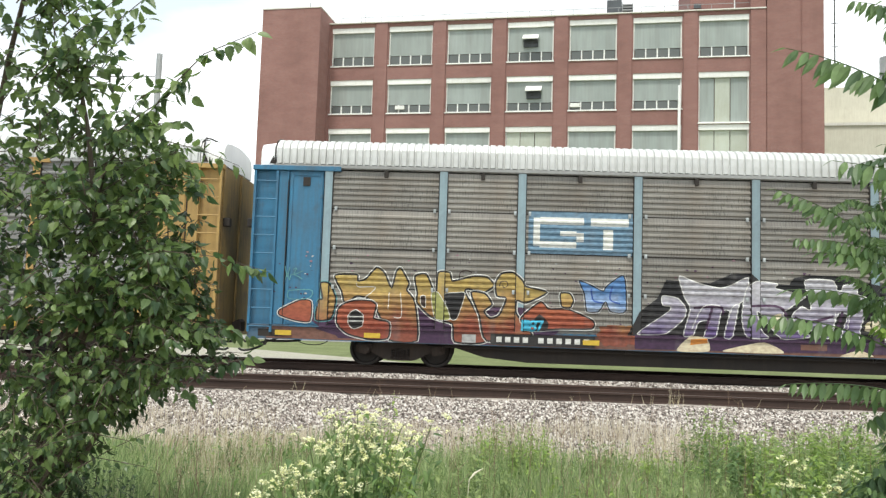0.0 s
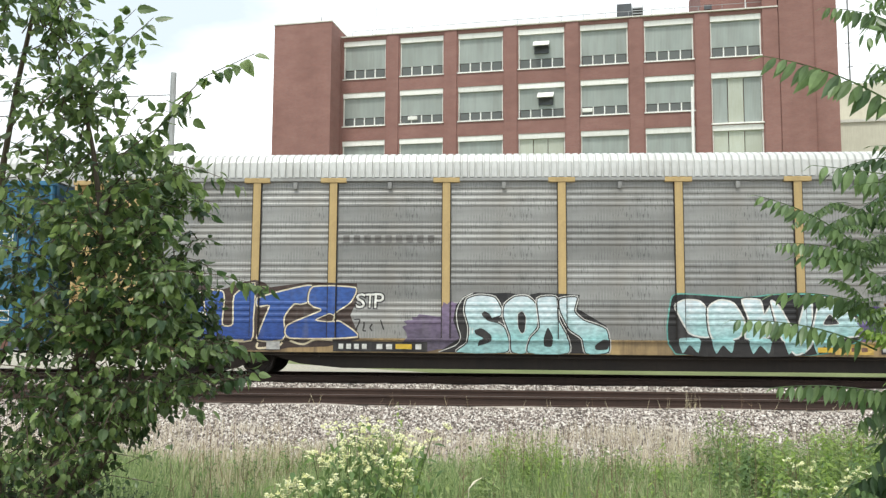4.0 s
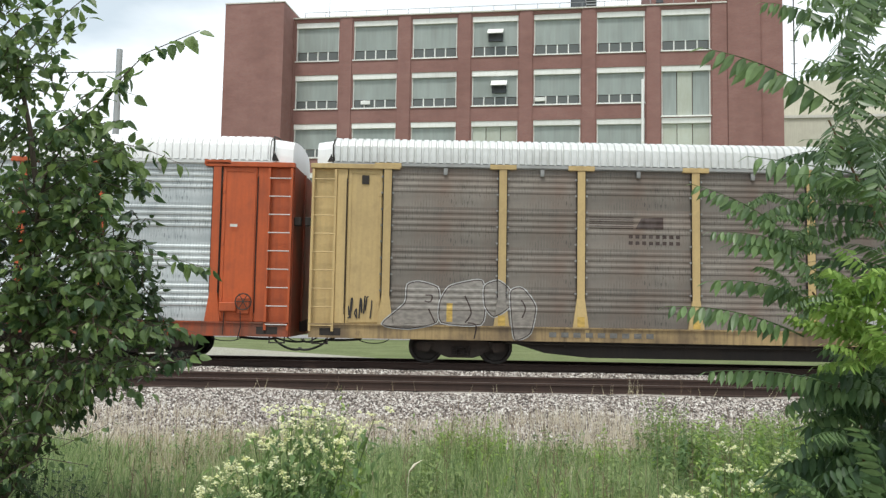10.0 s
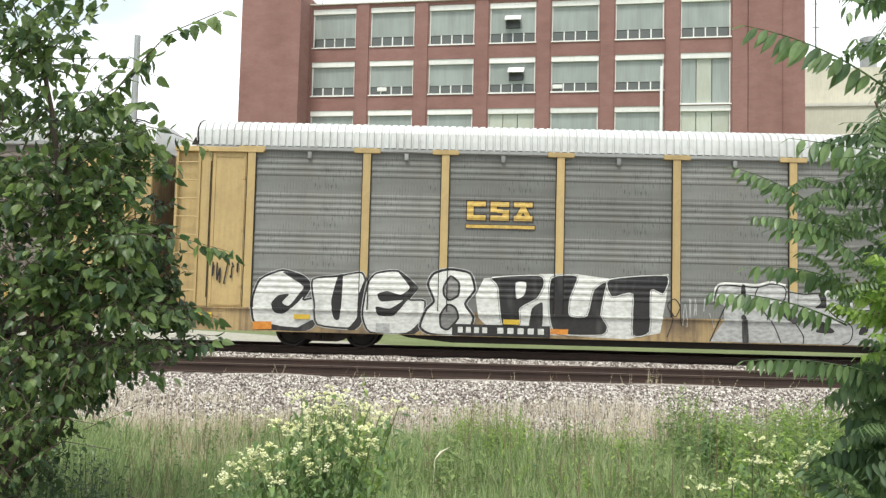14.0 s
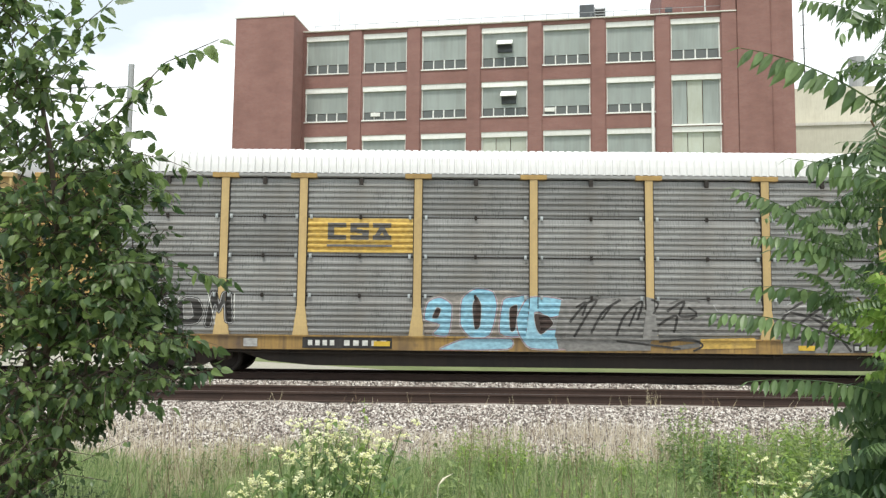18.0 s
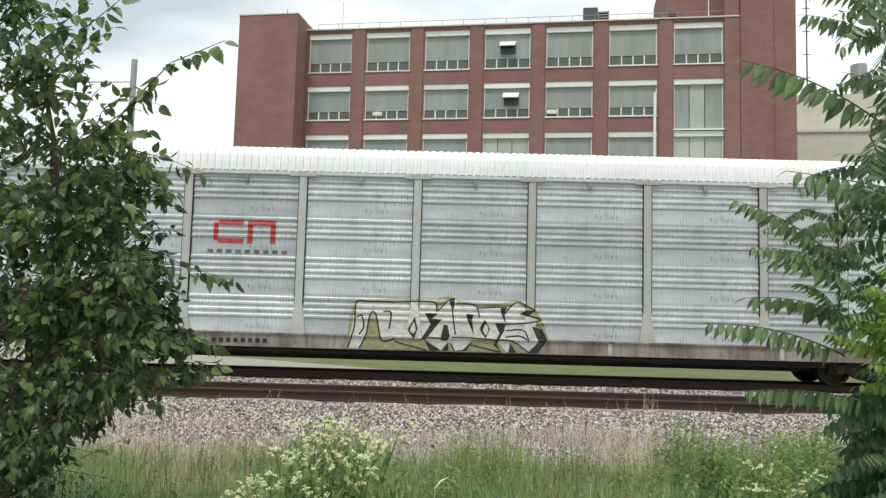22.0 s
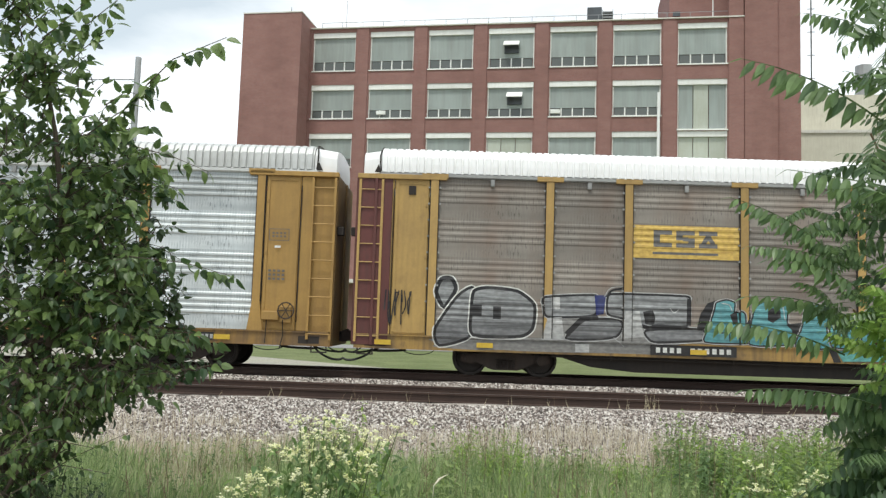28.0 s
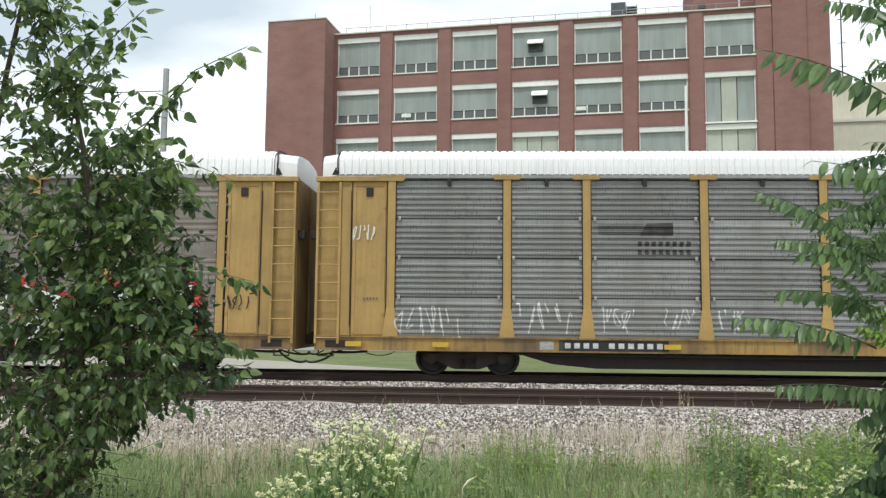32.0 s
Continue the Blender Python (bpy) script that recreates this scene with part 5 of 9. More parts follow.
for pts in (((205, 392), (260, 332), (330, 337), (340, 392)), ((400, 392), (450, 374), (570, 352), (650, 397)), ((880, 408), (960, 382), (1020, 407)), ((1130, 408), (1210, 382), (1310, 408)), ((600, 250), (640, 230), (650, 262), (612, 300)), ((1000, 262), (1060, 262), (1055, 300), (990, 300))):
    piece(1, G2, pts, "cream", None, 0.03, None)
lines(1, G2, "plum", 0.06, ((280, 210), (390, 205), (400, 240)), ((330, 300), (360, 200)), ((520, 200), (640, 205), (680, 280)), ((700, 245), (760, 265), (860, 240)), ((870, 310), (900, 220)), ((1090, 220), (1200, 215), (1250, 240)), ((1310, 240), (1360, 330)))
lines(1, G2, "white", 0.022, ((270, 300), (320, 205), (390, 200)), ((410, 300), (440, 210), (470, 190)), ((700, 270), (720, 318), (750, 300)), ((870, 225), (860, 300)), ((930, 225), (915, 300)), ((1160, 260), (1190, 300), (1210, 265)), ((1300, 240), (1330, 300), (1310, 370)))
block(1, G2, ((265, 342), (330, 338), (335, 358), (262, 366)), "mark_orange")
block(1, G2, ((720, 360), (830, 358), (828, 385), (720, 383)), "rust")
cloud(1, 4.0, 4.6, 0.7, 1.6, "teal", 20, 0.003)
G3 = (2.49234, 2.76414, 0.00756, 0.00017, 0.00017, -0.00754)
cloud(1, 4.6, 11.0, 0.7, 1.4, "mauve", 15, 0.0015, 0.1)
block(1, G3, ((280, 95), (330, 80), (420, 75), (520, 70), (530, 55), (600, 45), (640, 60), (860, 75), (905, 95), (1085, 90), (1090, 150), (1070, 240), (1030, 265), (950, 285), (640, 280), (560, 260), (350, 240), (330, 170), (290, 130)), "pink")
lines(1, G3, "pink_pale", 0.022, ((290, 100), (340, 85), (440, 85), (445, 130), (330, 150), (285, 120), (290, 100)), ((345, 150), (400, 140), (410, 230), (440, 240), (440, 190), (500, 180), (540, 190), (540, 230), (470, 260), (350, 235), (345, 150)), ((540, 100), (600, 60), (640, 80), (640, 180), (600, 190), (580, 280), (640, 290), (645, 230), (560, 180), (540, 100)), ((680, 120), (760, 120), (760, 190), (730, 185), (700, 170), (680, 120)), ((690, 250), (720, 195), (770, 200), (790, 250)), ((780, 120), (850, 110), (860, 200), (790, 200), (780, 120)), ((900, 140), (1060, 130), (1080, 160), (1060, 200), (1010, 200), (990, 260), (1040, 280)), ((920, 280), (950, 200), (900, 180)), ((920, 95), (1090, 90), (1085, 115), (920, 120), (920, 95)))
lines(1, G3, "chalk", 0.018, ((1090, 250), (1105, 225), (1135, 218), (1170, 240), (1165, 255)), ((1110, 250), (1130, 235), (1150, 250)), ((360, 165), (395, 160), (400, 220)), ((470, 120), (520, 115), (520, 160), (460, 165)), ((610, 200), (650, 205), (640, 270)), ((700, 260), (770, 262)), ((800, 130), (840, 128), (845, 185)), ((960, 215), (1010, 210)))
piece(1, G3, ((700, 245), (720, 215), (760, 215), (772, 246)), "black", None, 0.02, None)
piece(1, G3, ((580, 215), (615, 190), (610, 275), (585, 282)), "plum", None, 0.02, None)
piece(1, G3, ((640, 250), (690, 260), (700, 285), (645, 288)), "black", None, 0.02, None)
for pts in (((1095, 100), (1180, 98), (1180, 122), (1100, 122)), ((1170, 198), (1222, 195), (1222, 218), (1172, 220)), ((1165, 258), (1225, 255), (1225, 292), (1165, 292)), ((250, 185), (330, 205), (330, 235), (250, 235)), ((160, 70), (205, 70), (205, 95), (160, 95))):
    block(1, G3, pts, "teal")
cloud(1, 10.8, 11.7, 1.2, 1.9, "olive", 27, 0.003, 0.3)
cloud(1, 4.5, 4.85, 1.3, 1.95, "olive", 24, 0.003, 0.3)
block(1, G3, ((335, 246), (487, 248), (487, 291), (335, 287)), "mark_yellow", "emblem_panel", "ochre emblem plate with dark bars")
bars(1, 5.2, 5.95, 0.69, 0.85, 3, "rust")
word(1, "187", -7.1, -6.55, 1.0, 1.3, (("cyan", 0.02),), 3, 3)
plate(1, -7.85, -5.3, 0.66, 0.92, 11)
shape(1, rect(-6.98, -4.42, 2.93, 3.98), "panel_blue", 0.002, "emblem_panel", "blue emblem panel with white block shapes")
for r in (rect(-6.86, -6.70, 3.12, 3.82), rect(-6.70, -5.62, 3.66, 3.84), rect(-6.70, -5.80, 3.08, 3.24), rect(-5.80, -5.62, 3.24, 3.46), rect(-6.2, -5.80, 3.38, 3.50), rect(-5.45, -4.52, 3.64, 3.84), rect(-5.14, -4.9, 3.06, 3.56)):
    shape(1, r, "white", 0.006, "emblem_block")
frame_box(1, 12.3, 12.9, 3.1, 3.6, "white")
frame_box(1, 12.3, 12.9, 1.35, 1.62, "white")
bars(1, 12.45, 12.8, 1.75, 2.15, 3, "white", 3)

# pale yellow wagon with blue letters
G4 = (-12.8735, 3.06514, 0.00624, 0.00004, 0.00004, -0.00623)
block(2, G4, ((165, 142), (300, 136), (330, 118), (400, 118), (410, 138), (470, 145), (560, 115), (605, 108), (640, 120), (660, 138), (820, 118), (1015, 123), (1020, 185), (990, 250), (1030, 345), (900, 375), (740, 380), (700, 390), (250, 392), (150, 345), (135, 310), (185, 260)), "umber")
piece(2, G4, ((175, 155), (380, 158), (395, 240), (412, 265), (427, 330), (405, 352), (180, 335), (190, 255), (215, 245)), "royal", "cream", 0.035, "umber", 0.02)
piece(2, G4, ((262, 270), (305, 266), (322, 292), (264, 296)), "umber", "cream", 0.016, None)
piece(2, G4, ((150, 232), (205, 226), (238, 240), (232, 258), (196, 262), (178, 275)), "umber", "cream", 0.016, None)
lines(2, G4, "cream", 0.016, ((232, 246), (330, 243)))
piece(2, G4, ((330, 240), (398, 236), (396, 244), (332, 246)), "white", None, 0.02, None)
piece(2, G4, ((392, 155), (465, 152), (475, 190), (470, 287), (512, 285), (515, 170), (602, 120), (600, 260), (590, 352), (432, 348), (425, 300), (400, 250)), "royal", "cream", 0.035, "umber", 0.02)
piece(2, G4, ((615, 180), (720, 150), (830, 130), (832, 190), (790, 207), (760, 207), (722, 260), (722, 347), (615, 350), (640, 265), (660, 212), (615, 215)), "royal", "cream", 0.035, "umber", 0.02)
piece(2, G4, ((838, 135), (1010, 140), (990, 200), (932, 240), (922, 275), (950, 275), (1020, 337), (748, 342), (735, 290), (870, 232), (840, 217), (818, 195)), "royal", "cream", 0.035, "umber", 0.02)
piece(2, G4, ((850, 270), (905, 245), (928, 255), (915, 276)), "umber", "cream", 0.025, None)
lines(2, G4, "cream", 0.05, ((185, 348), (260, 370), (330, 378), (405, 372)), ((440, 366), (480, 352), (560, 352)), ((618, 360), (620, 382), (700, 372), (718, 358)), ((748, 352), (800, 366), (850, 348), (920, 350)))
lines(2, G4, "royal", 0.02, ((600, 180), (560, 200), (548, 250)), ((480, 225), (420, 212)))
word(2, "STP", -6.55, -5.85, 1.7, 2.1, (("black", 0.06), ("white", 0.005)), 35, 6, 1.1)
scrawl(2, -6.6, -5.85, 1.15, 1.45, "black", 36, 4, 0.03)
cloud(2, -4.4, -3.9, 0.7, 1.9, "mauve", 37, 0.0015)
G5 = (-5.81055, 3.09274, 0.00549, 0.00003, -0.00012, -0.00555)
cloud(2, -5.35, -3.7, 0.68, 1.55, "mauve", 46, 0.0015, 0.2)
block(2, G5, ((250, 448), (345, 380), (315, 300), (325, 235), (365, 190), (410, 176), (500, 180), (560, 178), (640, 190), (700, 178), (880, 188), (872, 250), (1000, 325), (1015, 448)), "black")
piece(2, G5, ((365, 260), (375, 205), (430, 188), (500, 198), (532, 250), (528, 280), (490, 295), (545, 330), (570, 400), (550, 448), (335, 446), (380, 400), (385, 330)), "ice", "black", 0.03, "white", 0.02)
piece(2, G5, ((443, 275), (455, 260), (478, 272), (492, 292), (525, 285), (515, 312), (470, 302)), "black", None, 0.02, None)
piece(2, G5, ((413, 345), (445, 336), (487, 366), (485, 395), (430, 414), (435, 390), (452, 380), (418, 362)), "black", None, 0.02, None)
piece(2, G5, ((540, 285), (545, 230), (590, 195), (650, 195), (697, 245), (692, 330), (655, 380), (645, 448), (580, 440), (572, 370)), "ice", "black", 0.03, "white", 0.02)
piece(2, G5, ((605, 275), (625, 260), (642, 290), (637, 350), (622, 358), (607, 330)), "black", "white", 0.012, None)
piece(2, G5, ((690, 205), (772, 195), (782, 240), (787, 300), (830, 380), (830, 448), (655, 448), (662, 380), (702, 330)), "ice", "black", 0.03, "white", 0.02)
piece(2, G5, ((740, 333), (763, 375), (757, 415), (725, 414), (722, 380)), "black", None, 0.02, None)
piece(2, G5, ((790, 205), (868, 198), (858, 260), (900, 300), (1000, 340), (1010, 440), (910, 448), (890, 380), (835, 340), (792, 260)), "ice", "black", 0.03, "white", 0.02)
piece(2, G5, ((950, 410), (985, 385), (1012, 390), (1005, 427), (955, 430)), "black", None, 0.02, None)
lines(2, G5, "white", 0.02, ((255, 440), (330, 410), (350, 375), (335, 320), (330, 260), (355, 205), (400, 180)), ((392, 330), (390, 365)), ((404, 335), (402, 360)))
S2B = (0.45, 3.35, 0.00837)
piece(2, S2B, ((92, 165), (130, 150), (300, 160), (390, 150), (540, 155), (640, 230), (630, 272), (480, 330), (100, 320)), "black", None, 0.03, "teal", 0.02)
for pts in (((100, 185), (130, 165), (175, 170), (205, 215), (200, 272), (140, 262)), ((195, 190), (230, 165), (270, 175), (300, 230), (280, 276), (205, 276)), ((293, 165), (345, 165), (355, 206), (376, 180), (386, 240), (365, 272), (300, 276), (310, 220)), ((375, 168), (400, 185), (440, 250), (470, 165), (490, 160), (486, 290), (440, 322), (400, 270)), ((494, 232), (515, 160), (545, 165), (632, 236), (620, 266), (520, 276), (484, 270))):
    piece(2, S2B, pts, "ice", "white", 0.04, "black", 0.03)
piece(2, S2B, ((520, 235), (540, 205), (565, 232)), "black", "white", 0.02, None)
for u in (140, 235, 340, 440, 520):
    piece(2, S2B, ((u - 30, 278), (u + 30, 278), (u + 24, 318), (u, 296), (u - 20, 320)), "ice", None, 0.02, None)
cloud(2, 5.6, 7.0, 1.05, 1.8, "violet", 40, 0.0015, 0.3)
scrawl(2, 6.0, 6.9, 1.1, 1.25, "white", 41, 6, 0.015)
cloud(2, 7.4, 7.9, 1.3, 1.8, "cyan", 42, 0.002, 0.25)
cloud(2, 9.15, 12.0, 0.95, 1.95, "cyan", 43, 0.0012, 0.12)
word(2, "QUKE", 9.25, 11.9, 0.98, 1.95, (("navy", 0.07), ("aqua", 0.03)), 44, 6, 1.2, "teal block lettering")
scrawl(2, -13.0, -12.0, 1.25, 1.85, "black", 45, 7, 0.03)
plate(2, -7.1, -4.75, 0.65, 0.90, 10)
shape(2, rect(5.05, 5.95, 0.67, 0.92), "mark_yellow", 0.004, "emblem_panel", "ochre emblem plate with dark bars")
bars(2, 5.15, 5.85, 0.70, 0.88, 3, "rust")
bars(2, -6.95, -4.55, 3.30, 3.62, 9, "faded_black")
frame_box(2, 12.25, 12.85, 3.3, 3.72, "faded_black")
bars(2, 12.3, 12.8, 2.35, 2.75, 4, "faded_black", 4)
bars(2, 12.4, 12.65, 2.9, 3.1, 1, "white", 2)
bars(2, -12.75, -12.4, 1.98, 2.15, 4, "faded_black", 2)

# orange wagon
G7 = (-12.46194, 2.71527, 0.00687, 0.00008, 0.00007, -0.00685)
G7B = (-12.04214, 2.43939, 0.00537, 0.00006, 0.00007, -0.00534)
block(3, G7B, ((-60, 362), (-40, 300), (0, 260), (10, 200), (60, 150), (110, 85), (250, 60), (440, 85), (520, 55), (640, 60), (850, 92), (1040, 95), (1080, 70), (1290, 85), (1370, 105), (1360, 205), (1430, 230), (1480, 290), (1560, 320), (1560, 362)), "olive")
for pts in (((85, 200), (95, 155), (130, 150), (190, 100), (265, 82), (240, 115), (200, 125), (190, 150), (130, 175), (120, 235), (95, 222)), ((150, 110), (205, 95), (195, 122), (150, 132)), ((165, 200), (200, 140), (215, 150), (180, 235)), ((105, 240), (180, 236), (185, 258), (110, 254))):
    piece(3, G7, pts, "violet", None, 0.03, None)
piece(3, G7, ((125, 200), (160, 160), (190, 150), (180, 190), (150, 235), (125, 230)), "peach", "violet", 0.03, "cream", 0.012)
piece(3, G7, ((190, 255), (215, 190), (235, 120), (265, 90), (330, 115), (405, 108), (410, 145), (370, 195), (380, 215), (410, 265), (320, 262), (330, 250), (275, 245), (270, 215), (300, 190), (300, 165), (265, 175), (240, 225), (235, 260)), "peach", "violet", 0.035, "cream", 0.012)
piece(3, G7, ((410, 160), (470, 85), (502, 88), (492, 190), (480, 212), (430, 172)), "violet", None, 0.03, None)
piece(3, G7, ((400, 190), (430, 165), (490, 205), (500, 160), (492, 100), (545, 130), (565, 185), (540, 215), (500, 250), (505, 322), (440, 320), (430, 265), (400, 230)), "peach", "violet", 0.035, "cream", 0.012)
piece(3, G7, ((560, 130), (640, 105), (715, 115), (735, 135), (705, 215), (680, 230), (640, 205), (610, 180), (620, 230), (665, 285), (700, 320), (540, 322), (520, 265), (570, 190)), "peach", "violet", 0.035, "cream", 0.012)
piece(3, G7, ((612, 195), (665, 225), (655, 290), (640, 262), (622, 238)), "violet", None, 0.03, None)
piece(3, G7, ((868, 155), (885, 120), (905, 95), (940, 100), (1000, 98), (935, 180), (890, 260), (845, 250), (850, 190)), "violet", None, 0.03, None)
piece(3, G7, ((745, 165), (830, 150), (880, 155), (860, 200), (800, 220), (850, 250), (900, 262), (890, 320), (740, 320), (760, 275), (735, 215)), "peach", "violet", 0.035, "cream", 0.012)
for pts in (((748, 215), (805, 208), (770, 236)), ((750, 258), (810, 252), (770, 276)), ((735, 150), (790, 145), (760, 165)), ((270, 175), (300, 168), (296, 195), (272, 212)), ((330, 318), (350, 285), (372, 316)), ((980, 185), (1000, 185), (1004, 232), (985, 242)), ((105, 262), (130, 262), (118, 312), (96, 318))):
    piece(3, G7, pts, "violet", None, 0.03, None)
piece(3, G7, ((905, 250), (930, 180), (965, 105), (1050, 108), (1115, 130), (1120, 165), (1080, 215), (1135, 235), (1160, 265), (1000, 262), (980, 245), (1008, 235), (1002, 182), (975, 185), (950, 245)), "peach", "violet", 0.035, "cream", 0.012)
block(3, G7, ((1075, 264), (1120, 264), (1115, 326), (1075, 326)), "violet")
lines(3, G7, "violet", 0.022, ((130, 262), (420, 262), (600, 258), (690, 285), (702, 318)), ((1150, 240), (1220, 262), (1250, 312)), ((1020, 265), (1045, 300), (1022, 322)), ((500, 110), (520, 140), (510, 160), (545, 150)))
lines(3, G7, "cream", 0.018, ((270, 100), (330, 125), (395, 118)), ((540, 150), (640, 118), (710, 125)), ((960, 125), (1050, 118), (1105, 135)))
for pts, mat in ((((130, 292), (470, 292), (450, 350), (180, 335)), "peach"), (((450, 302), (560, 292), (580, 355), (460, 350)), "ember_dull"), (((600, 305), (700, 300), (690, 350), (610, 350)), "peach"), (((860, 292), (1220, 292), (1258, 330), (1230, 358), (900, 350)), "peach"), (((1390, 300), (1500, 305), (1520, 345), (1400, 355)), "ember_dull"), (((340, 348), (370, 325), (410, 355)), "violet"), (((585, 300), (630, 300), (630, 340), (585, 340)), "umber"), (((690, 315), (735, 315), (735, 345), (690, 345)), "rust"), (((555, 95), (600, 100), (640, 130), (620, 155), (580, 140)), "lilac"), (((480, 168), (530, 152), (552, 200), (545, 222), (490, 192)), "violet"), (((885, 138), (1040, 138), (930, 156), (890, 160)), "violet"), (((890, 276), (950, 279), (915, 303)), "violet")):
    block(3, G7B, pts, mat, "graffiti")
lines(3, G7B, "cream", 0.016, ((560, 292), (760, 290), (820, 330), (822, 355)), ((1250, 355), (1262, 330), (1220, 292)), ((1370, 240), (1450, 290), (1525, 330), (1530, 350)))
lines(3, G7B, "violet", 0.016, ((262, 80), (320, 115)), ((1330, 240), (1230, 262)), ((160, 220), (200, 190)), ((430, 275), (500, 260)), ((700, 100), (800, 125)), ((1250, 100), (1310, 130), (1280, 160)))
cloud(3, -2.95, -1.95, 1.0, 2.0, "cyan", 54, 0.0015, 0.15)
scrawl(3, -3.0, -1.9, 0.8, 2.05, "cyan", 55, 5, 0.06)
S3B = (-1.9, 3.19, 0.00809)
shape(3, rect(-0.82, 5.78, 0.645, 2.42), "slate", 0.002, "paint_block", "broad olive brown block of sprayed lettering")
for pts in (((130, 185), (137, 260), (195, 260), (185, 315), (52, 312), (75, 250), (115, 210)), ((278, 262), (336, 260), (325, 318), (285, 318)), ((445, 120), (458, 112), (462, 180), (450, 178)), ((908, 220), (950, 188), (1010, 215), (1100, 300), (1102, 314), (1018, 314), (1010, 280), (962, 218), (935, 232), (932, 292), (910, 292))):
    piece(3, S3B, pts, "navy_bright", "black", 0.02, None)
for pts in (((135, 216), (212, 205), (200, 242), (135, 256)), ((262, 200), (332, 210), (338, 260), (275, 262)), ((387, 170), (425, 165), (430, 190), (387, 192)), ((387, 226), (455, 236), (395, 266)), ((505, 178), (526, 175), (518, 202)), ((545, 205), (590, 150), (613, 148), (605, 192)), ((662, 200), (692, 198), (690, 240), (662, 238)), ((525, 250), (556, 250), (550, 314), (535, 314)), ((812, 170), (826, 168), (820, 196)), ((858, 202), (930, 118), (944, 120), (905, 188)), ((815, 255), (850, 252), (846, 314), (826, 314))):
    piece(3, S3B, pts, "soot", None, 0.02, None)
for u in (337, 468, 618, 755):
    line(3, [(S3B[0] + S3B[2] * u, 2.4), (S3B[0] + S3B[2] * (u + 3), 0.66)], "black", 0.035)
line(3, [(-0.82, 2.42), (5.78, 2.34)], "black", 0.07)
line(3, [(-0.82, 2.42), (-0.84, 1.2)], "black", 0.04)
for k in range(22):
    rg = random.Random(60 + k)
    x, z = rg.uniform(-0.6, 5.4), rg.choice((1.95, 1.9, 1.4, 0.85, 0.9))
    cloud(3, x, x + rg.uniform(0.06, 0.5), z, z + 0.06, "ember", 70 + k, 0.004, 0.3)
for u, v in ((210, 125), (320, 200), (165, 225), (305, 275), (95, 250), (112, 200), (450, 150), (595, 140), (668, 250), (770, 135), (775, 270), (940, 190), (1068, 300)):
    for a, c in ((-9, 5), (9, 5), (0, -9)):
        x, z = S3B[0] + S3B[2] * (u + a), S3B[1] - S3B[2] * (v + c)
        cloud(3, x - 0.045, x + 0.045, z - 0.045, z + 0.045, "white", u, 0.0, 0.1)
word(3, "CACTUS", 5.98, 7.7, 1.97, 2.28, (("black", 0.015),), 56, 5, 0.9)
word(3, "FP", -1.45, -0.95, 1.85, 2.22, (("black", 0.03),), 57, 4, 1.0)
for k in range(6):
    shape(3, [(4.68 + 0.38 * k, 3.42), (4.98 + 0.38 * k, 3.42), (5.04 + 0.38 * k, 3.62), (4.76 + 0.38 * k, 3.62)], "mark_red", 0.004, "emblem_bar")
shape(3, rect(4.63, 7.05, 3.30, 3.36), "faded_black", 0.004, "emblem_bar")
scrawl(3, 9.6, 10.85, 1.13, 1.6, "black", 58, 7, 0.025)
scrawl(3, -12.75, -12.15, 3.0, 3.7, "white", 59, 6, 0.03)
scrawl(3, -12.7, -12.2, 3.1, 3.6, "white", 61, 5, 0.035)
bars(3, -7.0, -5.3, 0.66, 0.86, 8, "faded_black")
bars(3, 12.3, 12.6, 3.3, 3.42, 1, "white")
bars(3, -12.7, -12.4, 2.05, 2.25, 3, "faded_black", 2)

# brown-screened wagon
for k in range(6):
    shape(4, rect(-6.95, -5.85 + 0.0 * k, 3.45 + 0.055 * k, 3.47 + 0.055 * k), "umber", 0.004, "emblem_bar")
shape(4, [(-5.8, 3.45), (-5.1, 3.45), (-5.1, 3.75), (-5.65, 3.72)], "umber", 0.004, "emblem_block")
bars(4, -6.0, -4.65, 3.02, 3.34, 8, "umber", 2)
G12 = (-0.87903, 2.3931, 0.01041, 0.00024, 0.0002, -0.01035)
piece(4, G12, ((60, 115), (68, 92), (110, 78), (155, 85), (160, 62), (185, 53), (200, 70), (200, 118), (180, 132), (90, 135), (65, 130)), "chalk", "faded_black", 0.02, None)
lines(4, G12, "faded_black", 0.022, ((75, 100), (95, 90), (92, 120)), ((110, 85), (125, 105), (115, 125)), ((135, 90), (150, 100), (140, 125)), ((160, 90), (185, 92)), ((170, 105), (172, 128)))
block(4, G12, ((135, 142), (212, 138), (215, 168), (140, 170)), "chalk")
piece(4, G12, ((258, 75), (270, 55), (290, 50), (300, 38), (330, 45), (345, 38), (358, 58), (385, 65), (380, 85), (398, 105), (385, 130), (350, 125), (330, 132), (295, 125), (285, 100), (265, 95)), "chalk", "faded_black", 0.02, None)
lines(4, G12, "faded_black", 0.024, ((268, 65), (278, 62), (280, 88), (270, 88), (268, 66)), ((305, 62), (330, 62)), ((318, 52), (316, 72)), ((340, 60), (350, 80), (340, 100)), ((300, 95), (325, 100), (318, 122)), ((345, 100), (380, 100)), ((360, 85), (362, 122)), ((290, 75), (300, 95)), ((330, 85), (335, 120)))
S4 = (-14.51, 3.18, 0.00814)
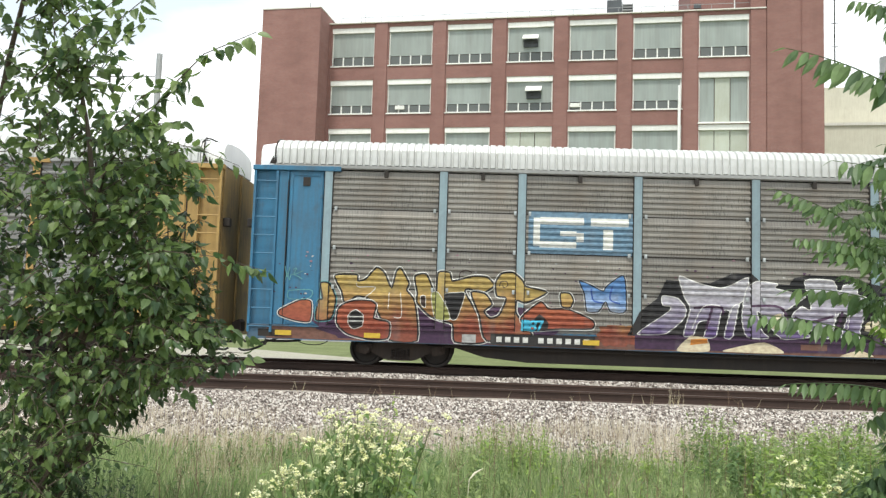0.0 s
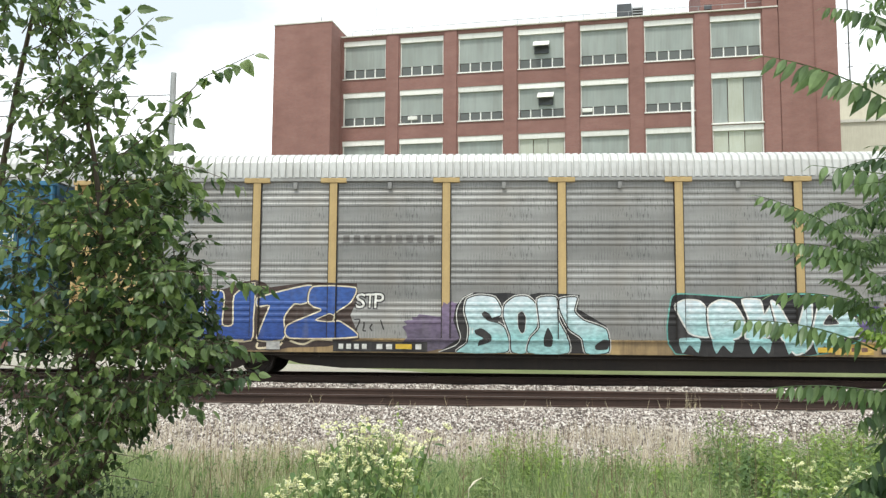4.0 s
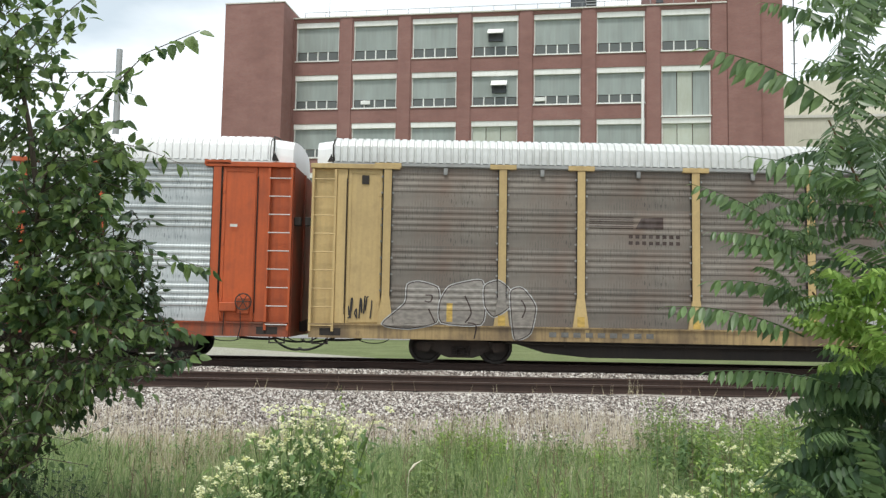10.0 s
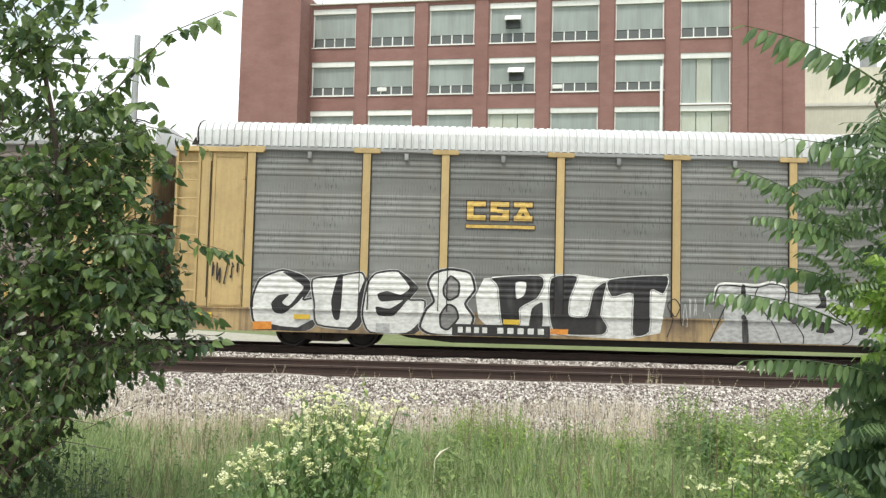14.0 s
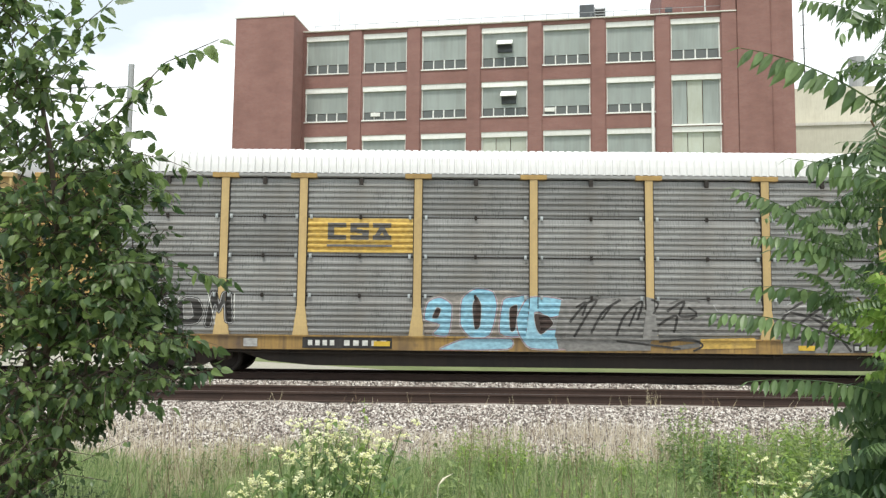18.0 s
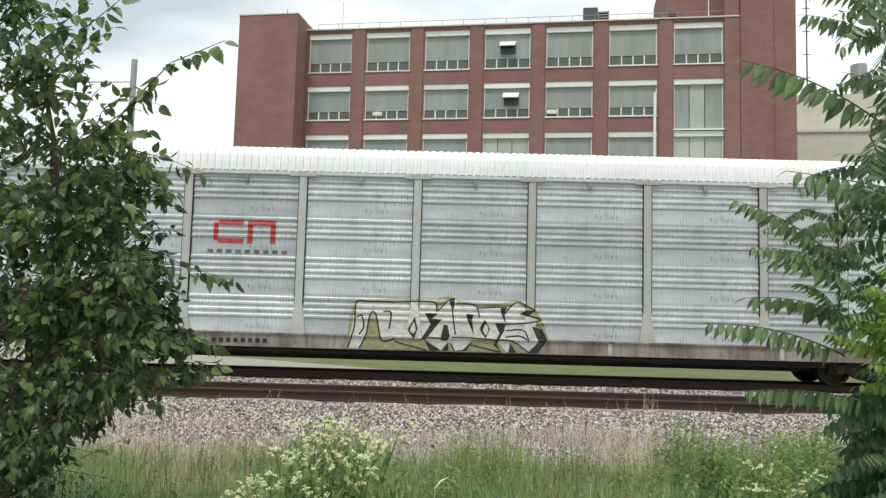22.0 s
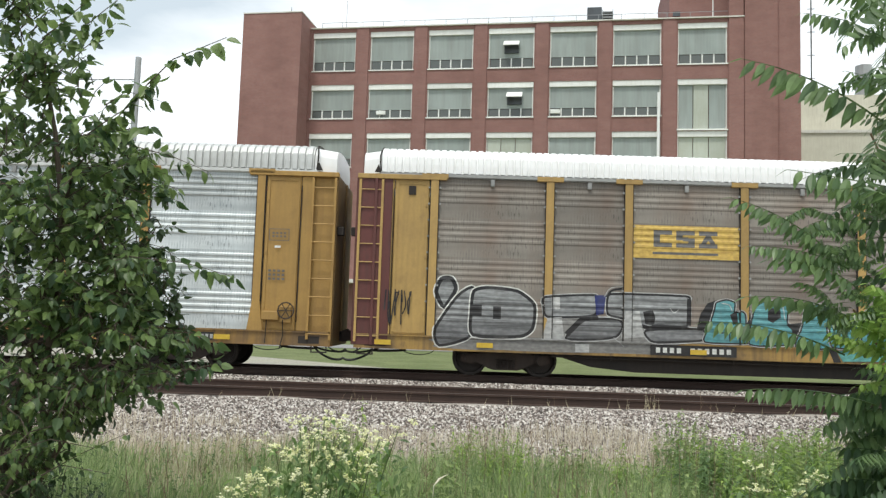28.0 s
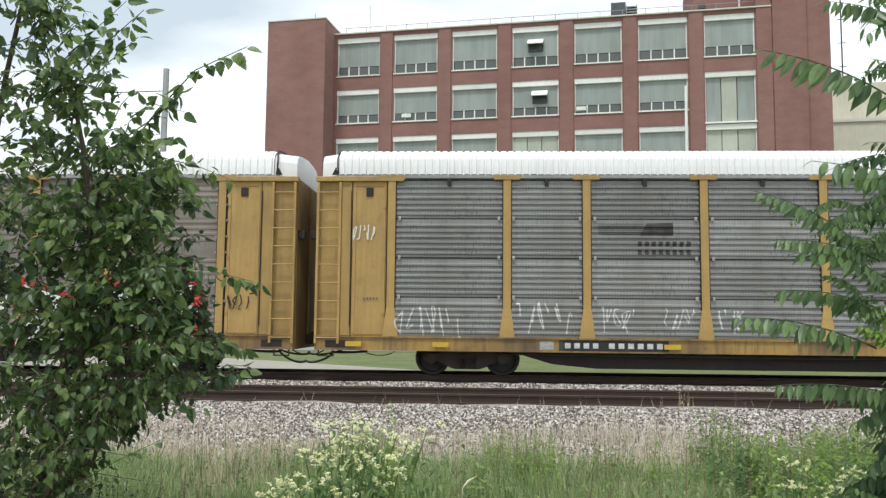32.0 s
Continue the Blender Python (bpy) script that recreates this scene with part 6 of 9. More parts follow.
for pts in (((300, 270), (368, 206), (375, 150), (410, 140), (466, 156), (472, 200), (465, 262), (380, 282)), ((475, 200), (500, 155), (545, 140), (602, 134), (612, 200), (600, 266), (480, 262)), ((610, 150), (650, 133), (686, 160), (692, 206), (640, 242), (612, 210)), ((690, 165), (726, 155), (766, 210), (750, 290), (705, 312), (695, 260))):
    piece(4, S4, pts, "haze", "umber", 0.025, "chalk", 0.025)
for pts in (((430, 180), (450, 182), (445, 200), (428, 198)), ((440, 222), (460, 262)), ((550, 180), (570, 230), (552, 262)), ((560, 262), (585, 270), (580, 310)), ((722, 190), (735, 215), (725, 245))):
    line(4, [(S4[0] + S4[2] * u, S4[1] - S4[2] * v) for u, v in pts], "umber", 0.035)
shape(4, rect(S4[0] + S4[2] * 495, S4[0] + S4[2] * 513, 1.06, 1.52), "mark_yellow", 0.0, "reflector")
scrawl(4, -12.95, -12.3, 1.1, 1.66, "black", 77, 7, 0.03)
bars(4, -8.0, -5.3, 0.68, 0.90, 9, "faded_black")
frame_box(4, 12.25, 12.9, 3.1, 3.6, "faded_black")

for x in POSTS[1:]:
    shape(4, rect(x - 0.09, x + 0.09, 0.99, 1.24), "mark_yellow", 0.004, "reflector")

# black and white letters
G14 = (-12.11427, 2.42493, 0.00684, 0.00017, 0.00016, -0.00682)
block(5, G14, ((840, 170), (870, 108), (1080, 92), (1200, 92), (1310, 108), (1535, 92), (1525, 180), (1500, 305), (1380, 332), (900, 300), (850, 250)), "white")
piece(5, G14, ((35, 250), (32, 180), (60, 110), (140, 78), (215, 100), (245, 135), (215, 185), (252, 182), (262, 240), (240, 290), (60, 275)), "white", "black", 0.05, "chalk", 0.02)
piece(5, G14, ((140, 84), (205, 95), (244, 135), (200, 192), (150, 234), (115, 232), (100, 200), (125, 170), (165, 165), (140, 195), (165, 207), (200, 165), (216, 136)), "black", None, 0.03, None)
piece(5, G14, ((45, 292), (110, 274), (180, 292), (250, 258), (264, 272), (225, 310), (120, 312)), "black", None, 0.03, None)
piece(5, G14, ((250, 112), (340, 100), (430, 88), (447, 150), (432, 230), (410, 287), (270, 275), (257, 200)), "white", "black", 0.045, "chalk", 0.02)
piece(5, G14, ((318, 190), (340, 105), (360, 100), (350, 250), (328, 252)), "black", None, 0.03, None)
piece(5, G14, ((415, 180), (447, 100), (455, 190), (432, 262), (405, 294), (378, 292), (412, 250)), "black", None, 0.03, None)
piece(5, G14, ((450, 130), (480, 90), (560, 82), (627, 140), (600, 185), (657, 190), (645, 260), (590, 312), (460, 302), (432, 240)), "white", "black", 0.045, "chalk", 0.02)
piece(5, G14, ((560, 84), (634, 140), (590, 192), (545, 242), (490, 242), (480, 210), (530, 217), (577, 187), (500, 192), (485, 165), (520, 154), (570, 167), (602, 140)), "black", None, 0.03, None)
piece(5, G14, ((470, 292), (540, 322), (600, 302), (660, 242), (668, 262), (620, 322), (540, 332)), "black", None, 0.03, None)
piece(5, G14, ((668, 130), (690, 90), (750, 75), (820, 90), (837, 150), (802, 200), (832, 250), (800, 312), (680, 322), (640, 282), (662, 220), (690, 190)), "white", "black", 0.06, "chalk", 0.02)
piece(5, G14, ((725, 140), (750, 100), (780, 125), (777, 170), (745, 187), (727, 170)), "smoke", "black", 0.05, None)
piece(5, G14, ((713, 240), (740, 203), (767, 215), (777, 252), (740, 292), (715, 282)), "smoke", "black", 0.05, None)
piece(5, G14, ((900, 105), (1070, 97), (1087, 130), (1062, 180), (1000, 217), (997, 272), (935, 277), (920, 140)), "black", "white", 0.025, "black", 0.01)
piece(5, G14, ((985, 124), (1022, 124), (1016, 167), (988, 182)), "white", None, 0.03, None)
piece(5, G14, ((1042, 217), (1082, 195), (1077, 292), (1030, 292)), "black", "white", 0.018, None)
piece(5, G14, ((1112, 108), (1207, 100), (1180, 180), (1178, 242), (1240, 242), (1265, 150), (1312, 120), (1300, 180), (1290, 242), (1312, 282), (1290, 312), (1130, 307), (1105, 242)), "black", "white", 0.025, "black", 0.01)
piece(5, G14, ((1320, 112), (1528, 98), (1515, 165), (1470, 152), (1462, 300), (1400, 310), (1405, 165), (1330, 175)), "black", "white", 0.025, "black", 0.01)
block(5, G14, ((1108, 290), (1172, 292), (1170, 312), (1108, 308)), "mark_orange")
block(5, G14, ((36, 264), (104, 264), (104, 292), (36, 292)), "mark_orange")
G14B = (-2.17811, 2.58293, 0.00549, 0.00012, 0.00004, -0.00550)
block(5, G14B, ((285, 405), (350, 300), (352, 240), (310, 220), (330, 150), (430, 148), (500, 153), (560, 140), (620, 153), (660, 183), (800, 183), (815, 160), (920, 188), (1000, 180), (1010, 260), (1120, 370), (1110, 428), (870, 420)), "chalk")
lines(5, G14B, "white", 0.05, ((305, 222), (325, 146), (430, 143), (500, 147), (560, 133), (625, 148)), ((802, 190), (815, 155), (920, 182), (1005, 172)))
lines(5, G14B, "black", 0.028, ((305, 225), (330, 152), (430, 153), (500, 157), (560, 143), (615, 153), (625, 190), (600, 230), (520, 230), (490, 190), (505, 157)), ((360, 235), (320, 320), (285, 405)), ((520, 255), (570, 330), (600, 412)), ((620, 240), (660, 310), (697, 370), (697, 420)), ((625, 175), (700, 187), (790, 187), (800, 240), (850, 290), (912, 330), (907, 390), (870, 420)), ((810, 165), (920, 190), (1000, 184), (1010, 250), (1040, 310), (1130, 370)))
for pts in (((428, 150), (444, 150), (450, 245), (425, 243)), ((428, 285), (450, 290), (457, 410), (430, 410)), ((585, 255), (622, 250), (677, 300), (655, 320)), ((710, 255), (832, 345), (822, 360), (755, 355), (765, 320)), ((770, 188), (802, 195), (802, 247), (755, 247), (780, 225)), ((1000, 180), (1017, 240), (1052, 310), (1142, 370), (1080, 367), (1020, 302), (985, 210)), ((915, 262), (1002, 256), (920, 282)), ((943, 365), (955, 333), (987, 333), (975, 365))):
    piece(5, G14B, pts, "black", None, 0.02, None)
lines(5, G14B, "umber", 0.025, ((95, 380), (120, 300), (100, 240), (125, 210), (150, 240), (155, 300), (160, 330)), ((110, 260), (130, 290), (150, 255)))
scrawl(5, -1.45, -0.5, 0.75, 1.5, "chalk", 86, 6, 0.02)
G16 = (5.42800, 2.38438, 0.00534, -0.00001, 0.00005, -0.00531)
piece(5, G16, ((-260, 300), (-230, 190), (-120, 120), (20, 110), (45, 160), (-60, 190), (-130, 260), (-100, 330), (60, 330), (150, 350), (90, 385), (-180, 380)), "black", None, 0.05, "white", 0.04)
piece(5, G16, ((80, 105), (110, 88), (200, 108), (320, 150), (400, 185), (427, 225), (402, 262), (330, 277), (250, 272), (320, 312), (500, 332), (520, 350), (640, 362), (560, 383), (370, 383), (230, 302), (120, 282), (130, 230), (190, 180), (95, 140)), "black", None, 0.05, "white", 0.04)
piece(5, G16, ((190, 248), (235, 185), (300, 200), (312, 220), (270, 247)), "chalk", None, 0.03, None)
piece(5, G16, ((470, 280), (480, 220), (540, 150), (600, 128), (655, 155), (700, 110), (760, 98), (810, 125), (790, 160), (720, 200), (640, 265), (620, 215), (590, 205), (560, 240), (560, 300), (600, 288), (700, 240), (860, 190), (1000, 140), (1047, 150), (1030, 200), (990, 300), (985, 352), (940, 352), (940, 280), (900, 322), (760, 337), (700, 307), (590, 312), (560, 342), (620, 352), (640, 380), (500, 342), (465, 310)), "black", None, 0.05, "white", 0.04)
piece(5, G16, ((580, 318), (690, 308), (785, 275), (740, 322), (620, 348)), "white", None, 0.03, None)
lines(5, G16, "white", 0.035, ((850, 182), (858, 250)), ((885, 178), (890, 248)), ((855, 216), (888, 212)), ((920, 178), (928, 246), (955, 240), (960, 218), (928, 212), (952, 200), (948, 178), (920, 178)))
lines(5, G16, "black", 0.028, ((1058, 200), (1060, 235), (1085, 215), (1078, 245)), ((1075, 275), (1108, 205), (1108, 285)), ((1085, 255), (1110, 252)), ((1125, 320), (1130, 275), (1165, 265), (1188, 300), (1175, 355), (1150, 362)))
scrawl(5, 11.0, 12.0, 0.8, 1.4, "white", 89, 4, 0.025)
for k, a in enumerate((-6.6, -6.02, -5.44)):
    for d_, mat in ((0.03, "umber"), (0.0, "mark_yellow")):
        shape(5, rect(a - d_, a + 0.46 + d_, 3.28 - d_, 3.40 + d_), mat, 0.004, "emblem_block")
        shape(5, rect(a - d_, a + 0.46 + d_, 3.62 - d_, 3.74 + d_), mat, 0.004, "emblem_block")
        emblem_middle(5, a, 3.40, 3.62, k, mat, d_)
shape(5, rect(-6.64, -4.90, 3.06, 3.18), "umber", 0.004, "emblem_bar")
shape(5, rect(-6.62, -4.92, 3.08, 3.16), "mark_yellow", 0.004, "emblem_bar")
scrawl(5, -12.95, -12.2, 1.55, 2.1, "black", 90, 6, 0.035)
plate(5, -6.9, -4.5, 0.42, 0.70, 10)
for k, ch in enumerate("1MZAL"):
    word(5, ch, 13.4, 13.74, 2.45 + 0.42 * k, 2.78 + 0.42 * k, (("faded_black", 0.0),), 92 + k, 3, 0.9)
frame_box(5, 12.3, 12.85, 3.05, 3.4, "faded_black")
bars(5, 12.3, 12.8, 2.05, 2.4, 4, "faded_black", 3)

# seamed grey wagon
G17 = (-17.06828, 5.78909, 0.00825, -0.00002, 0.00002, -0.00826)
for pts in (((648, 554), (698, 474), (716, 476), (738, 554), (716, 554), (707, 532), (680, 532), (668, 554)), ((736, 478), (755, 474), (760, 552), (740, 552)), ((760, 510), (788, 475), (808, 478), (777, 510), (818, 550), (795, 552), (765, 520)), ((820, 500), (850, 474), (890, 478), (907, 515), (887, 550), (840, 552), (815, 527)), ((912, 554), (928, 460), (945, 456), (956, 490), (965, 458), (987, 456), (994, 542), (975, 542), (970, 490), (955, 517), (940, 492), (930, 554))):
    piece(6, G17, pts, "soot", "chalk", 0.018, "black", 0.02)
piece(6, G17, ((846, 490), (868, 488), (876, 530), (850, 536)), "smoke", "chalk", 0.015, None)
lines(6, G17, "white", 0.022, ((770, 475), (785, 550)), ((826, 540), (812, 500), (838, 470)), ((918, 458), (945, 552)), ((998, 458), (1000, 540)))
shape(6, rect(-7.04, -4.42, 3.02, 3.88), "mark_yellow", 0.002, "emblem_panel", "yellow emblem panel with dark block shapes")
G18 = (-4.79956, 3.09383, 0.00843, 0.00012, 0.00007, -0.00840)
block(6, G18, ((75, 250), (80, 150), (130, 125), (330, 120), (385, 135), (385, 250)), "haze")
for pts in (((80, 205), (90, 155), (125, 140), (160, 165), (150, 250), (105, 248), (125, 220)), ((185, 220), (190, 145), (230, 115), (280, 125), (292, 170), (270, 252), (215, 257)), ((300, 247), (310, 150), (345, 140), (385, 140), (372, 250)), ((350, 200), (380, 145), (430, 140), (482, 150), (482, 190), (440, 202), (420, 187), (400, 187), (410, 235), (470, 235), (522, 247), (512, 290), (390, 290), (355, 247)), ((130, 288), (200, 262), (330, 262), (322, 292), (140, 294))):
    piece(6, G18, pts, "pale_blue", "rose", 0.02, "chalk", 0.016)
for pts in (((220, 165), (233, 138), (246, 165), (242, 225), (226, 232)), ((400, 190), (440, 196), (456, 220), (420, 250), (405, 232)), ((102, 200), (115, 170), (128, 175), (120, 200)), ((328, 175), (352, 165), (345, 235), (330, 238))):
    piece(6, G18, pts, "umber", "chalk", 0.014, None)
block(6, G18, ((480, 150), (720, 140), (760, 150), (980, 165), (985, 195), (930, 240), (760, 250), (720, 290), (470, 292), (460, 250)), "smoke")
lines(6, G18, "faded_black", 0.11, ((495, 165), (540, 148), (548, 172), (512, 195), (522, 232), (490, 252), (460, 252)), ((590, 140), (560, 172), (560, 222), (612, 240), (580, 278), (550, 284)), ((652, 150), (602, 190), (612, 236)), ((660, 162), (722, 152), (710, 192), (690, 240), (722, 250)), ((690, 288), (740, 262), (862, 268), (882, 280), (800, 292)))
lines(6, G18, "soot", 0.05, ((500, 180), (560, 230)), ((600, 160), (640, 150)), ((740, 150), (762, 162), (745, 192)), ((530, 280), (580, 290)), ((740, 240), (800, 245)))
lines(6, G18, "faded_black", 0.05, ((780, 172), (830, 150), (882, 156), (850, 182), (800, 176)), ((760, 230), (850, 240), (930, 230), (982, 180)), ((900, 165), (950, 180), (985, 172)), ((820, 200), (900, 215), (950, 190)))
block(6, G18, ((862, 180), (882, 180), (882, 204), (862, 204)), "soot")
block(6, G18, ((880, 265), (1040, 262), (1040, 292), (880, 294)), "mark_yellow")
G19 = (-2.00461, 3.0351, 0.01037, 0.00013, 0.00006, -0.01032)
block(6, G19, ((640, 130), (720, 105), (800, 110), (880, 118), (900, 180), (890, 238), (640, 240)), "smoke")
block(6, G19, ((130, 112), (330, 112), (330, 232), (130, 236)), "smoke")
block(6, G19, ((350, 125), (470, 118), (590, 150), (590, 196), (350, 200)), "smoke")
lines(6, G19, "soot", 0.06, ((140, 165), (175, 125), (205, 112), (180, 150), (150, 200)), ((190, 192), (220, 140), (262, 112)), ((250, 197), (270, 150), (312, 116), (300, 160)), ((370, 140), (412, 116), (400, 150), (442, 150)), ((350, 172), (392, 150), (386, 190)), ((640, 160), (680, 125), (740, 106), (790, 112)), ((660, 190), (720, 142), (772, 120)), ((700, 232), (740, 172), (800, 132), (862, 118)), ((650, 140), (720, 160), (770, 200), (800, 236)), ((740, 236), (790, 190), (852, 160)))
lines(6, G19, "soot", 0.05, ((872, 116), (900, 160), (902, 210), (880, 238)), ((155, 130), (180, 118), (170, 150)), ((215, 160), (240, 125)), ((280, 175), (300, 130)), ((420, 130), (440, 145), (425, 160)), ((350, 212), (420, 206), (452, 220), (430, 234)), ((720, 150), (760, 170), (750, 200)), ((820, 140), (800, 180), (815, 215)), ((655, 210), (700, 200)), ((250, 210), (320, 218), (400, 228)))
lines(6, G19, "chalk", 0.02, ((640, 150), (690, 128), (722, 136)), ((690, 170), (742, 196)), ((762, 140), (740, 166)), ((480, 125), (490, 140)), ((655, 125), (680, 112)))
lines(6, G19, "lilac", 0.03, ((1012, 130), (1042, 120)), ((1020, 150), (1050, 165)), ((965, 125), (980, 140)))
plate(6, -7.1, -4.9, 0.66, 0.92, 10)
bars(6, -12.6, -12.2, 1.85, 1.98, 4, "faded_black")
frame_box(6, -12.7, -12.2, 1.55, 1.75, "faded_black", 0.015)

# white wagon
cloud(7, -12.1, -8.3, 0.55, 2.1, "brown", 121, 0.002, 0.06)
for k in range(7):
    cloud(7, -12.05 + 0.53 * k, -11.4 + 0.53 * k, 1.45, 2.12, "brown", 122 + k, 0.004, 0.06)
    line(7, [(-12.0 + 0.53 * k, 1.6), (-11.95 + 0.53 * k, 1.98), (-11.75 + 0.53 * k, 2.13), (-11.55 + 0.53 * k, 2.08), (-11.46 + 0.53 * k, 1.85), (-11.5 + 0.53 * k, 1.5)], "white", 0.03)
    if k % 2 == 0:
        line(7, [(-11.95 + 0.53 * k, 1.35), (-11.6 + 0.53 * k, 1.5), (-11.2 + 0.53 * k, 1.42), (-11.05 + 0.53 * k, 1.1), (-11.12 + 0.53 * k, 0.6)], "white", 0.03)
line(7, [(-12.1, 1.75), (-12.2, 1.5), (-12.0, 1.3), (-12.15, 1.0), (-12.05, 0.7)], "white", 0.03)
for r in (rect(-6.5, -6.38, 3.22, 3.68), rect(-6.38, -5.75, 3.62, 3.74), rect(-6.38, -5.75, 3.16, 3.28), rect(-5.65, -5.52, 3.16, 3.74), rect(-5.08, -4.95, 3.16, 3.74), rect(-5.52, -5.08, 3.62, 3.74)):
    shape(7, r, "mark_red", 0.004, "emblem_bar")
bars(7, -6.68, -4.6, 2.88, 3.04, 9, "faded_black")
G22 = (-1.65884, 2.35876, 0.00465, 0.00012, 0.00014, -0.00463)
block(7, G22, ((-320, 395), (-300, 200), (-270, 105), (-100, 100), (150, 100), (240, 88), (275, 105), (380, 130), (510, 125), (590, 102), (690, 160), (725, 225), (755, 320), (700, 405), (100, 405)), "olive_drab")
block(7, G22, ((-310, 395), (-285, 220), (-260, 120), (-60, 115), (-60, 312), (-130, 320), (-150, 200), (-190, 190), (-210, 300), (-250, 395)), "white")
lines(7, G22, "black", 0.04, ((-310, 390), (-275, 250), (-262, 120), (-200, 115), (-60, 118)), ((-250, 392), (-215, 300), (-190, 185), (-160, 185), (-130, 318), (-60, 312)), ((-262, 200), (-235, 190), (-225, 250), (-250, 290)), ((-120, 170), (-80, 175), (-90, 260)))
block(7, G22, ((-60, 120), (145, 118), (165, 160), (220, 110), (265, 100), (275, 130), (365, 135), (385, 150), (500, 150), (520, 170), (590, 122), (650, 160), (600, 185), (700, 212), (680, 245), (725, 320), (650, 400), (560, 330), (560, 360), (530, 400), (495, 340), (470, 320), (355, 315), (300, 370), (255, 395), (230, 330), (190, 385), (100, 315), (-60, 310)), "white")
for pts in (
    ((100, 178), (170, 178), (140, 205), (190, 210), (105, 315), (80, 315), (130, 235)), ((8, 265), (48, 195), (62, 260), (42, 318)), ((180, 320), (200, 238), (220, 240), (232, 300), (215, 325)),
    ((228, 110), (262, 98), (255, 150), (245, 160)), ((318, 180), (360, 185), (350, 215), (362, 300), (345, 260), (325, 210)), ((388, 260), (418, 210), (445, 262), (420, 312)),
    ((500, 145), (535, 145), (522, 180), (530, 240), (505, 180)), ((470, 228), (530, 232), (520, 270), (480, 340), (500, 395), (462, 345), (495, 285)), ((600, 185), (640, 160), (685, 165), (650, 190)),
    ((665, 248), (722, 262), (748, 320), (695, 402), (640, 398), (700, 330)), ((550, 330), (580, 400), (560, 405), (540, 400)), ((95, 318), (185, 388), (222, 330), (225, 375), (180, 400), (125, 400)), ((250, 398), (300, 372), (360, 315), (315, 398)),
):
    block(7, G22, pts, "black", "graffiti")
for pts in (((22, 268), (42, 225), (52, 265), (38, 285)), ((408, 265), (422, 235), (437, 262), (422, 292))):
    piece(7, G22, pts, "white", None, 0.02, None)
lines(7, G22, "black", 0.034, ((-60, 118), (145, 118), (165, 165), (225, 110), (262, 98)), ((262, 128), (365, 135), (390, 200)), ((380, 150), (500, 145)), ((520, 185), (590, 120), (685, 165)), ((530, 235), (650, 228), (715, 210), (620, 185)), ((530, 270), (620, 268), (650, 330)), ((525, 305), (600, 298), (640, 320)), ((245, 150), (252, 220), (262, 290)), ((85, 300), (180, 310)), ((240, 305), (350, 308), (470, 318), (560, 325), (650, 395)), ((340, 345), (420, 365), (500, 385)), ((-60, 325), (0, 345), (110, 390)), ((235, 335), (255, 395)))
bars(7, -6.44, -5.0, 0.68, 0.86, 8, "black")
frame_box(7, 12.3, 12.85, 3.4, 3.75, "faded_black", 0.015)
bars(7, 12.4, 12.75, 2.5, 2.75, 4, "faded_black", 3)
bars(7, -12.8, -12.4, 2.45, 2.75, 4, "faded_black", 2)

# silver-screened wagon with red letters
G25 = (-5.97562, 2.83103, 0.00755, 0.00016, 0.00011, -0.00753)
block(8, G25, ((230, 220), (245, 160), (300, 148), (390, 155), (400, 215), (330, 205)), "white")
scrawl(8, -5.45, -4.55, 1.55, 1.85, "plum", 145, 6, 0.03)
block(8, G25, ((1050, 218), (1065, 160), (1130, 158), (1210, 178), (1200, 215), (1120, 220)), "white")
scrawl(8, 0.85, 1.9, 1.5, 1.75, "plum", 146, 6, 0.035)
block(8, G25, ((192, 316), (196, 262), (300, 272), (326, 316)), "chalk")
piece(8, G25, ((305, 262), (380, 255), (450, 225), (600, 215), (1000, 215), (1100, 252), (1200, 272), (1340, 295), (1250, 222), (1300, 215), (1380, 260), (1455, 290), (1450, 343), (330, 318)), "plum", "white", 0.03, None)
for pts in (((395, 165), (450, 165), (540, 155), (610, 135), (642, 122), (602, 205), (590, 217), (420, 217)), ((640, 165), (700, 140), (737, 126), (710, 195), (670, 214), (610, 214)), ((735, 190), (800, 165), (870, 150), (897, 123), (880, 190), (860, 212), (720, 214)), ((890, 165), (927, 126), (960, 150), (1010, 150), (1042, 185), (1030, 217), (870, 214)), ((1208, 205), (1272, 172), (1277, 240), (1250, 242))):
    piece(8, G25, pts, "red", "white", 0.04, "black", 0.022)
for pts in (((480, 256), (570, 250), (620, 195), (650, 128), (660, 140), (600, 230), (575, 272), (500, 268)), ((690, 195), (725, 130), (735, 140), (705, 200)), ((870, 190), (905, 124), (915, 132), (880, 200)), ((645, 240), (670, 226), (702, 265), (692, 276), (742, 319), (650, 321), (690, 281), (660, 262)), ((960, 245), (985, 236), (1002, 275), (1040, 285), (1097, 329), (1000, 329), (1040, 296), (975, 271)), ((568, 320), (610, 300), (647, 319))):
    piece(8, G25, pts, "white", "black", 0.016, None)
piece(8, G25, ((820, 235), (850, 205), (940, 205), (880, 255), (825, 262)), "chalk", "white", 0.03, None)
piece(8, G25, ((840, 236), (860, 218), (910, 216), (875, 244)), "plum", None, 0.02, None)
lines(8, G25, "white", 0.03, ((740, 230), (790, 262), (870, 270), (890, 298)), ((1000, 222), (1080, 262), (1180, 282)), ((1270, 215), (1310, 260), (1345, 295)), ((1440, 340), (1448, 292)))
for u in (752, 1250):
    block(8, G25, ((u, 276), (u + 60, 277), (u + 60, 292), (u, 291)), "mark_orange")
G25B = (-5.54058, 2.96922, 0.01394, 0.00031, 0.00001, -0.01377)
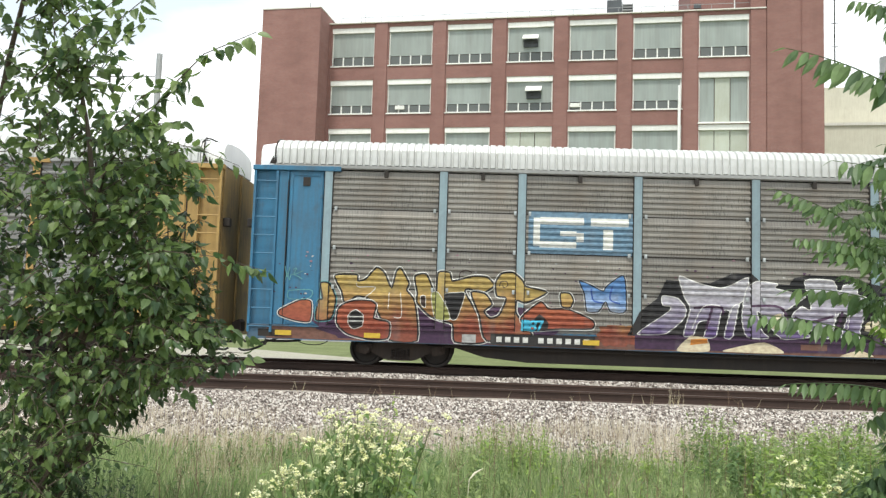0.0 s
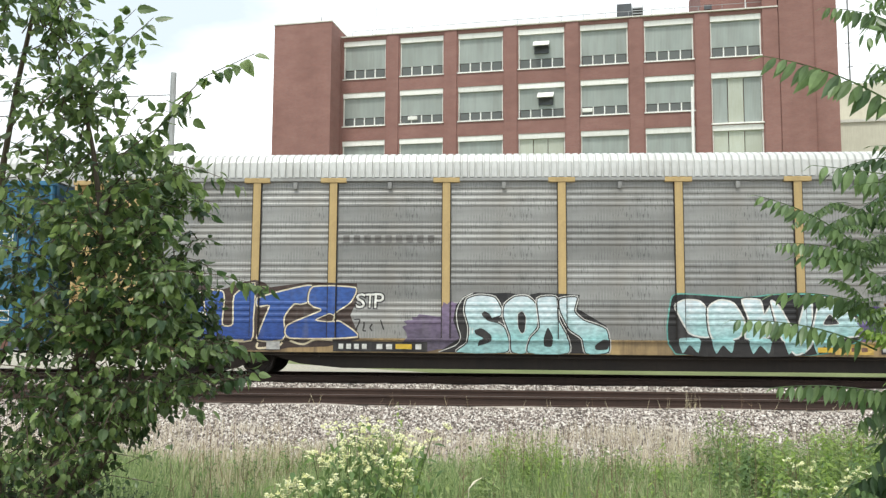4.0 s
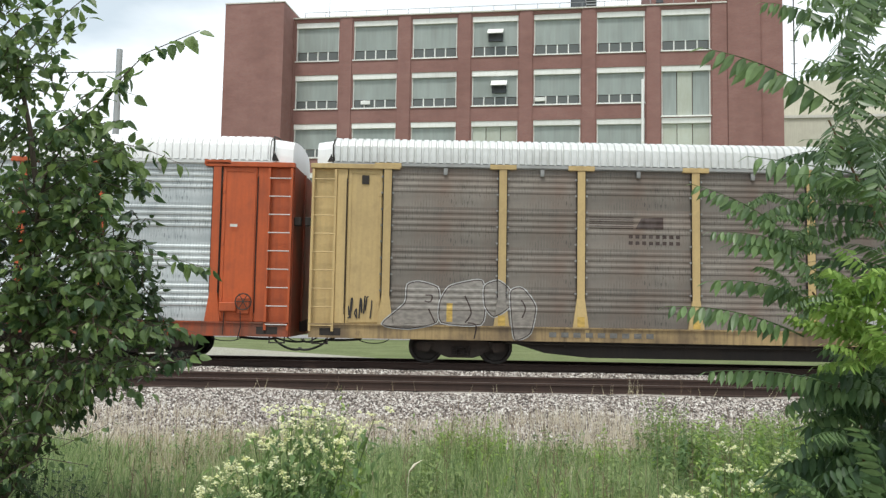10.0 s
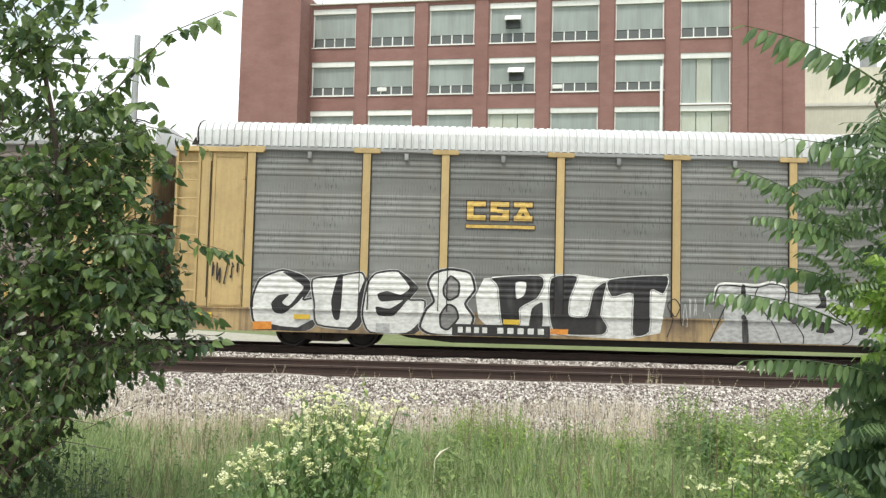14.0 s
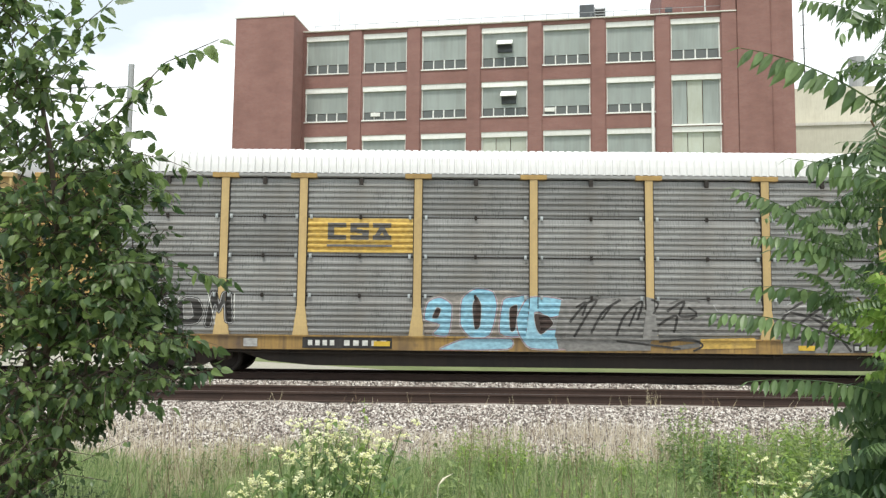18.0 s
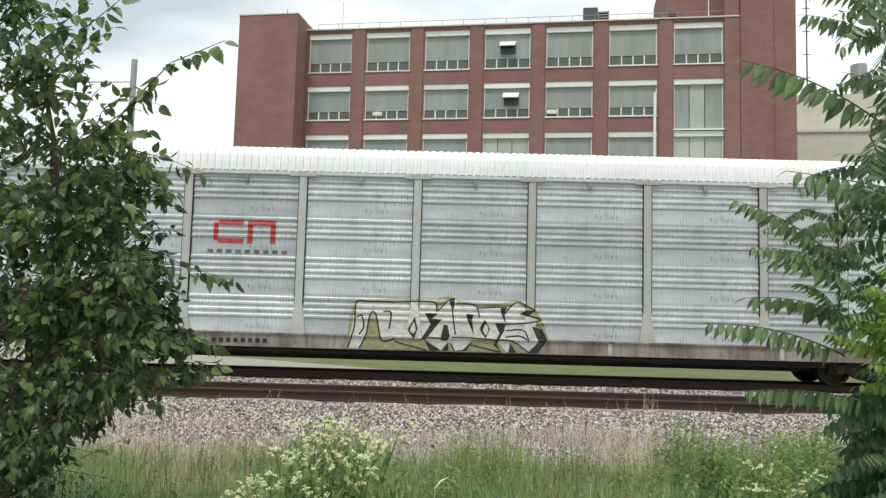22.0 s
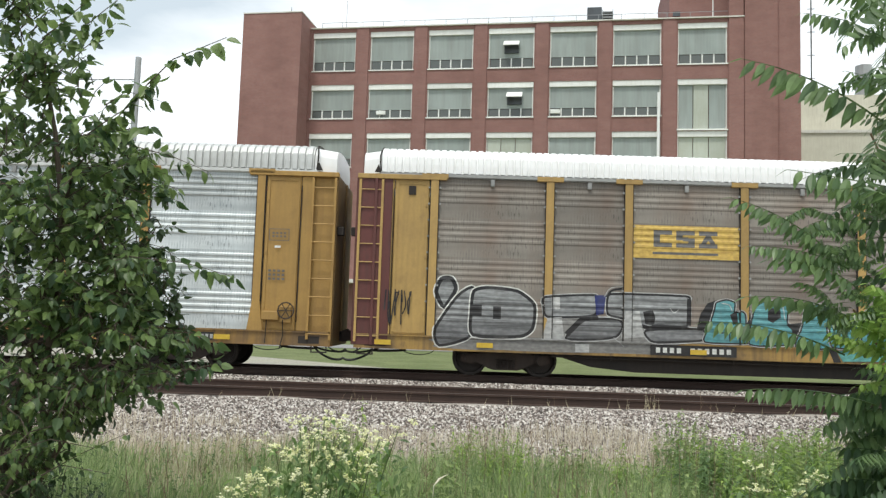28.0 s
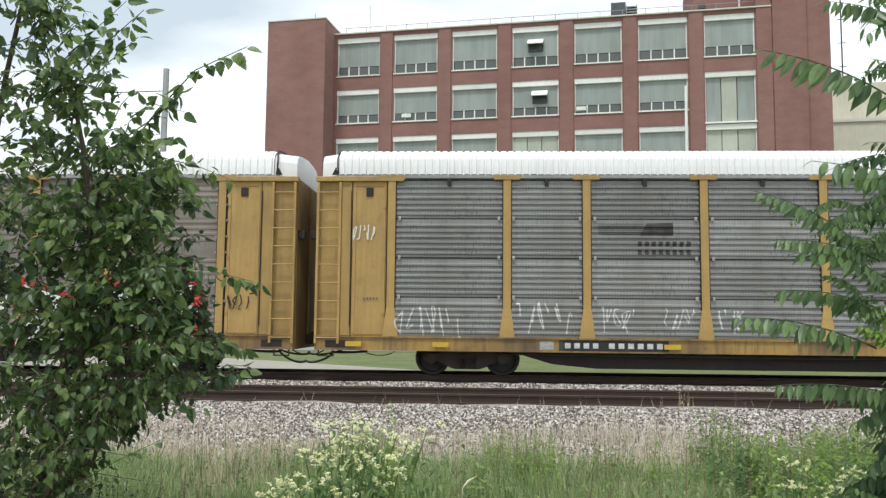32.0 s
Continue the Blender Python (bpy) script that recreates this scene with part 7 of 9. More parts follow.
piece(8, G25B, ((106, 127), (113, 100), (130, 93), (190, 101), (150, 124), (128, 118)), "white", "black", 0.02, "white", 0.025)
lines(8, G25B, "plum", 0.03, ((120, 112), (135, 98), (140, 112)), ((145, 100), (148, 112), (160, 104)))
lines(8, G25B, "white", 0.05, ((215, 128), (265, 127), (305, 118), (330, 84), (346, 86), (326, 128), (280, 148)), ((348, 130), (358, 102), (386, 80), (376, 128)), ((330, 140), (398, 140), (418, 106), (440, 94), (426, 150)), ((440, 94), (492, 86), (470, 120), (505, 135), (545, 150)), ((145, 150), (200, 152), (240, 148)), ((285, 181), (312, 172), (345, 180)), ((398, 140), (440, 165), (455, 178)), ((490, 140), (530, 180), (508, 188), (545, 186)))
lines(8, G25B, "black", 0.018, ((192, 102), (250, 106), (300, 94), (330, 78), (352, 82)), ((352, 96), (388, 74), (394, 90)), ((410, 98), (440, 88), (495, 80), (552, 108)))
plate(8, -7.1, -4.55, 0.66, 0.90, 11)
scrawl(8, -12.8, -12.35, 1.5, 2.0, "violet", 144, 5, 0.025)
bars(8, -12.7, -12.3, 2.9, 3.05, 4, "faded_black", 2)
frame_box(8, 12.25, 12.75, 3.2, 3.5, "faded_black", 0.015)
bars(8, 12.35, 12.6, 3.0, 3.1, 1, "white")
bars(8, 12.25, 12.7, 2.2, 2.5, 4, "faded_black", 3)

# chrome, turquoise, navy and white letters
cloud(9, -11.8, -6.0, 0.66, 1.0, "smoke", 152, 0.0012, 0.2)
S9 = (-16.6, 5.99, 0.0082)
piece(9, S9, ((575, 480), (590, 440), (620, 438), (634, 470), (600, 525)), "chrome", "black", 0.1, "white")
piece(9, S9, ((640, 490), (690, 465), (685, 605), (590, 640), (575, 590)), "chrome", "black", 0.07, "white")
piece(9, S9, ((688, 475), (730, 462), (820, 470), (872, 510), (868, 580), (830, 606), (690, 606), (682, 540)), "chrome", "black", 0.08, "white")
for r in ((680, 714, 514, 548), (748, 772, 518, 556)):
    shape(9, rect(S9[0] + S9[2] * r[0], S9[0] + S9[2] * r[1], S9[1] - S9[2] * r[3], S9[1] - S9[2] * r[2]), "black", 0.02, "graffiti")
G28 = (-9.99338, 2.63601, 0.00709, 0.00021, 0.00008, -0.00707)
block(9, G28, ((105, 240), (120, 160), (240, 155), (380, 160), (660, 200), (665, 245), (500, 252), (300, 245)), "smoke")
for pts in (((112, 92), (280, 84), (292, 100), (288, 150), (240, 160), (120, 160), (108, 130)), ((185, 235), (250, 172), (365, 168), (382, 195), (360, 228), (300, 238)), ((330, 90), (360, 80), (600, 88), (612, 110), (605, 190), (500, 188), (470, 195), (380, 165), (330, 150)), ((460, 208), (560, 200), (660, 205), (665, 240), (500, 248), (470, 235))):
    piece(9, G28, pts, "chrome", "black", 0.055, "chalk", 0.022)
for pts in (((120, 165), (170, 160), (180, 238), (100, 238)), ((390, 140), (440, 140), (455, 230), (375, 235)), ((134, 92), (164, 92), (164, 134), (134, 134))):
    block(9, G28, pts, "chalk", "graffiti")
for pts in (((452, 142), (485, 136), (495, 160), (490, 190), (460, 185)), ((180, 215), (235, 160), (290, 150), (300, 165), (250, 172), (195, 228)), ((445, 195), (500, 190), (600, 193), (640, 205), (470, 207)), ((605, 95), (620, 100), (618, 190), (602, 190))):
    block(9, G28, pts, "black", "graffiti")
block(9, G28, ((284, 85), (324, 85), (315, 150), (290, 155)), "navy", "graffiti")
lines(9, G28, "black", 0.05, ((325, 92), (345, 68), (380, 62)))
lines(9, G28, "chalk", 0.02, ((318, 90), (340, 60), (385, 54)), ((545, 130), (560, 145), (575, 135)), ((100, 240), (180, 238)), ((350, 232), (385, 262)))
block(9, G28, ((636, 205), (650, 150), (675, 112), (705, 102), (692, 140), (675, 200)), "black", "graffiti")
for pts in (((665, 246), (680, 195), (700, 130), (706, 110), (740, 100), (770, 110), (768, 145), (790, 140), (803, 155), (805, 220), (815, 250)), ((820, 255), (830, 160), (842, 125), (870, 106), (930, 106), (955, 120), (950, 180), (985, 200), (970, 252)), ((978, 262), (1000, 195), (1015, 125), (1075, 118), (1090, 160), (1085, 210), (1100, 266)), ((1102, 262), (1096, 190), (1115, 155), (1185, 155), (1200, 180), (1200, 262)), ((1206, 265), (1215, 140), (1270, 125), (1370, 120), (1390, 180), (1400, 262))):
    piece(9, G28, pts, "turquoise", "black", 0.038, "chalk", 0.018)
for pts in (((752, 152), (776, 138), (780, 182), (764, 186)), ((885, 130), (925, 128), (928, 160), (900, 180), (882, 170)), ((945, 185), (1000, 178), (985, 215), (970, 250), (965, 205)), ((805, 185), (822, 150), (826, 200), (818, 215)), ((1085, 265), (1110, 268), (1130, 316), (1105, 316)), ((1240, 165), (1300, 160), (1290, 190)), ((1100, 180), (1118, 150), (1126, 160), (1110, 215))):
    block(9, G28, pts, "black", "graffiti")
block(9, G28, ((1115, 275), (1395, 280), (1400, 312), (1135, 312)), "teal")
lines(9, G28, "black", 0.025, ((720, 215), (780, 212)), ((750, 218), (752, 245)), ((880, 225), (882, 252)), ((1040, 125), (1060, 140), (1075, 170)), ((1100, 266), (1200, 270)))
lines(9, G28, "chalk", 0.02, ((725, 112), (750, 118), (760, 140)), ((935, 118), (942, 170)), ((1020, 128), (1065, 124)))
scrawl(9, 0.25, 1.4, 1.1, 2.1, "chalk", 154, 8, 0.022)
G30 = (0.72825, 3.00167, 0.00712, 0.00005, 0.00007, -0.00708)
block(9, G30, ((98, 150), (110, 115), (160, 98), (250, 110), (330, 98), (420, 112), (640, 125), (740, 92), (800, 125), (812, 200), (806, 284), (100, 282)), "chalk")
piece(9, G30, ((110, 150), (150, 115), (210, 115), (255, 150), (266, 200), (242, 255), (260, 287), (190, 287), (120, 287), (105, 240)), "white", "black", 0.06, "white", 0.03)
lines(9, G30, "black", 0.05, ((125, 190), (160, 155), (210, 160), (226, 200), (212, 245)), ((140, 185), (165, 175), (185, 190), (190, 230)))
piece(9, G30, ((115, 237), (150, 225), (162, 285), (125, 287)), "black", None, 0.03, None)
piece(9, G30, ((203, 190), (226, 230), (207, 257), (188, 235)), "black", None, 0.03, None)
piece(9, G30, ((410, 190), (430, 150), (475, 145), (494, 180), (502, 240), (537, 265), (527, 297), (450, 300), (415, 262)), "white", "black", 0.06, "white", 0.03)
piece(9, G30, ((265, 160), (300, 120), (370, 115), (410, 150), (407, 280), (347, 287), (335, 266), (320, 287), (262, 277), (287, 220)), "royal", "navy_bright", 0.04, None)
piece(9, G30, ((490, 150), (510, 122), (565, 124), (577, 140), (592, 122), (622, 118), (647, 160), (642, 270), (610, 287), (530, 284), (502, 235)), "royal", "navy_bright", 0.04, None)
lines(9, G30, "white", 0.03, ((332, 168), (348, 158)), ((560, 215), (568, 235)), ((340, 240), (345, 250)))
piece(9, G30, ((650, 200), (690, 180), (680, 140), (720, 115), (780, 130), (802, 170), (802, 282), (750, 287), (735, 257), (715, 282), (645, 277)), "white", "black", 0.055, "white", 0.03)
piece(9, G30, ((658, 190), (664, 140), (710, 110), (742, 114), (692, 150), (702, 215)), "black", None, 0.03, None)
piece(9, G30, ((713, 178), (735, 153), (760, 182)), "black", None, 0.03, None)
piece(9, G30, ((720, 233), (747, 233), (737, 257)), "black", None, 0.03, None)
block(9, G30, ((845, 336), (852, 250), (832, 190), (858, 92), (1035, 152), (1170, 92), (1315, 156), (1505, 92), (1535, 180), (1522, 260), (1550, 338)), "red", "paint_block", "red border of a white sprayed piece")
block(9, G30, ((850, 336), (880, 240), (870, 118), (1035, 172), (1175, 122), (1315, 177), (1490, 117), (1457, 190), (1517, 205), (1492, 240), (1492, 338)), "white", "paint_block", "white sprayed block")
lines(9, G30, "black", 0.022, ((1033, 170), (1033, 334)), ((1172, 95), (1172, 290)), ((1315, 175), (1315, 334)), ((870, 118), (1035, 172)), ((1035, 172), (1175, 122)), ((1175, 122), (1315, 177)), ((1315, 177), (1490, 117)))
lines(9, G30, "black", 0.05, ((938, 285), (938, 192), (1028, 192)), ((1060, 196), (1150, 196), (1158, 215), (1070, 268), (1160, 285)), ((1195, 190), (1280, 196), (1270, 230), (1200, 238), (1262, 286)), ((1420, 200), (1340, 192), (1345, 235), (1480, 238), (1440, 282), (1350, 284)))
for pts in (((938, 286), (1000, 243), (995, 276)), ((1066, 200), (1100, 200), (1075, 228)), ((1218, 204), (1267, 204), (1262, 223), (1224, 223)), ((1350, 204), (1397, 204), (1390, 223), (1355, 226)), ((1195, 236), (1312, 240), (1300, 266), (1250, 260)), ((1340, 246), (1420, 240), (1390, 262)), ((1480, 205), (1500, 195), (1512, 210), (1490, 222)), ((872, 125), (884, 160), (880, 200), (870, 160))):
    piece(9, G30, pts, "black", None, 0.02, None)
for pts in (((845, 190), (858, 180), (862, 150), (870, 180), (895, 188), (870, 198), (860, 225), (856, 198)), ((835, 225), (848, 220), (852, 205), (858, 220), (868, 226), (856, 232), (852, 248), (846, 232))):
    piece(9, G30, pts, "white", None, 0.02, None)
shape(9, rect(-7.04, -4.42, 3.06, 3.88), "mark_yellow", 0.002, "emblem_panel", "yellow emblem panel with dark block shapes")
for i in (6, 9):
    for k, a in enumerate((-6.54, -5.98, -5.42)):
        shape(i, rect(a, a + 0.46, 3.34, 3.45), "faded_black", 0.006, "emblem_block")
        shape(i, rect(a, a + 0.46, 3.65, 3.76), "faded_black", 0.006, "emblem_block")
        emblem_middle(i, a, 3.45, 3.65, k, "faded_black", 0.0)
    shape(i, rect(-6.56, -4.94, 3.16, 3.22), "faded_black", 0.006, "emblem_bar")
plate(9, -6.6, -4.5, 0.68, 0.93, 11)
scrawl(9, -13.2, -12.5, 1.2, 2.1, "black", 162, 7, 0.03)
scrawl(9, 12.2, 12.9, 1.6, 2.0, "black", 163, 5, 0.03)
bars(9, 1.9 + 2.9, 2.5 + 3.2, 0.68, 0.90, 3, "mark_red")

# seamed wagon with chalk tags
for a, b, c, d_, n in ((-11.95, -10.1, 0.98, 1.7, 7), (-8.95, -7.45, 1.05, 1.85, 6), (-6.95, -5.9, 1.1, 1.72, 5), (-5.3, -4.5, 1.2, 1.74, 5), (-4.0, -3.4, 1.1, 1.7, 4)):
    scrawl(10, a, b, c, d_, "white", int(a * 10) + 300, n, 0.03)
for k in range(6):
    shape(10, rect(-6.88, -5.75, 3.52 + 0.05 * k, 3.54 + 0.05 * k), "soot", 0.004, "emblem_bar")
shape(10, [(-5.85, 3.5), (-5.05, 3.5), (-5.05, 3.82), (-5.7, 3.8)], "soot", 0.004, "emblem_block")
bars(10, -5.95, -4.6, 2.98, 3.40, 8, "soot", 2)
plate(10, -7.85, -5.2, 0.66, 0.92, 11)
scrawl(10, -13.0, -12.4, 3.35, 3.75, "white", 171, 5, 0.03)
bars(10, -12.7, -12.3, 1.85, 1.95, 5, "faded_black")

# plates and boxes along the sills
for i in range(11):
    low = SILL_FOOT[i] + 0.05
    for x, n in (((9.55, 0), (10.55, 3)) if i in (4, 7) else ((9.55, 0), (10.55, 3), (-8.55, 0), (6.35, 2))):
        x += 0.23 * ((i * 7) % 5 - 2) * (1 if i % 2 else -1) * 0.5
        shape(i, rect(x, x + 0.34, low, low + 0.2), "chalk" if n == 0 else "black", 0.017, "sill_plate")
        if n:
            bars(i, x, x + 0.34, low + 0.01, low + 0.19, n, "chalk", 1, 0.020)
shape(4, rect(10.31, 10.43, 1.02, 1.47), "mark_yellow", 0.004, "reflector")


# ---- the factory ----
FT = 8.8
FACE = pose(-2.80, 68.755, 0, 0, 0, -FT)
BAY, WIN, LEFT = 5.30, 3.96, -10.55
ROWS_Z = ((23.5, 27.0), (19.15, 22.2), (14.8, 17.8), (10.45, 13.45), (6.1, 9.1))
PARAPET = 27.45


def factory():
    f = thing("factory_building", FACE, "long red brick factory with five storeys of wide windows", "factory building", kind="structure")
    right = LEFT + 6 * BAY + WIN
    # piers between the windows, proud of the wall
    for k in range(8):
        x0 = LEFT + k * BAY - (BAY - WIN)
        x1 = LEFT + k * BAY
        part("pier", boxes((x0 + 0.12, x1 - 0.12, -0.12, 0.4, -0.2, PARAPET - 0.1)), "brick", f)
        part("pier_face", boxes((x0, x0 + 0.12, 0.0, 0.4, -0.2, PARAPET - 0.1), (x1 - 0.12, x1, 0.0, 0.4, -0.2, PARAPET - 0.1)), "brick", f)
    edges = [PARAPET - 0.1] + [z for lo, hi in ROWS_Z for z in (hi, lo)] + [-0.2]
    for k in range(7):
        x0 = LEFT + k * BAY
        for hi, lo in zip(edges[::2], edges[1::2]):
            hi = 17.8 + 0.05 if k == 6 and lo == 17.8 else hi
            part("spandrel", boxes((x0, x0 + WIN, 0.0, 0.4, lo, hi)), "brick", f)
    part("coping", boxes((LEFT - 1.35, right + 1.3, -0.2, 0.5, PARAPET - 0.1, PARAPET)), "conc", f)
    part("wall", boxes((LEFT - 1.3, right + 1.3, 0.75, 30.0, -0.2, PARAPET - 0.3)), "brick", f)
    # stair tower, right tower and penthouse
    part("stair_tower", boxes((-16.2, -10.82, -2.55, 5, -0.2, 28.0)), "brick", f)
    part("tower_coping", boxes((-16.25, -10.77, -2.6, 5.05, 28.0, 28.1)), "conc", f)
    part("end_tower", boxes((right + 1.36, 30.9, -0.05, 14, -0.2, 36.5)), "brick", f)
    part("tower_pier", boxes((right + 0.1, right + 1.25, -0.14, 0.4, -0.2, 36.5)), "brick", f)
    part("downpipe", boxes((29.2, 29.25, -0.13, -0.05, 2, 36)), "brick", f)
    part("penthouse", boxes((20.7, right + 1.3, 1.6, 12, PARAPET - 0.3, 33.0)), "brick", f)
    part("rain_pipe", boxes((24.25, 24.33, 1.5, 1.6, PARAPET, 33.0)), "flue", f)
    part("lamp_box", boxes((28.4, 28.9, -0.35, -0.05, 29.3, 29.9)), "flue", f)
    part("vent_grille", boxes((21.0, 21.6, 1.5, 1.62, 28.2, 28.6)), "hvac", f)
    # windows
    for k in range(7):
        for r, (lo, hi) in enumerate(ROWS_Z):
            x0 = LEFT + k * BAY
            lo = 17.95 if k == 6 and r == 1 else lo
            w = part("window_frame", boxes((x0, x0 + 0.1, 0.18, 0.34, lo, hi), (x0 + WIN - 0.1, x0 + WIN, 0.18, 0.34, lo, hi), (x0 + 0.1, x0 + WIN - 0.1, 0.18, 0.34, lo, lo + 0.09)), "trim", f)
            part("window_header", boxes((x0, x0 + WIN, 0.05, 0.3, hi - 0.46, hi)), "trim", w, "broad white header")
            part("window_sill", boxes((x0 - 0.06, x0 + WIN + 0.06, -0.08, 0.3, lo - 0.1, lo)), "trim", w)
            special = k == 6 and r in (1, 2)
            if special or (k == 3 and r == 2):
                for j, fr in enumerate(((0.0, 0.31), (0.31, 0.64), (0.64, 1.0))):
                    part("blanking_board", boxes((x0 + 0.1 + fr[0] * (WIN - 0.2) + 0.03, x0 + 0.1 + fr[1] * (WIN - 0.2) - 0.03, 0.24, 0.3, lo + 0.1, hi - 0.46)), "board" if j == 1 or r == 2 else "frosted", w)
                continue
            strip_h = 0.78 if r == 0 else 0.68
            part("translucent_panel", boxes((x0 + 0.1, x0 + WIN - 0.1, 0.24, 0.3, lo + 0.09 + strip_h, hi - 0.46)), "frosted", w, "greenish translucent panel")
            for j in range(4):
                a = x0 + 0.1 + j * (WIN - 0.2) / 4
                b = a + (WIN - 0.2) / 4
                part("pane", boxes((a + 0.06, b - 0.06, 0.27, 0.3, lo + 0.12, lo + 0.05 + strip_h)), "pane", w)
                if j:
                    part("mullion", boxes((a - 0.05, a + 0.05, 0.2, 0.32, lo + 0.09, lo + 0.09 + strip_h)), "trim", w)
    # roof rail
    bm = bmesh.new()
    for i in range(20):
        box(bm, -10 + i * 1.9, -9.96 + i * 1.9, 0.6, 0.64, PARAPET, PARAPET + 0.75)
    box(bm, -10, 26.2, 0.6, 0.63, PARAPET + 0.7, PARAPET + 0.74)
    part("roof_rail", bm, "galv", f)
    # stack of pale pipe on a pier
    bm = bmesh.new()
    tube(bm, [(19.7, -0.35, 21.0), (19.66, -0.35, 8), (19.64, -0.35, 0)], 0.12, 8)
    part("flue_pipe", bm, "flue", f, "white upright flue pipe")
    # canopy low down
    part("canopy", boxes((-10.5, 26, -2.2, 0.0, 4.5, 4.8)), "conc", f)
    return f


factory()


def on_face(x, y, z, rz=0.0):
    return FACE @ pose(x, y, z, 0, 0, rz)


for sx, z, tilt in ((11.7 - 4.35, 25.75, 0), (12.05 - 4.35, 21.2, 0)):
    un = thing("open_awning_window", on_face(sx, 0.0, z), "pale awning sash swung open above a dark gap", "window", "open sashes")
    bm = bmesh.new()
    prism(bm, [(-0.68, -0.02), (0.68, -0.02), (0.68, 0.04), (-0.68, 0.04)], -0.75, 0.2)
    o = part("sash", bm, "trim", un)
    o.matrix_basis = pose(0, 0, 0, 38, 0, 0)
    part("opening", boxes((-0.62, 0.62, 0.1, 0.2, -0.95, -0.1)), "hvac", un)
    part("stay", boxes((-0.66, -0.62, -0.5, 0.2, -0.5, -0.46), (0.62, 0.66, -0.5, 0.2, -0.5, -0.46)), "galv", un)
for sx, z in ((-10.55 + 5.3 + 1.2, 19.6), (11.2, 19.55)):
    un = thing("small_open_sash", on_face(sx, 0.1, z), "small white sash tilted open in the window strip", "window", "open sashes")
    part("sash", boxes((-0.42, 0.42, -0.16, -0.02, -0.14, 0.2), bevel=0.02), "trim", un)

un = thing("roof_unit", on_face(14.75, 1.3, 27.15), "dark grey rooftop cooling unit with louvred side", "roof unit")
part("housing", boxes((-1.0, 0.25, 0, 1.6, 0, 2.0), bevel=0.03), "hvac", un)
for k in range(6):
    part("louvre", boxes((0.3, 1.2, 0.0, 1.4, 0.3 + k * 0.24, 0.4 + k * 0.24)), "galv", un)
part("leg", boxes((0.28, 0.34, 0, 1.4, 0, 1.75), (1.16, 1.22, 0, 1.4, 0, 1.75)), "galv", un)

for sx, y, z0, z1, r in ((-8.3, 2.5, 27.2, 31.0, 0.035), (-12.0, -2.0, 28.0, 28.7, 0.05)):
    mast = thing("roof_mast", on_face(sx, y, z0), "thin grey mast standing on the roof", "mast", "masts")
    bm = bmesh.new()
    tube(bm, [(0, 0, 0), (0, 0, z1 - z0)], r, 6, 0.6)
    part("rod", bm, "galv", mast)
    part("foot", boxes((-0.12, 0.12, -0.12, 0.12, 0, 0.12)), "galv", mast)

# cream building beyond the towers
cb = thing("cream_building", on_face(40, 18, 0), "cream rendered industrial building with small windows", "industrial building", kind="structure")
part("wall", boxes((-10, 22, 0, 20, -0.2, 22.0)), "stucco", cb)
part("upper_block", boxes((-10, 22, 3, 18, 22.0, 26.6)), "stucco", cb)
part("ledge", boxes((-10.1, 22.1, -0.15, 0.1, 21.8, 22.1)), "conc", cb)
for x in (-7.0, -2.5, 2.0, 6.5, 11.0):
    for z in (5, 10, 16):
        wd = part("window", boxes((x, x + 1.8, -0.06, 0.0, z, z + 2.8)), "trim", cb)
        part("pane", boxes((x + 0.1, x + 1.7, -0.08, -0.06, z + 0.1, z + 2.7)), "frosted", wd)
bm = bmesh.new()
tube(bm, [(3.6, 6, 26.4), (3.6, 6, 30.6)], 0.85, 14)
part("chimney", bm, "galv", cb, "grey steel stack")
bm = bmesh.new()
tube(bm, [(-2.0, 5, 26.4), (-2.0, 5, 45.0)], 0.07, 6)
for k in range(6):
    box(bm, -2.4, -1.6, 4.97, 5.03, 29 + 2.6 * k, 29.06 + 2.6 * k)
part("antenna", bm, "wire", cb, "thin dark antenna mast")

# steel pole behind the shrub
pl = thing("utility_pole", pose(-19.75, 48.0, -0.1), "plain grey utility pole", "utility pole")
bm = bmesh.new()
tube(bm, [(0, 0, 0), (0, 0, 8), (0, 0, 17.2)], 0.24, 10, 0.75)
part("shaft", bm, "galv", pl)
bm = bmesh.new()
tube(bm, [(-60, 6, 16.6), (-30, 3, 15.9), (0, 0, 15.8)], 0.03, 5)
part("cable", bm, "wire", pl)


# ---- plants ----
def leaf_shape(length, width, cup, curl, toothed=False):
    """A pointed oval leaf folded along its rib: points and faces, base at the origin, along x."""
    prof = ((0.0, 0.0), (0.09, 0.58), (0.26, 0.96), (0.44, 1.0), (0.66, 0.72), (0.85, 0.3), (1.0, 0.0))
    if toothed:
        prof = ((0.0, 0.0), (0.08, 0.55), (0.24, 0.98), (0.29, 0.85), (0.44, 1.0), (0.5, 0.8), (0.64, 0.76), (0.7, 0.55), (0.84, 0.36), (1.0, 0.0))
    pts, faces = [], []
    for f, w in prof:
        z = -curl * f * f * length
        pts.append((f * length, 0.0, z))
        pts.append((f * length, w * width / 2, z + cup * w * width / 2))
        pts.append((f * length, -w * width / 2, z + cup * w * width / 2))
    for i in range(len(prof) - 1):
        a, b = 3 * i, 3 * i + 3
        faces += [(a, b, b + 1, a + 1), (a + 2, b + 2, b, a)]
    return np.array(pts), faces


def turn(rx, ry, rz):
    return np.array(Euler((rx, ry, rz)).to_matrix())


def add_leaf(verts, faces, shape, at, m, size):
    pts, fs = shape
    n = len(verts)
    verts.extend(map(tuple, (pts * size) @ m.T + np.array(at)))
    faces.extend(tuple(n + i for i in f) for f in fs)


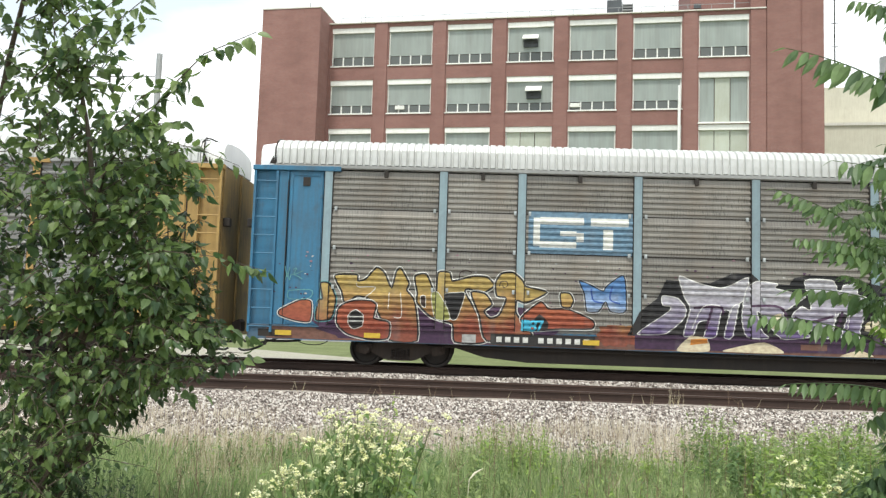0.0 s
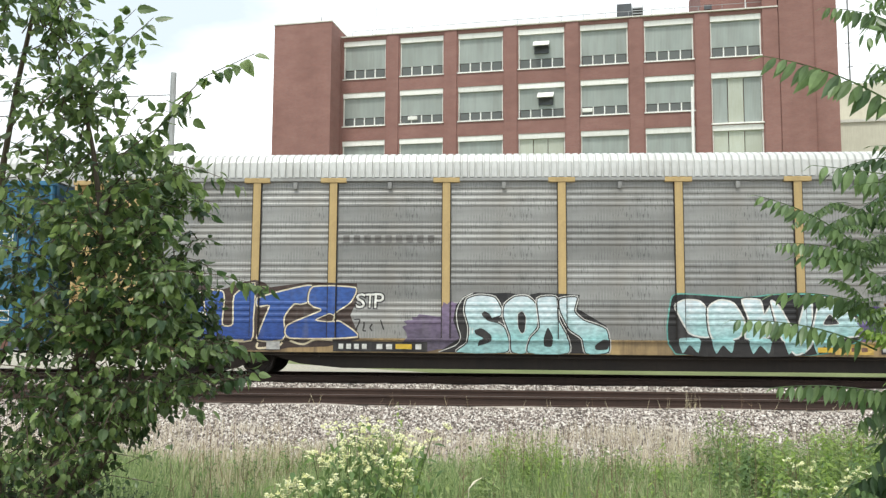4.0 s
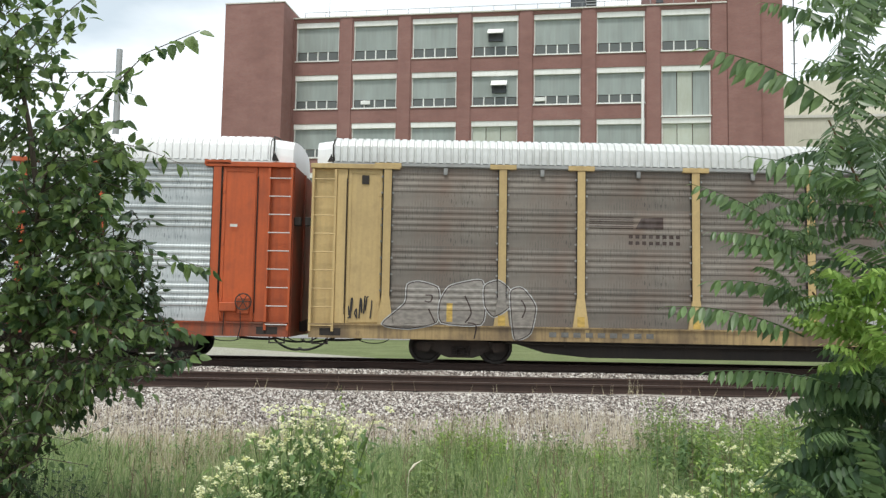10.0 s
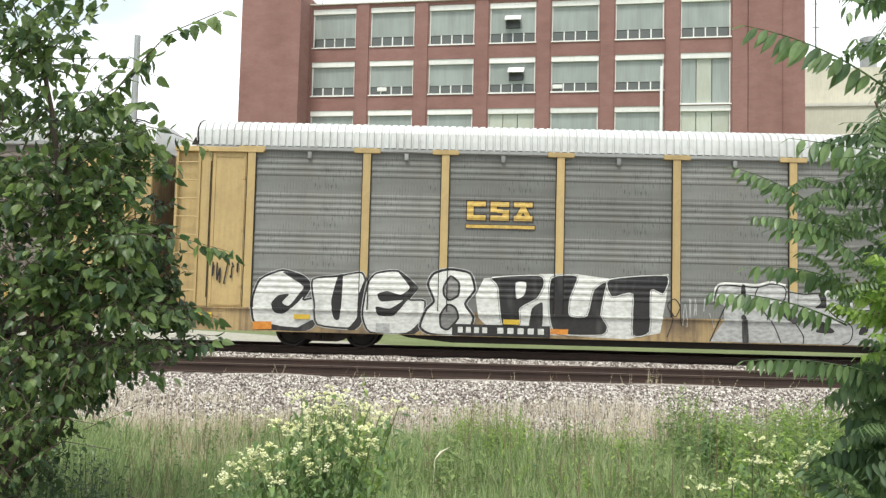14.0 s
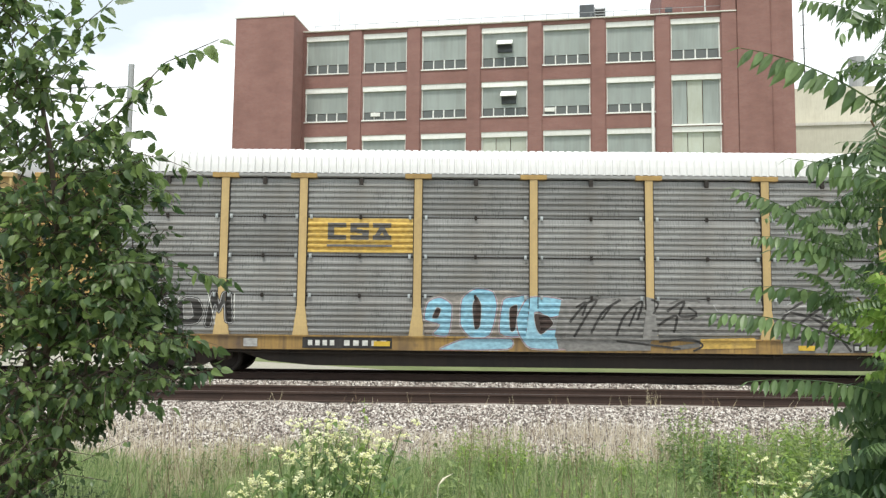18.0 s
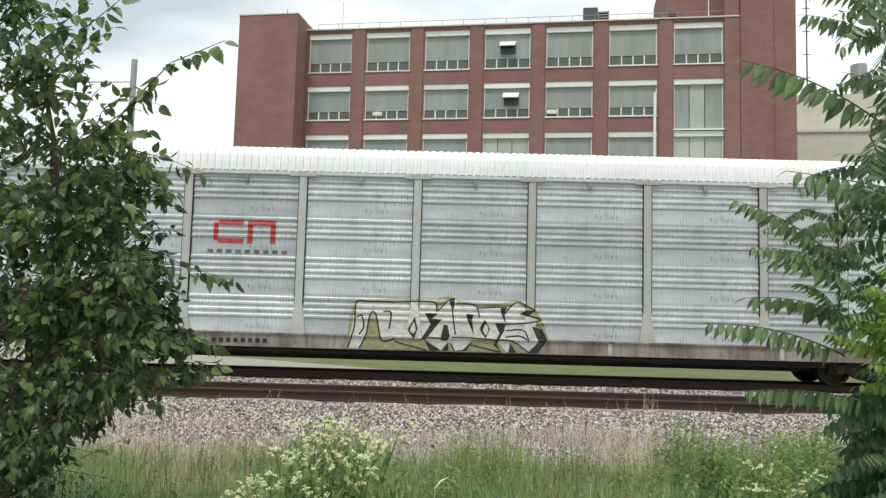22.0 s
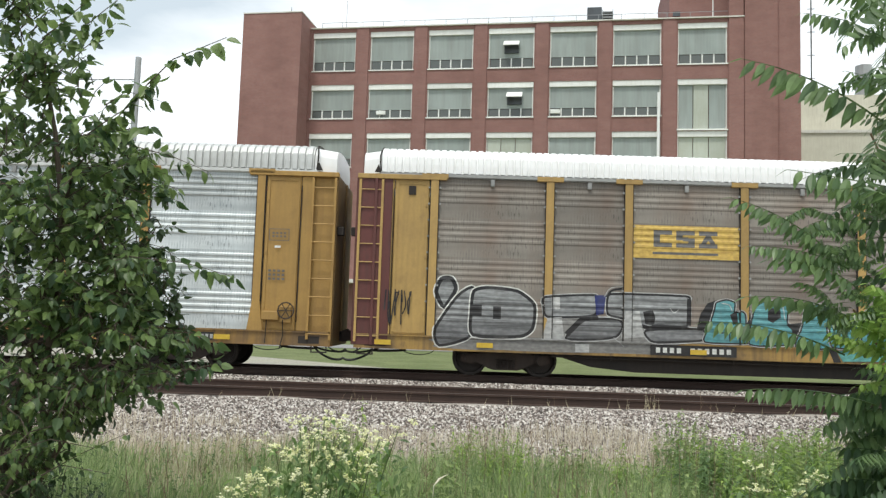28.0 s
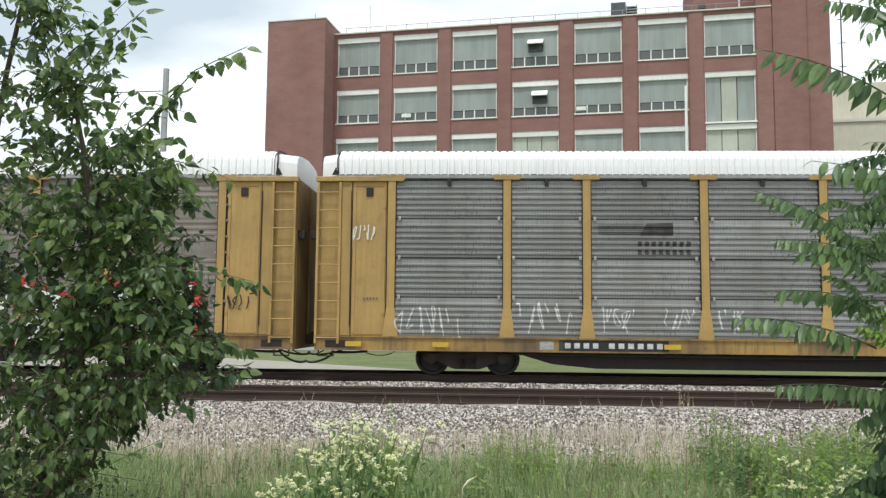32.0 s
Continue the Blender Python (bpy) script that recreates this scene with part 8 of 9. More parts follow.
def limb(bm, a, b, r, rng, bend=0.12, taper=0.35):
    a, b = Vector(a), Vector(b)
    L = (b - a).length
    pts = []
    off = Vector((rng.uniform(-1, 1), rng.uniform(-1, 1), rng.uniform(-0.4, 0.8))) * bend * L
    for k in range(7):
        f = k / 6
        pts.append(a.lerp(b, f) + off * math.sin(f * math.pi))
    tube(bm, pts, r, 6, taper)
    return pts


EDGE = ((4.6, -3.1), (3.7, -2.82), (3.33, -2.6), (3.0, -2.42), (2.83, -2.25), (2.55, -1.98), (2.3, -1.98), (2.0, -1.93), (1.84, -1.86), (1.62, -1.9), (1.36, -1.68), (1.2, -1.68), (1.1, -1.9), (1.0, -2.12), (0.85, -2.36), (0.6, -2.55), (0.2, -2.65))


def crown_edge(z):
    """How far the shrub reaches towards the track's middle at a height."""
    for (za, xa), (zb, xb) in zip(EDGE, EDGE[1:]):
        if z >= zb:
            return xa + (xb - xa) * (za - z) / (za - zb)
    return EDGE[-1][1]


def leaf_turn(d, width):
    """A leaf's turn from the way it points and the way its blade spreads."""
    x = Vector(d).normalized()
    y = (Vector(width) - x * x.dot(Vector(width))).normalized()
    z = x.cross(y)
    return np.array(((x.x, y.x, z.x), (x.y, y.y, z.y), (x.z, y.z, z.z)))


# sprays that stand clear of the crown: points along the twig, leaves on it
SPRAYS = (
    (((-2.41, 5.0, 2.62), (-2.16, 4.95, 2.79), (-1.99, 4.95, 2.91), (-1.87, 4.92, 3.04)), 24, 0.105),
    (((-2.45, 5.0, 2.68), (-2.12, 4.95, 2.72), (-1.89, 4.95, 2.76)), 20, 0.105),
    (((-2.52, 5.0, 3.1), (-2.34, 4.95, 3.25), (-2.15, 4.95, 3.42)), 18, 0.10),
    (((-2.4, 5.0, 2.3), (-2.1, 4.95, 2.48), (-1.82, 4.95, 2.6)), 18, 0.10),
    (((-2.35, 5.0, 2.5), (-2.0, 4.95, 2.94), (-1.76, 4.93, 3.19), (-1.42, 4.9, 3.33)), 26, 0.115),
    (((-2.6, 5.0, 2.8), (-2.51, 4.95, 3.2), (-2.34, 4.95, 3.4), (-2.12, 4.95, 3.60)), 30, 0.11),
    (((-2.7, 5.0, 3.25), (-2.49, 4.95, 3.42), (-2.24, 4.95, 3.66)), 20, 0.11),
    (((-2.25, 5.0, 2.7), (-1.73, 4.95, 2.57), (-1.5, 4.95, 2.48)), 20, 0.085),
    (((-2.2, 5.0, 2.9), (-2.05, 4.95, 2.98), (-1.82, 4.95, 2.92)), 10, 0.09),
    (((-2.05, 4.9, 1.94), (-1.58, 4.85, 1.90), (-1.26, 4.82, 1.82)), 34, 0.09),
    (((-1.95, 5.0, 1.44), (-1.56, 4.95, 1.48), (-1.38, 4.95, 1.43)), 15, 0.085),
    (((-1.9, 5.0, 1.2), (-1.51, 4.95, 1.26), (-1.36, 4.95, 1.3)), 13, 0.085),
    (((-2.15, 5.0, 1.14), (-1.85, 4.95, 1.08), (-1.64, 4.95, 1.06)), 12, 0.085),
    (((-2.3, 4.6, 0.62), (-2.03, 4.6, 0.78), (-1.72, 4.6, 0.93)), 22, 0.042),
    (((-2.4, 4.6, 0.55), (-2.13, 4.6, 0.72), (-1.85, 4.6, 0.68)), 20, 0.042),
    (((-2.5, 4.6, 0.75), (-2.2, 4.6, 0.86), (-1.95, 4.6, 0.82)), 16, 0.042),
    (((-2.8, 4.9, 3.5), (-2.7, 4.9, 3.75), (-2.62, 4.9, 4.05)), 14, 0.10),
    (((-3.2, 5.0, 3.6), (-3.0, 4.9, 3.95), (-2.85, 4.9, 4.3)), 14, 0.10),
    (((-2.6, 3.72, 1.28), (-2.25, 3.7, 1.40), (-2.02, 3.7, 1.38)), 9, 0.09),
    (((-2.6, 3.72, 1.9), (-2.3, 3.7, 1.98), (-2.05, 3.7, 1.92)), 8, 0.09),
)


def shrub():
    rng = random.Random(11)
    sh = thing("shrub", pose(-3.0, 5.3, -0.2), "tall leafy green shrub with broad pointed leaves beside the track", "shrub")
    base = Vector((-3.0, 5.3, -0.2))
    shapes = [leaf_shape(1.0, w, 0.22, c, True) for w, c in ((0.62, 0.12), (0.70, 0.28), (0.56, 0.4), (0.66, -0.1))]
    singles = [mesh_of("leaf", [tuple(p * 0.1) for p in s[0]], s[1], "leaf", sh) for s in shapes]
    used = [False] * len(shapes)
    masses = {"leaf": ([], []), "leaf_dark": ([], [])}
    wood = bmesh.new()
    count = 0
    for tx, ty, tz, r in ((-2.75, 5.2, 3.3, 0.035), (-2.4, 5.05, 2.5, 0.03), (-3.2, 5.4, 3.9, 0.04), (-2.2, 5.0, 1.6, 0.028), (-2.4, 5.1, 0.95, 0.022), (-3.7, 5.6, 3.0, 0.035), (-2.6, 5.3, 2.1, 0.03)):
        bm = bmesh.new()
        limb(bm, (rng.uniform(-0.12, 0.12), rng.uniform(-0.1, 0.1), 0.0), Vector((tx, ty, tz)) - base, r, rng)
        part("limb", bm, "bark", sh)
    twigs = [([Vector(p) for p in pts], n, size, True) for pts, n, size in SPRAYS]
    # the crown, ragged at its rim and open near the top
    tries = 0
    while tries < 3300:
        tries += 1
        z = 0.3 + 4.2 * rng.random() ** 1.12
        x = crown_edge(z) - (abs(rng.gauss(0, 0.75)) if tries % 3 else rng.uniform(0.0, 2.2))
        y = rng.uniform(4.8, 5.8)
        if x < -4.4:
            continue
        clump = noise.noise((x * 3.3, y * 2.3, z * 3.4))
        thin = 0.22 if z > 2.9 else 0.06 if z > 2.35 else -0.14 if z > 1.75 else -0.5 if z > 0.95 else 0.0
        if clump < thin + rng.uniform(-0.16, 0.16):
            continue
        p = Vector((x, y, z))
        rise = 0.35 if z > 1.3 else -0.15
        out = Vector((rng.uniform(-0.5, 1.0), rng.uniform(-0.9, 0.5), rise + rng.uniform(-0.35, 0.45))).normalized()
        L = rng.uniform(0.16, 0.34)
        mid = p + out * L * 0.5 + Vector((0, 0, 0.02))
        tip = p + out * L - Vector((0, 0, 0.05))
        over = tip.x - crown_edge(tip.z)
        if over > 0.05:
            shift = Vector((over - rng.uniform(-0.04, 0.06), 0, 0))
            p, mid, tip = p - shift, mid - shift, tip - shift
        twigs.append(([p, mid, tip], rng.randint(6, 9), rng.uniform(0.065, 0.105) * (0.78 if z < 1.4 else 1.0), y < 5.2))
    for pts, n, size, outer in twigs:
        path = [Vector((*q[:2], q[2])) for q in pts]
        fine = []
        for a, b in zip(path, path[1:]):
            fine += [a.lerp(b, k / 4) for k in range(4)]
        fine.append(path[-1])
        tube(wood, [q - base for q in fine[::2]], 0.0045 if len(pts) < 4 else 0.006, 4, 0.4)
        for j in range(n):
            f = (j + 0.6) / n * (len(fine) - 1)
            k = min(int(f), len(fine) - 2)
            at = fine[k].lerp(fine[k + 1], f - k)
            way = (fine[k + 1] - fine[k]).normalized()
            az = -math.pi / 2 + rng.gauss(0, 1.05)
            side = Vector((math.cos(az), math.sin(az), 0.0))
            d = way * rng.uniform(0.0, 0.8) + side * rng.uniform(0.2, 1.0) + Vector((0, 0, rng.gauss(-0.6, 0.5)))
            if j == n - 1:
                d = way + Vector((0, 0, -0.6))
            flat = Vector((-side.y, side.x, rng.uniform(-0.9, 0.9)))
            m = leaf_turn(d, flat)
            at = at + d.normalized() * 0.018
            s_ = size * (rng.uniform(0.8, 1.15) if n > 9 else rng.uniform(0.55, 1.15))
            kind = rng.randrange(len(shapes))
            if outer and count < 300 and (len(pts) == 4 or j % 3 == 0 or n > 9):
                count += 1
                M4 = Matrix.Translation(at - base) @ Matrix(m.tolist()).to_4x4() @ Matrix.Scale(s_ / 0.1, 4)
                if used[kind]:
                    again("leaf", singles[kind], sh, M4)
                else:
                    used[kind] = True
                    singles[kind].matrix_basis = M4
            else:
                # low leaves at the back take the copy with shade in its colour
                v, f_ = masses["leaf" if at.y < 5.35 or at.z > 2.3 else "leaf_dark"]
                add_leaf(v, f_, shapes[kind], at - base, m, s_)
    part("twig_mass", wood, "bark", sh)["kind"] = "stuff"
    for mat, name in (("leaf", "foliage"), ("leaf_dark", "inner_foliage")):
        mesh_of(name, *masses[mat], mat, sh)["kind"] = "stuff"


def frond_mesh(rng, pairs, leaflet, hang, arch):
    """A feather-shaped leaf one unit long, along x: a bowed rib with paired leaflets that hang by an angle."""
    shape = leaf_shape(1.0, 0.32, 0.16, 0.1)
    verts, faces = [], []
    rib = []
    for k in range(pairs + 3):
        f = k / (pairs + 2)
        rib.append(Vector((f, 0.03 * math.sin(f * 3), arch * 4 * f * (1 - f))))
    for k in range(len(rib) - 1):
        a, b = np.array(rib[k]), np.array(rib[k + 1])
        w = 0.0075 * (1 - 0.75 * k / len(rib))
        n = len(verts)
        for p in (a, b):
            verts += [tuple(p + np.array((0, w, 0))), tuple(p + np.array((0, -w, 0))), tuple(p + np.array((0, 0, -w * 1.5)))]
        faces += [(n, n + 3, n + 4, n + 1), (n + 1, n + 4, n + 5, n + 2), (n + 2, n + 5, n + 3, n)]
    for k in range(2, pairs + 2):
        f = k / (pairs + 2)
        s = leaflet * (0.62 + 0.5 * math.sin(math.pi * min(1, 0.15 + f * 0.72)) - 0.25 * max(0, f - 0.7)) * rng.uniform(0.85, 1.1)
        way = (rib[k + 1] - rib[k - 1]).normalized()
        for side in (1, -1):
            a = radians(hang + rng.uniform(-14, 14))
            d = Vector((0.22 + rng.uniform(-0.12, 0.12), side * math.cos(a), -math.sin(a)))
            add_leaf(verts, faces, shape, rib[k] + Vector((rng.uniform(-0.012, 0.012), side * 0.006, 0)), leaf_turn(d, way + Vector((0, rng.uniform(-0.3, 0.3), 0))), s)
    add_leaf(verts, faces, shape, rib[-1], leaf_turn((0.8, 0, -0.6), (0, 1, 0)), leaflet * 0.6)
    return verts, faces


FROND_KINDS = [(12, 0.19, 82, 0.05), (11, 0.17, 70, 0.08), (10, 0.19, 52, 0.10), (12, 0.18, 32, 0.12), (9, 0.21, 74, 0.0), (11, 0.18, 58, 0.16), (14, 0.135, 72, 0.06), (7, 0.29, 40, 0.08), (8, 0.27, 58, 0.10)]


def pinnate_tree(at, stems, fronds, label, seed=23):
    rng = random.Random(seed)
    tr = thing("tree_of_heaven", pose(*at), label, "sapling")
    base = Vector(at)
    for a, b, r in stems:
        bm = bmesh.new()
        limb(bm, Vector(a) - base, Vector(b) - base, r, rng, 0.05, 0.5)
        part("stem", bm, "sumac_stem", tr)
    kinds = [frond_mesh(rng, *k) for k in FROND_KINDS]
    made = {}
    for a, b, mat, k in fronds:
        a, b = Vector(a), Vector(b)
        k = rng.randrange(7) if k is None else k
        d = b - a
        q = d.to_track_quat("X", "Z")
        M4 = Matrix.Translation(a - base) @ q.to_matrix().to_4x4() @ Matrix.Rotation(rng.uniform(-0.8, 0.8) if mat == "sumac_young" else rng.uniform(-0.3, 0.3), 4, "X") @ Matrix.Scale(d.length, 4)
        key = (k, mat)
        if key in made:
            again("frond", made[key], tr, M4)
        else:
            made[key] = mesh_of("frond", kinds[k][0], kinds[k][1], mat, tr)
            made[key].matrix_basis = M4
    return tr


def right_saplings():
    rng = random.Random(31)
    S, Y, D = "sumac", "sumac_young", "sumac_shaded"
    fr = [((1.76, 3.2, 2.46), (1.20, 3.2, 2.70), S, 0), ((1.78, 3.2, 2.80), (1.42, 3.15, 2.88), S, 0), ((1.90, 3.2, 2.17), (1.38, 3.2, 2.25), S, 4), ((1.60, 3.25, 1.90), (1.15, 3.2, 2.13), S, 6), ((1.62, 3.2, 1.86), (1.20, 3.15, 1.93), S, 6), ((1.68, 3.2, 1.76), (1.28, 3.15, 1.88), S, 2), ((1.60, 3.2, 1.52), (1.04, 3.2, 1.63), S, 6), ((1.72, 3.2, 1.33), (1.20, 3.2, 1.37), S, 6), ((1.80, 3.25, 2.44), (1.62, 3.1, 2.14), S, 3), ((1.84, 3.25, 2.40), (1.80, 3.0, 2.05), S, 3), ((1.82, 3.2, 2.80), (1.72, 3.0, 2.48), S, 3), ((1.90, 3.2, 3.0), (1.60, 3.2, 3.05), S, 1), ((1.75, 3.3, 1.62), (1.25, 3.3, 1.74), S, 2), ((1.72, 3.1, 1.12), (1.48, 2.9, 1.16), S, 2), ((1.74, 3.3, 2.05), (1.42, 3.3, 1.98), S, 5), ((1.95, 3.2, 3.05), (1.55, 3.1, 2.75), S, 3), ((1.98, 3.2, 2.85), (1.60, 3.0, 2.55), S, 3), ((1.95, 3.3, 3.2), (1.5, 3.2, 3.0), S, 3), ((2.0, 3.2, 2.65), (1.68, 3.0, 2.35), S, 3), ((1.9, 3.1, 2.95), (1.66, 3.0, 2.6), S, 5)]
    for k in range(210):
        z = rng.uniform(0.3, 1.55) if k % 2 else rng.uniform(1.7, 3.3)
        a = (rng.uniform(2.02, 2.42) if k % 2 else rng.uniform(1.84, 2.3), rng.uniform(3.15, 4.1), z)
        a = (a[0] * a[1] / 3.2, a[1], z)
        reach = rng.uniform(0.34, 0.58)
        an = rng.uniform(1.7, 4.6)
        # more of the low fronds get the copy coloured as if in shade
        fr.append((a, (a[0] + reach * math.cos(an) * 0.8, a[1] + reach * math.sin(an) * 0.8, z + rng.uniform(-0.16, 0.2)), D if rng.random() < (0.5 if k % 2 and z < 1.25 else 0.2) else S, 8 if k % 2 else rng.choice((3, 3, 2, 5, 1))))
    for _ in range(48):
        a = (rng.uniform(1.58, 2.05), rng.uniform(3.1, 3.5), rng.uniform(1.6, 2.15))
        an = rng.uniform(2.0, 4.4)
        L = rng.uniform(0.16, 0.28)
        fr.append((a, (a[0] + L * math.cos(an), a[1] + L * math.sin(an) * 0.6, a[2] + rng.uniform(-0.1, 0.14)), S, None))
    for _ in range(80):
        z = rng.uniform(1.38, 1.78)
        a = (rng.uniform(1.70, 2.12), rng.uniform(2.95, 3.2), z)
        an = rng.uniform(1.9, 4.4)
        L = rng.uniform(0.14, 0.24)
        fr.append((a, (a[0] + L * math.cos(an), a[1] + 0.7 * L * math.sin(an), z + rng.uniform(-0.04, 0.12)), Y, 7))
    for _ in range(90):
        z = rng.uniform(0.75, 1.4)
        a = (rng.uniform(1.84, 2.3), rng.uniform(3.15, 3.6), z)
        an = rng.uniform(1.9, 4.4)
        L = rng.uniform(0.2, 0.36)
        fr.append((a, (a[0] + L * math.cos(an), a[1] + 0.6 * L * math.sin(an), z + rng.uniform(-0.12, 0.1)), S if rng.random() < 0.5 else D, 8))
    fr += [((1.74, 2.9, 0.82), (1.62, 2.85, 1.22), S, 3), ((1.9, 2.9, 0.8), (1.78, 2.85, 1.1), S, 3)]
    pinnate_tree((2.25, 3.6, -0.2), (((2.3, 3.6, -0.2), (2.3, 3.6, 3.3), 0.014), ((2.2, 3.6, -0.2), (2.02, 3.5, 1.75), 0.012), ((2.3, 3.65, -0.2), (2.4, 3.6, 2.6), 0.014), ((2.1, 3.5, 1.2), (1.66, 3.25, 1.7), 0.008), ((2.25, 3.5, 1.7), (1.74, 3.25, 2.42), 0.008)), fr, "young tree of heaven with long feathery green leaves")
    low = []
    for k in range(26):
        a = (rng.uniform(1.45, 2.0), rng.uniform(2.75, 3.25), rng.uniform(0.4, 0.85))
        low.append((a, (a[0] + rng.uniform(-0.3, 0.1), a[1] - rng.uniform(-0.1, 0.2), a[2] + rng.uniform(0.08, 0.3)), "sumac" if k % 3 else "sumac_shaded", rng.choice((2, 3, 5))))
    pinnate_tree((1.7, 3.1, -0.2), (((1.7, 3.1, -0.2), (1.66, 3.0, 0.75), 0.012),), low, "low young shoots with feathery leaves in the weeds", 29)


def flower_bush(at, umbels, label, leaves, spread, seed):
    rng = random.Random(seed)
    b = thing("flowering_weed", pose(*at), label, "flowering plant", "flowering weeds")
    base = Vector(at)
    shape = leaf_shape(1.0, 0.36, 0.2, 0.35)
    for u in umbels:
        stems = bmesh.new()
        u = Vector(u)
        root = base + Vector((rng.uniform(-0.1, 0.1), rng.uniform(-0.1, 0.1), 0))
        tube(stems, [root - base, root.lerp(u, 0.55) + Vector((rng.uniform(-0.04, 0.04), 0, 0.02)) - base, u - base], 0.006, 5, 0.5)
        part("stem", stems, "stem", b)
        verts, faces = [], []
        knots = [Vector((rng.gauss(0, 0.048), rng.gauss(0, 0.04), rng.gauss(0, 0.022))) for _ in range(13)]
        for q in range(140):
            d = knots[q % 13] + Vector((rng.gauss(0, 0.0075), rng.gauss(0, 0.0075), rng.gauss(0, 0.005)))
            p = u + d - base
            s = rng.uniform(0.0038, 0.0075)
            n = len(verts)
            m = turn(rng.uniform(-0.8, 0.8), rng.uniform(-0.8, 0.8), rng.uniform(0, 6))
            for k in range(5):
                verts.append(tuple(np.array(p) + m @ np.array((s * math.cos(k * 1.2566), s * math.sin(k * 1.2566), 0))))
            verts.append(tuple(np.array(p) + m @ np.array((0, 0, s * 0.5))))
            faces += [(n + k, n + (k + 1) % 5, n + 5) for k in range(5)]
        mesh_of("flower_head", verts, faces, "flower", b)["kind"] = "stuff"
    verts, faces = [], []
    for _ in range(leaves):
        u = Vector(rng.choice(umbels))
        f = rng.uniform(0.25, 0.97)
        p = base.lerp(u, f) + Vector((rng.gauss(0, spread), rng.gauss(0, spread), rng.gauss(0, 0.05))) - base
        add_leaf(verts, faces, shape, p, turn(rng.uniform(-0.5, 0.5), rng.uniform(-0.2, 0.9), rng.uniform(0, 6.28)), rng.uniform(0.035, 0.085))
    o = mesh_of("foliage", verts, faces, "weed_dark", b)
    o["kind"] = "stuff"


def weed_bank(name, label, x0, x1, y0, y1, h, stalks, seed, mat="weed", leaf=(0.03, 0.07)):
    """A rank patch of leafy stalks, as one mass."""
    rng = random.Random(seed)
    shape = leaf_shape(1.0, 0.36, 0.2, 0.3)
    verts, faces = [], []
    for _ in range(stalks):
        x, y = rng.uniform(x0, x1), rng.uniform(y0, y1)
        z = ground_height(y) - 0.02
        hh = h * rng.uniform(0.55, 1.1) * (0.6 + 0.5 * noise.noise((x * 0.9, y * 0.9, seed)) + 0.3)
        dx, dy = rng.uniform(-0.1, 0.1), rng.uniform(-0.1, 0.1)
        n = len(verts)
        for k in (0, 1):
            for o in ((0.004, 0), (-0.002, 0.0035), (-0.002, -0.0035)):
                verts.append((x + dx * k + o[0] * (1.2 - k), y + dy * k + o[1] * (1.2 - k), z + hh * k))
        faces += [(n, n + 1, n + 4, n + 3), (n + 1, n + 2, n + 5, n + 4), (n + 2, n, n + 3, n + 5)]
        m_ = int(hh * 34)
        for j in range(m_):
            f = 0.25 + 0.75 * j / max(m_, 1)
            add_leaf(verts, faces, shape, (x + dx * f, y + dy * f, z + hh * f), turn(rng.uniform(-0.5, 0.5), rng.uniform(-0.6, 0.6), rng.uniform(0, 6.28)), rng.uniform(*leaf) * (1.25 - 0.6 * f))
    o = mesh_of(name, verts, faces, mat)
    tagged(o, label, "weeds", kind="stuff")


def grass(name, label, mat, count, x0, x1, y0, y1, h, seed, bias=1.0, width=0.006):
    rng = random.Random(seed)
    verts, faces = [], []
    for _ in range(count):
        y = y0 + (y1 - y0) * rng.random() ** bias
        x = rng.uniform(x0, x1) * (0.55 + 0.45 * (y - y0 + 3) / (y1 - y0 + 3))
        z = ground_height(y) - 0.03
        patch = 0.75 + 0.8 * noise.noise((x * 0.6, y * 0.6, seed * 0.37))
        if patch < rng.uniform(0.2, 0.7):
            continue
        hh = h * rng.uniform(0.5, 1.15) * patch
        a = rng.uniform(0, 6.28)
        lean = rng.uniform(0.02, 0.45) * hh
        cx, sx = math.cos(a) * lean, math.sin(a) * lean
        w = width * rng.uniform(0.6, 1.3)
        b = rng.uniform(-0.7, 0.7)
        wx, wy = math.cos(b) * w, math.sin(b) * w
        n = len(verts)
        verts += [(x - wx, y - wy, z), (x + wx, y + wy, z), (x + cx * 0.35 - wx * 0.8, y + sx * 0.35 - wy * 0.8, z + hh * 0.55), (x + cx * 0.35 + wx * 0.8, y + sx * 0.35 + wy * 0.8, z + hh * 0.55), (x + cx, y + sx, z + hh)]
        faces += [(n, n + 1, n + 3, n + 2), (n + 2, n + 3, n + 4)]
    o = mesh_of(name, verts, faces, mat)
    tagged(o, label, "grass", kind="stuff")


shrub()
right_saplings()
flower_bush((-0.64, 4.35, -0.2), tuple((x + 0.08, y, z) for x, y, z in ((-0.73, 4.3, 0.97), (-0.58, 4.3, 0.89), (-0.96, 4.25, 0.77), (-0.86, 4.3, 0.86), (-0.46, 4.4, 0.98), (-0.69, 4.2, 0.71), (-1.02, 4.3, 0.68), (-0.52, 4.3, 0.78), (-0.83, 4.4, 1.03), (-1.14, 4.3, 0.66), (-0.9, 4.2, 0.64), (-0.64, 4.4, 0.96), (-0.76, 4.35, 0.90), (-0.66, 4.3, 0.84), (-0.5, 4.35, 0.88), (-0.4, 4.4, 0.94), (-0.6, 4.4, 1.03), (-0.7, 4.4, 1.05), (-1.2, 4.3, 0.6), (-1.06, 4.3, 0.75), (-0.78, 4.2, 0.78), (-0.44, 4.3, 0.8), (-0.95, 4.35, 0.9), (-0.3, 4.4, 1.0))), "bushy weed with clusters of small cream flowers", 1700, 0.11, 3)
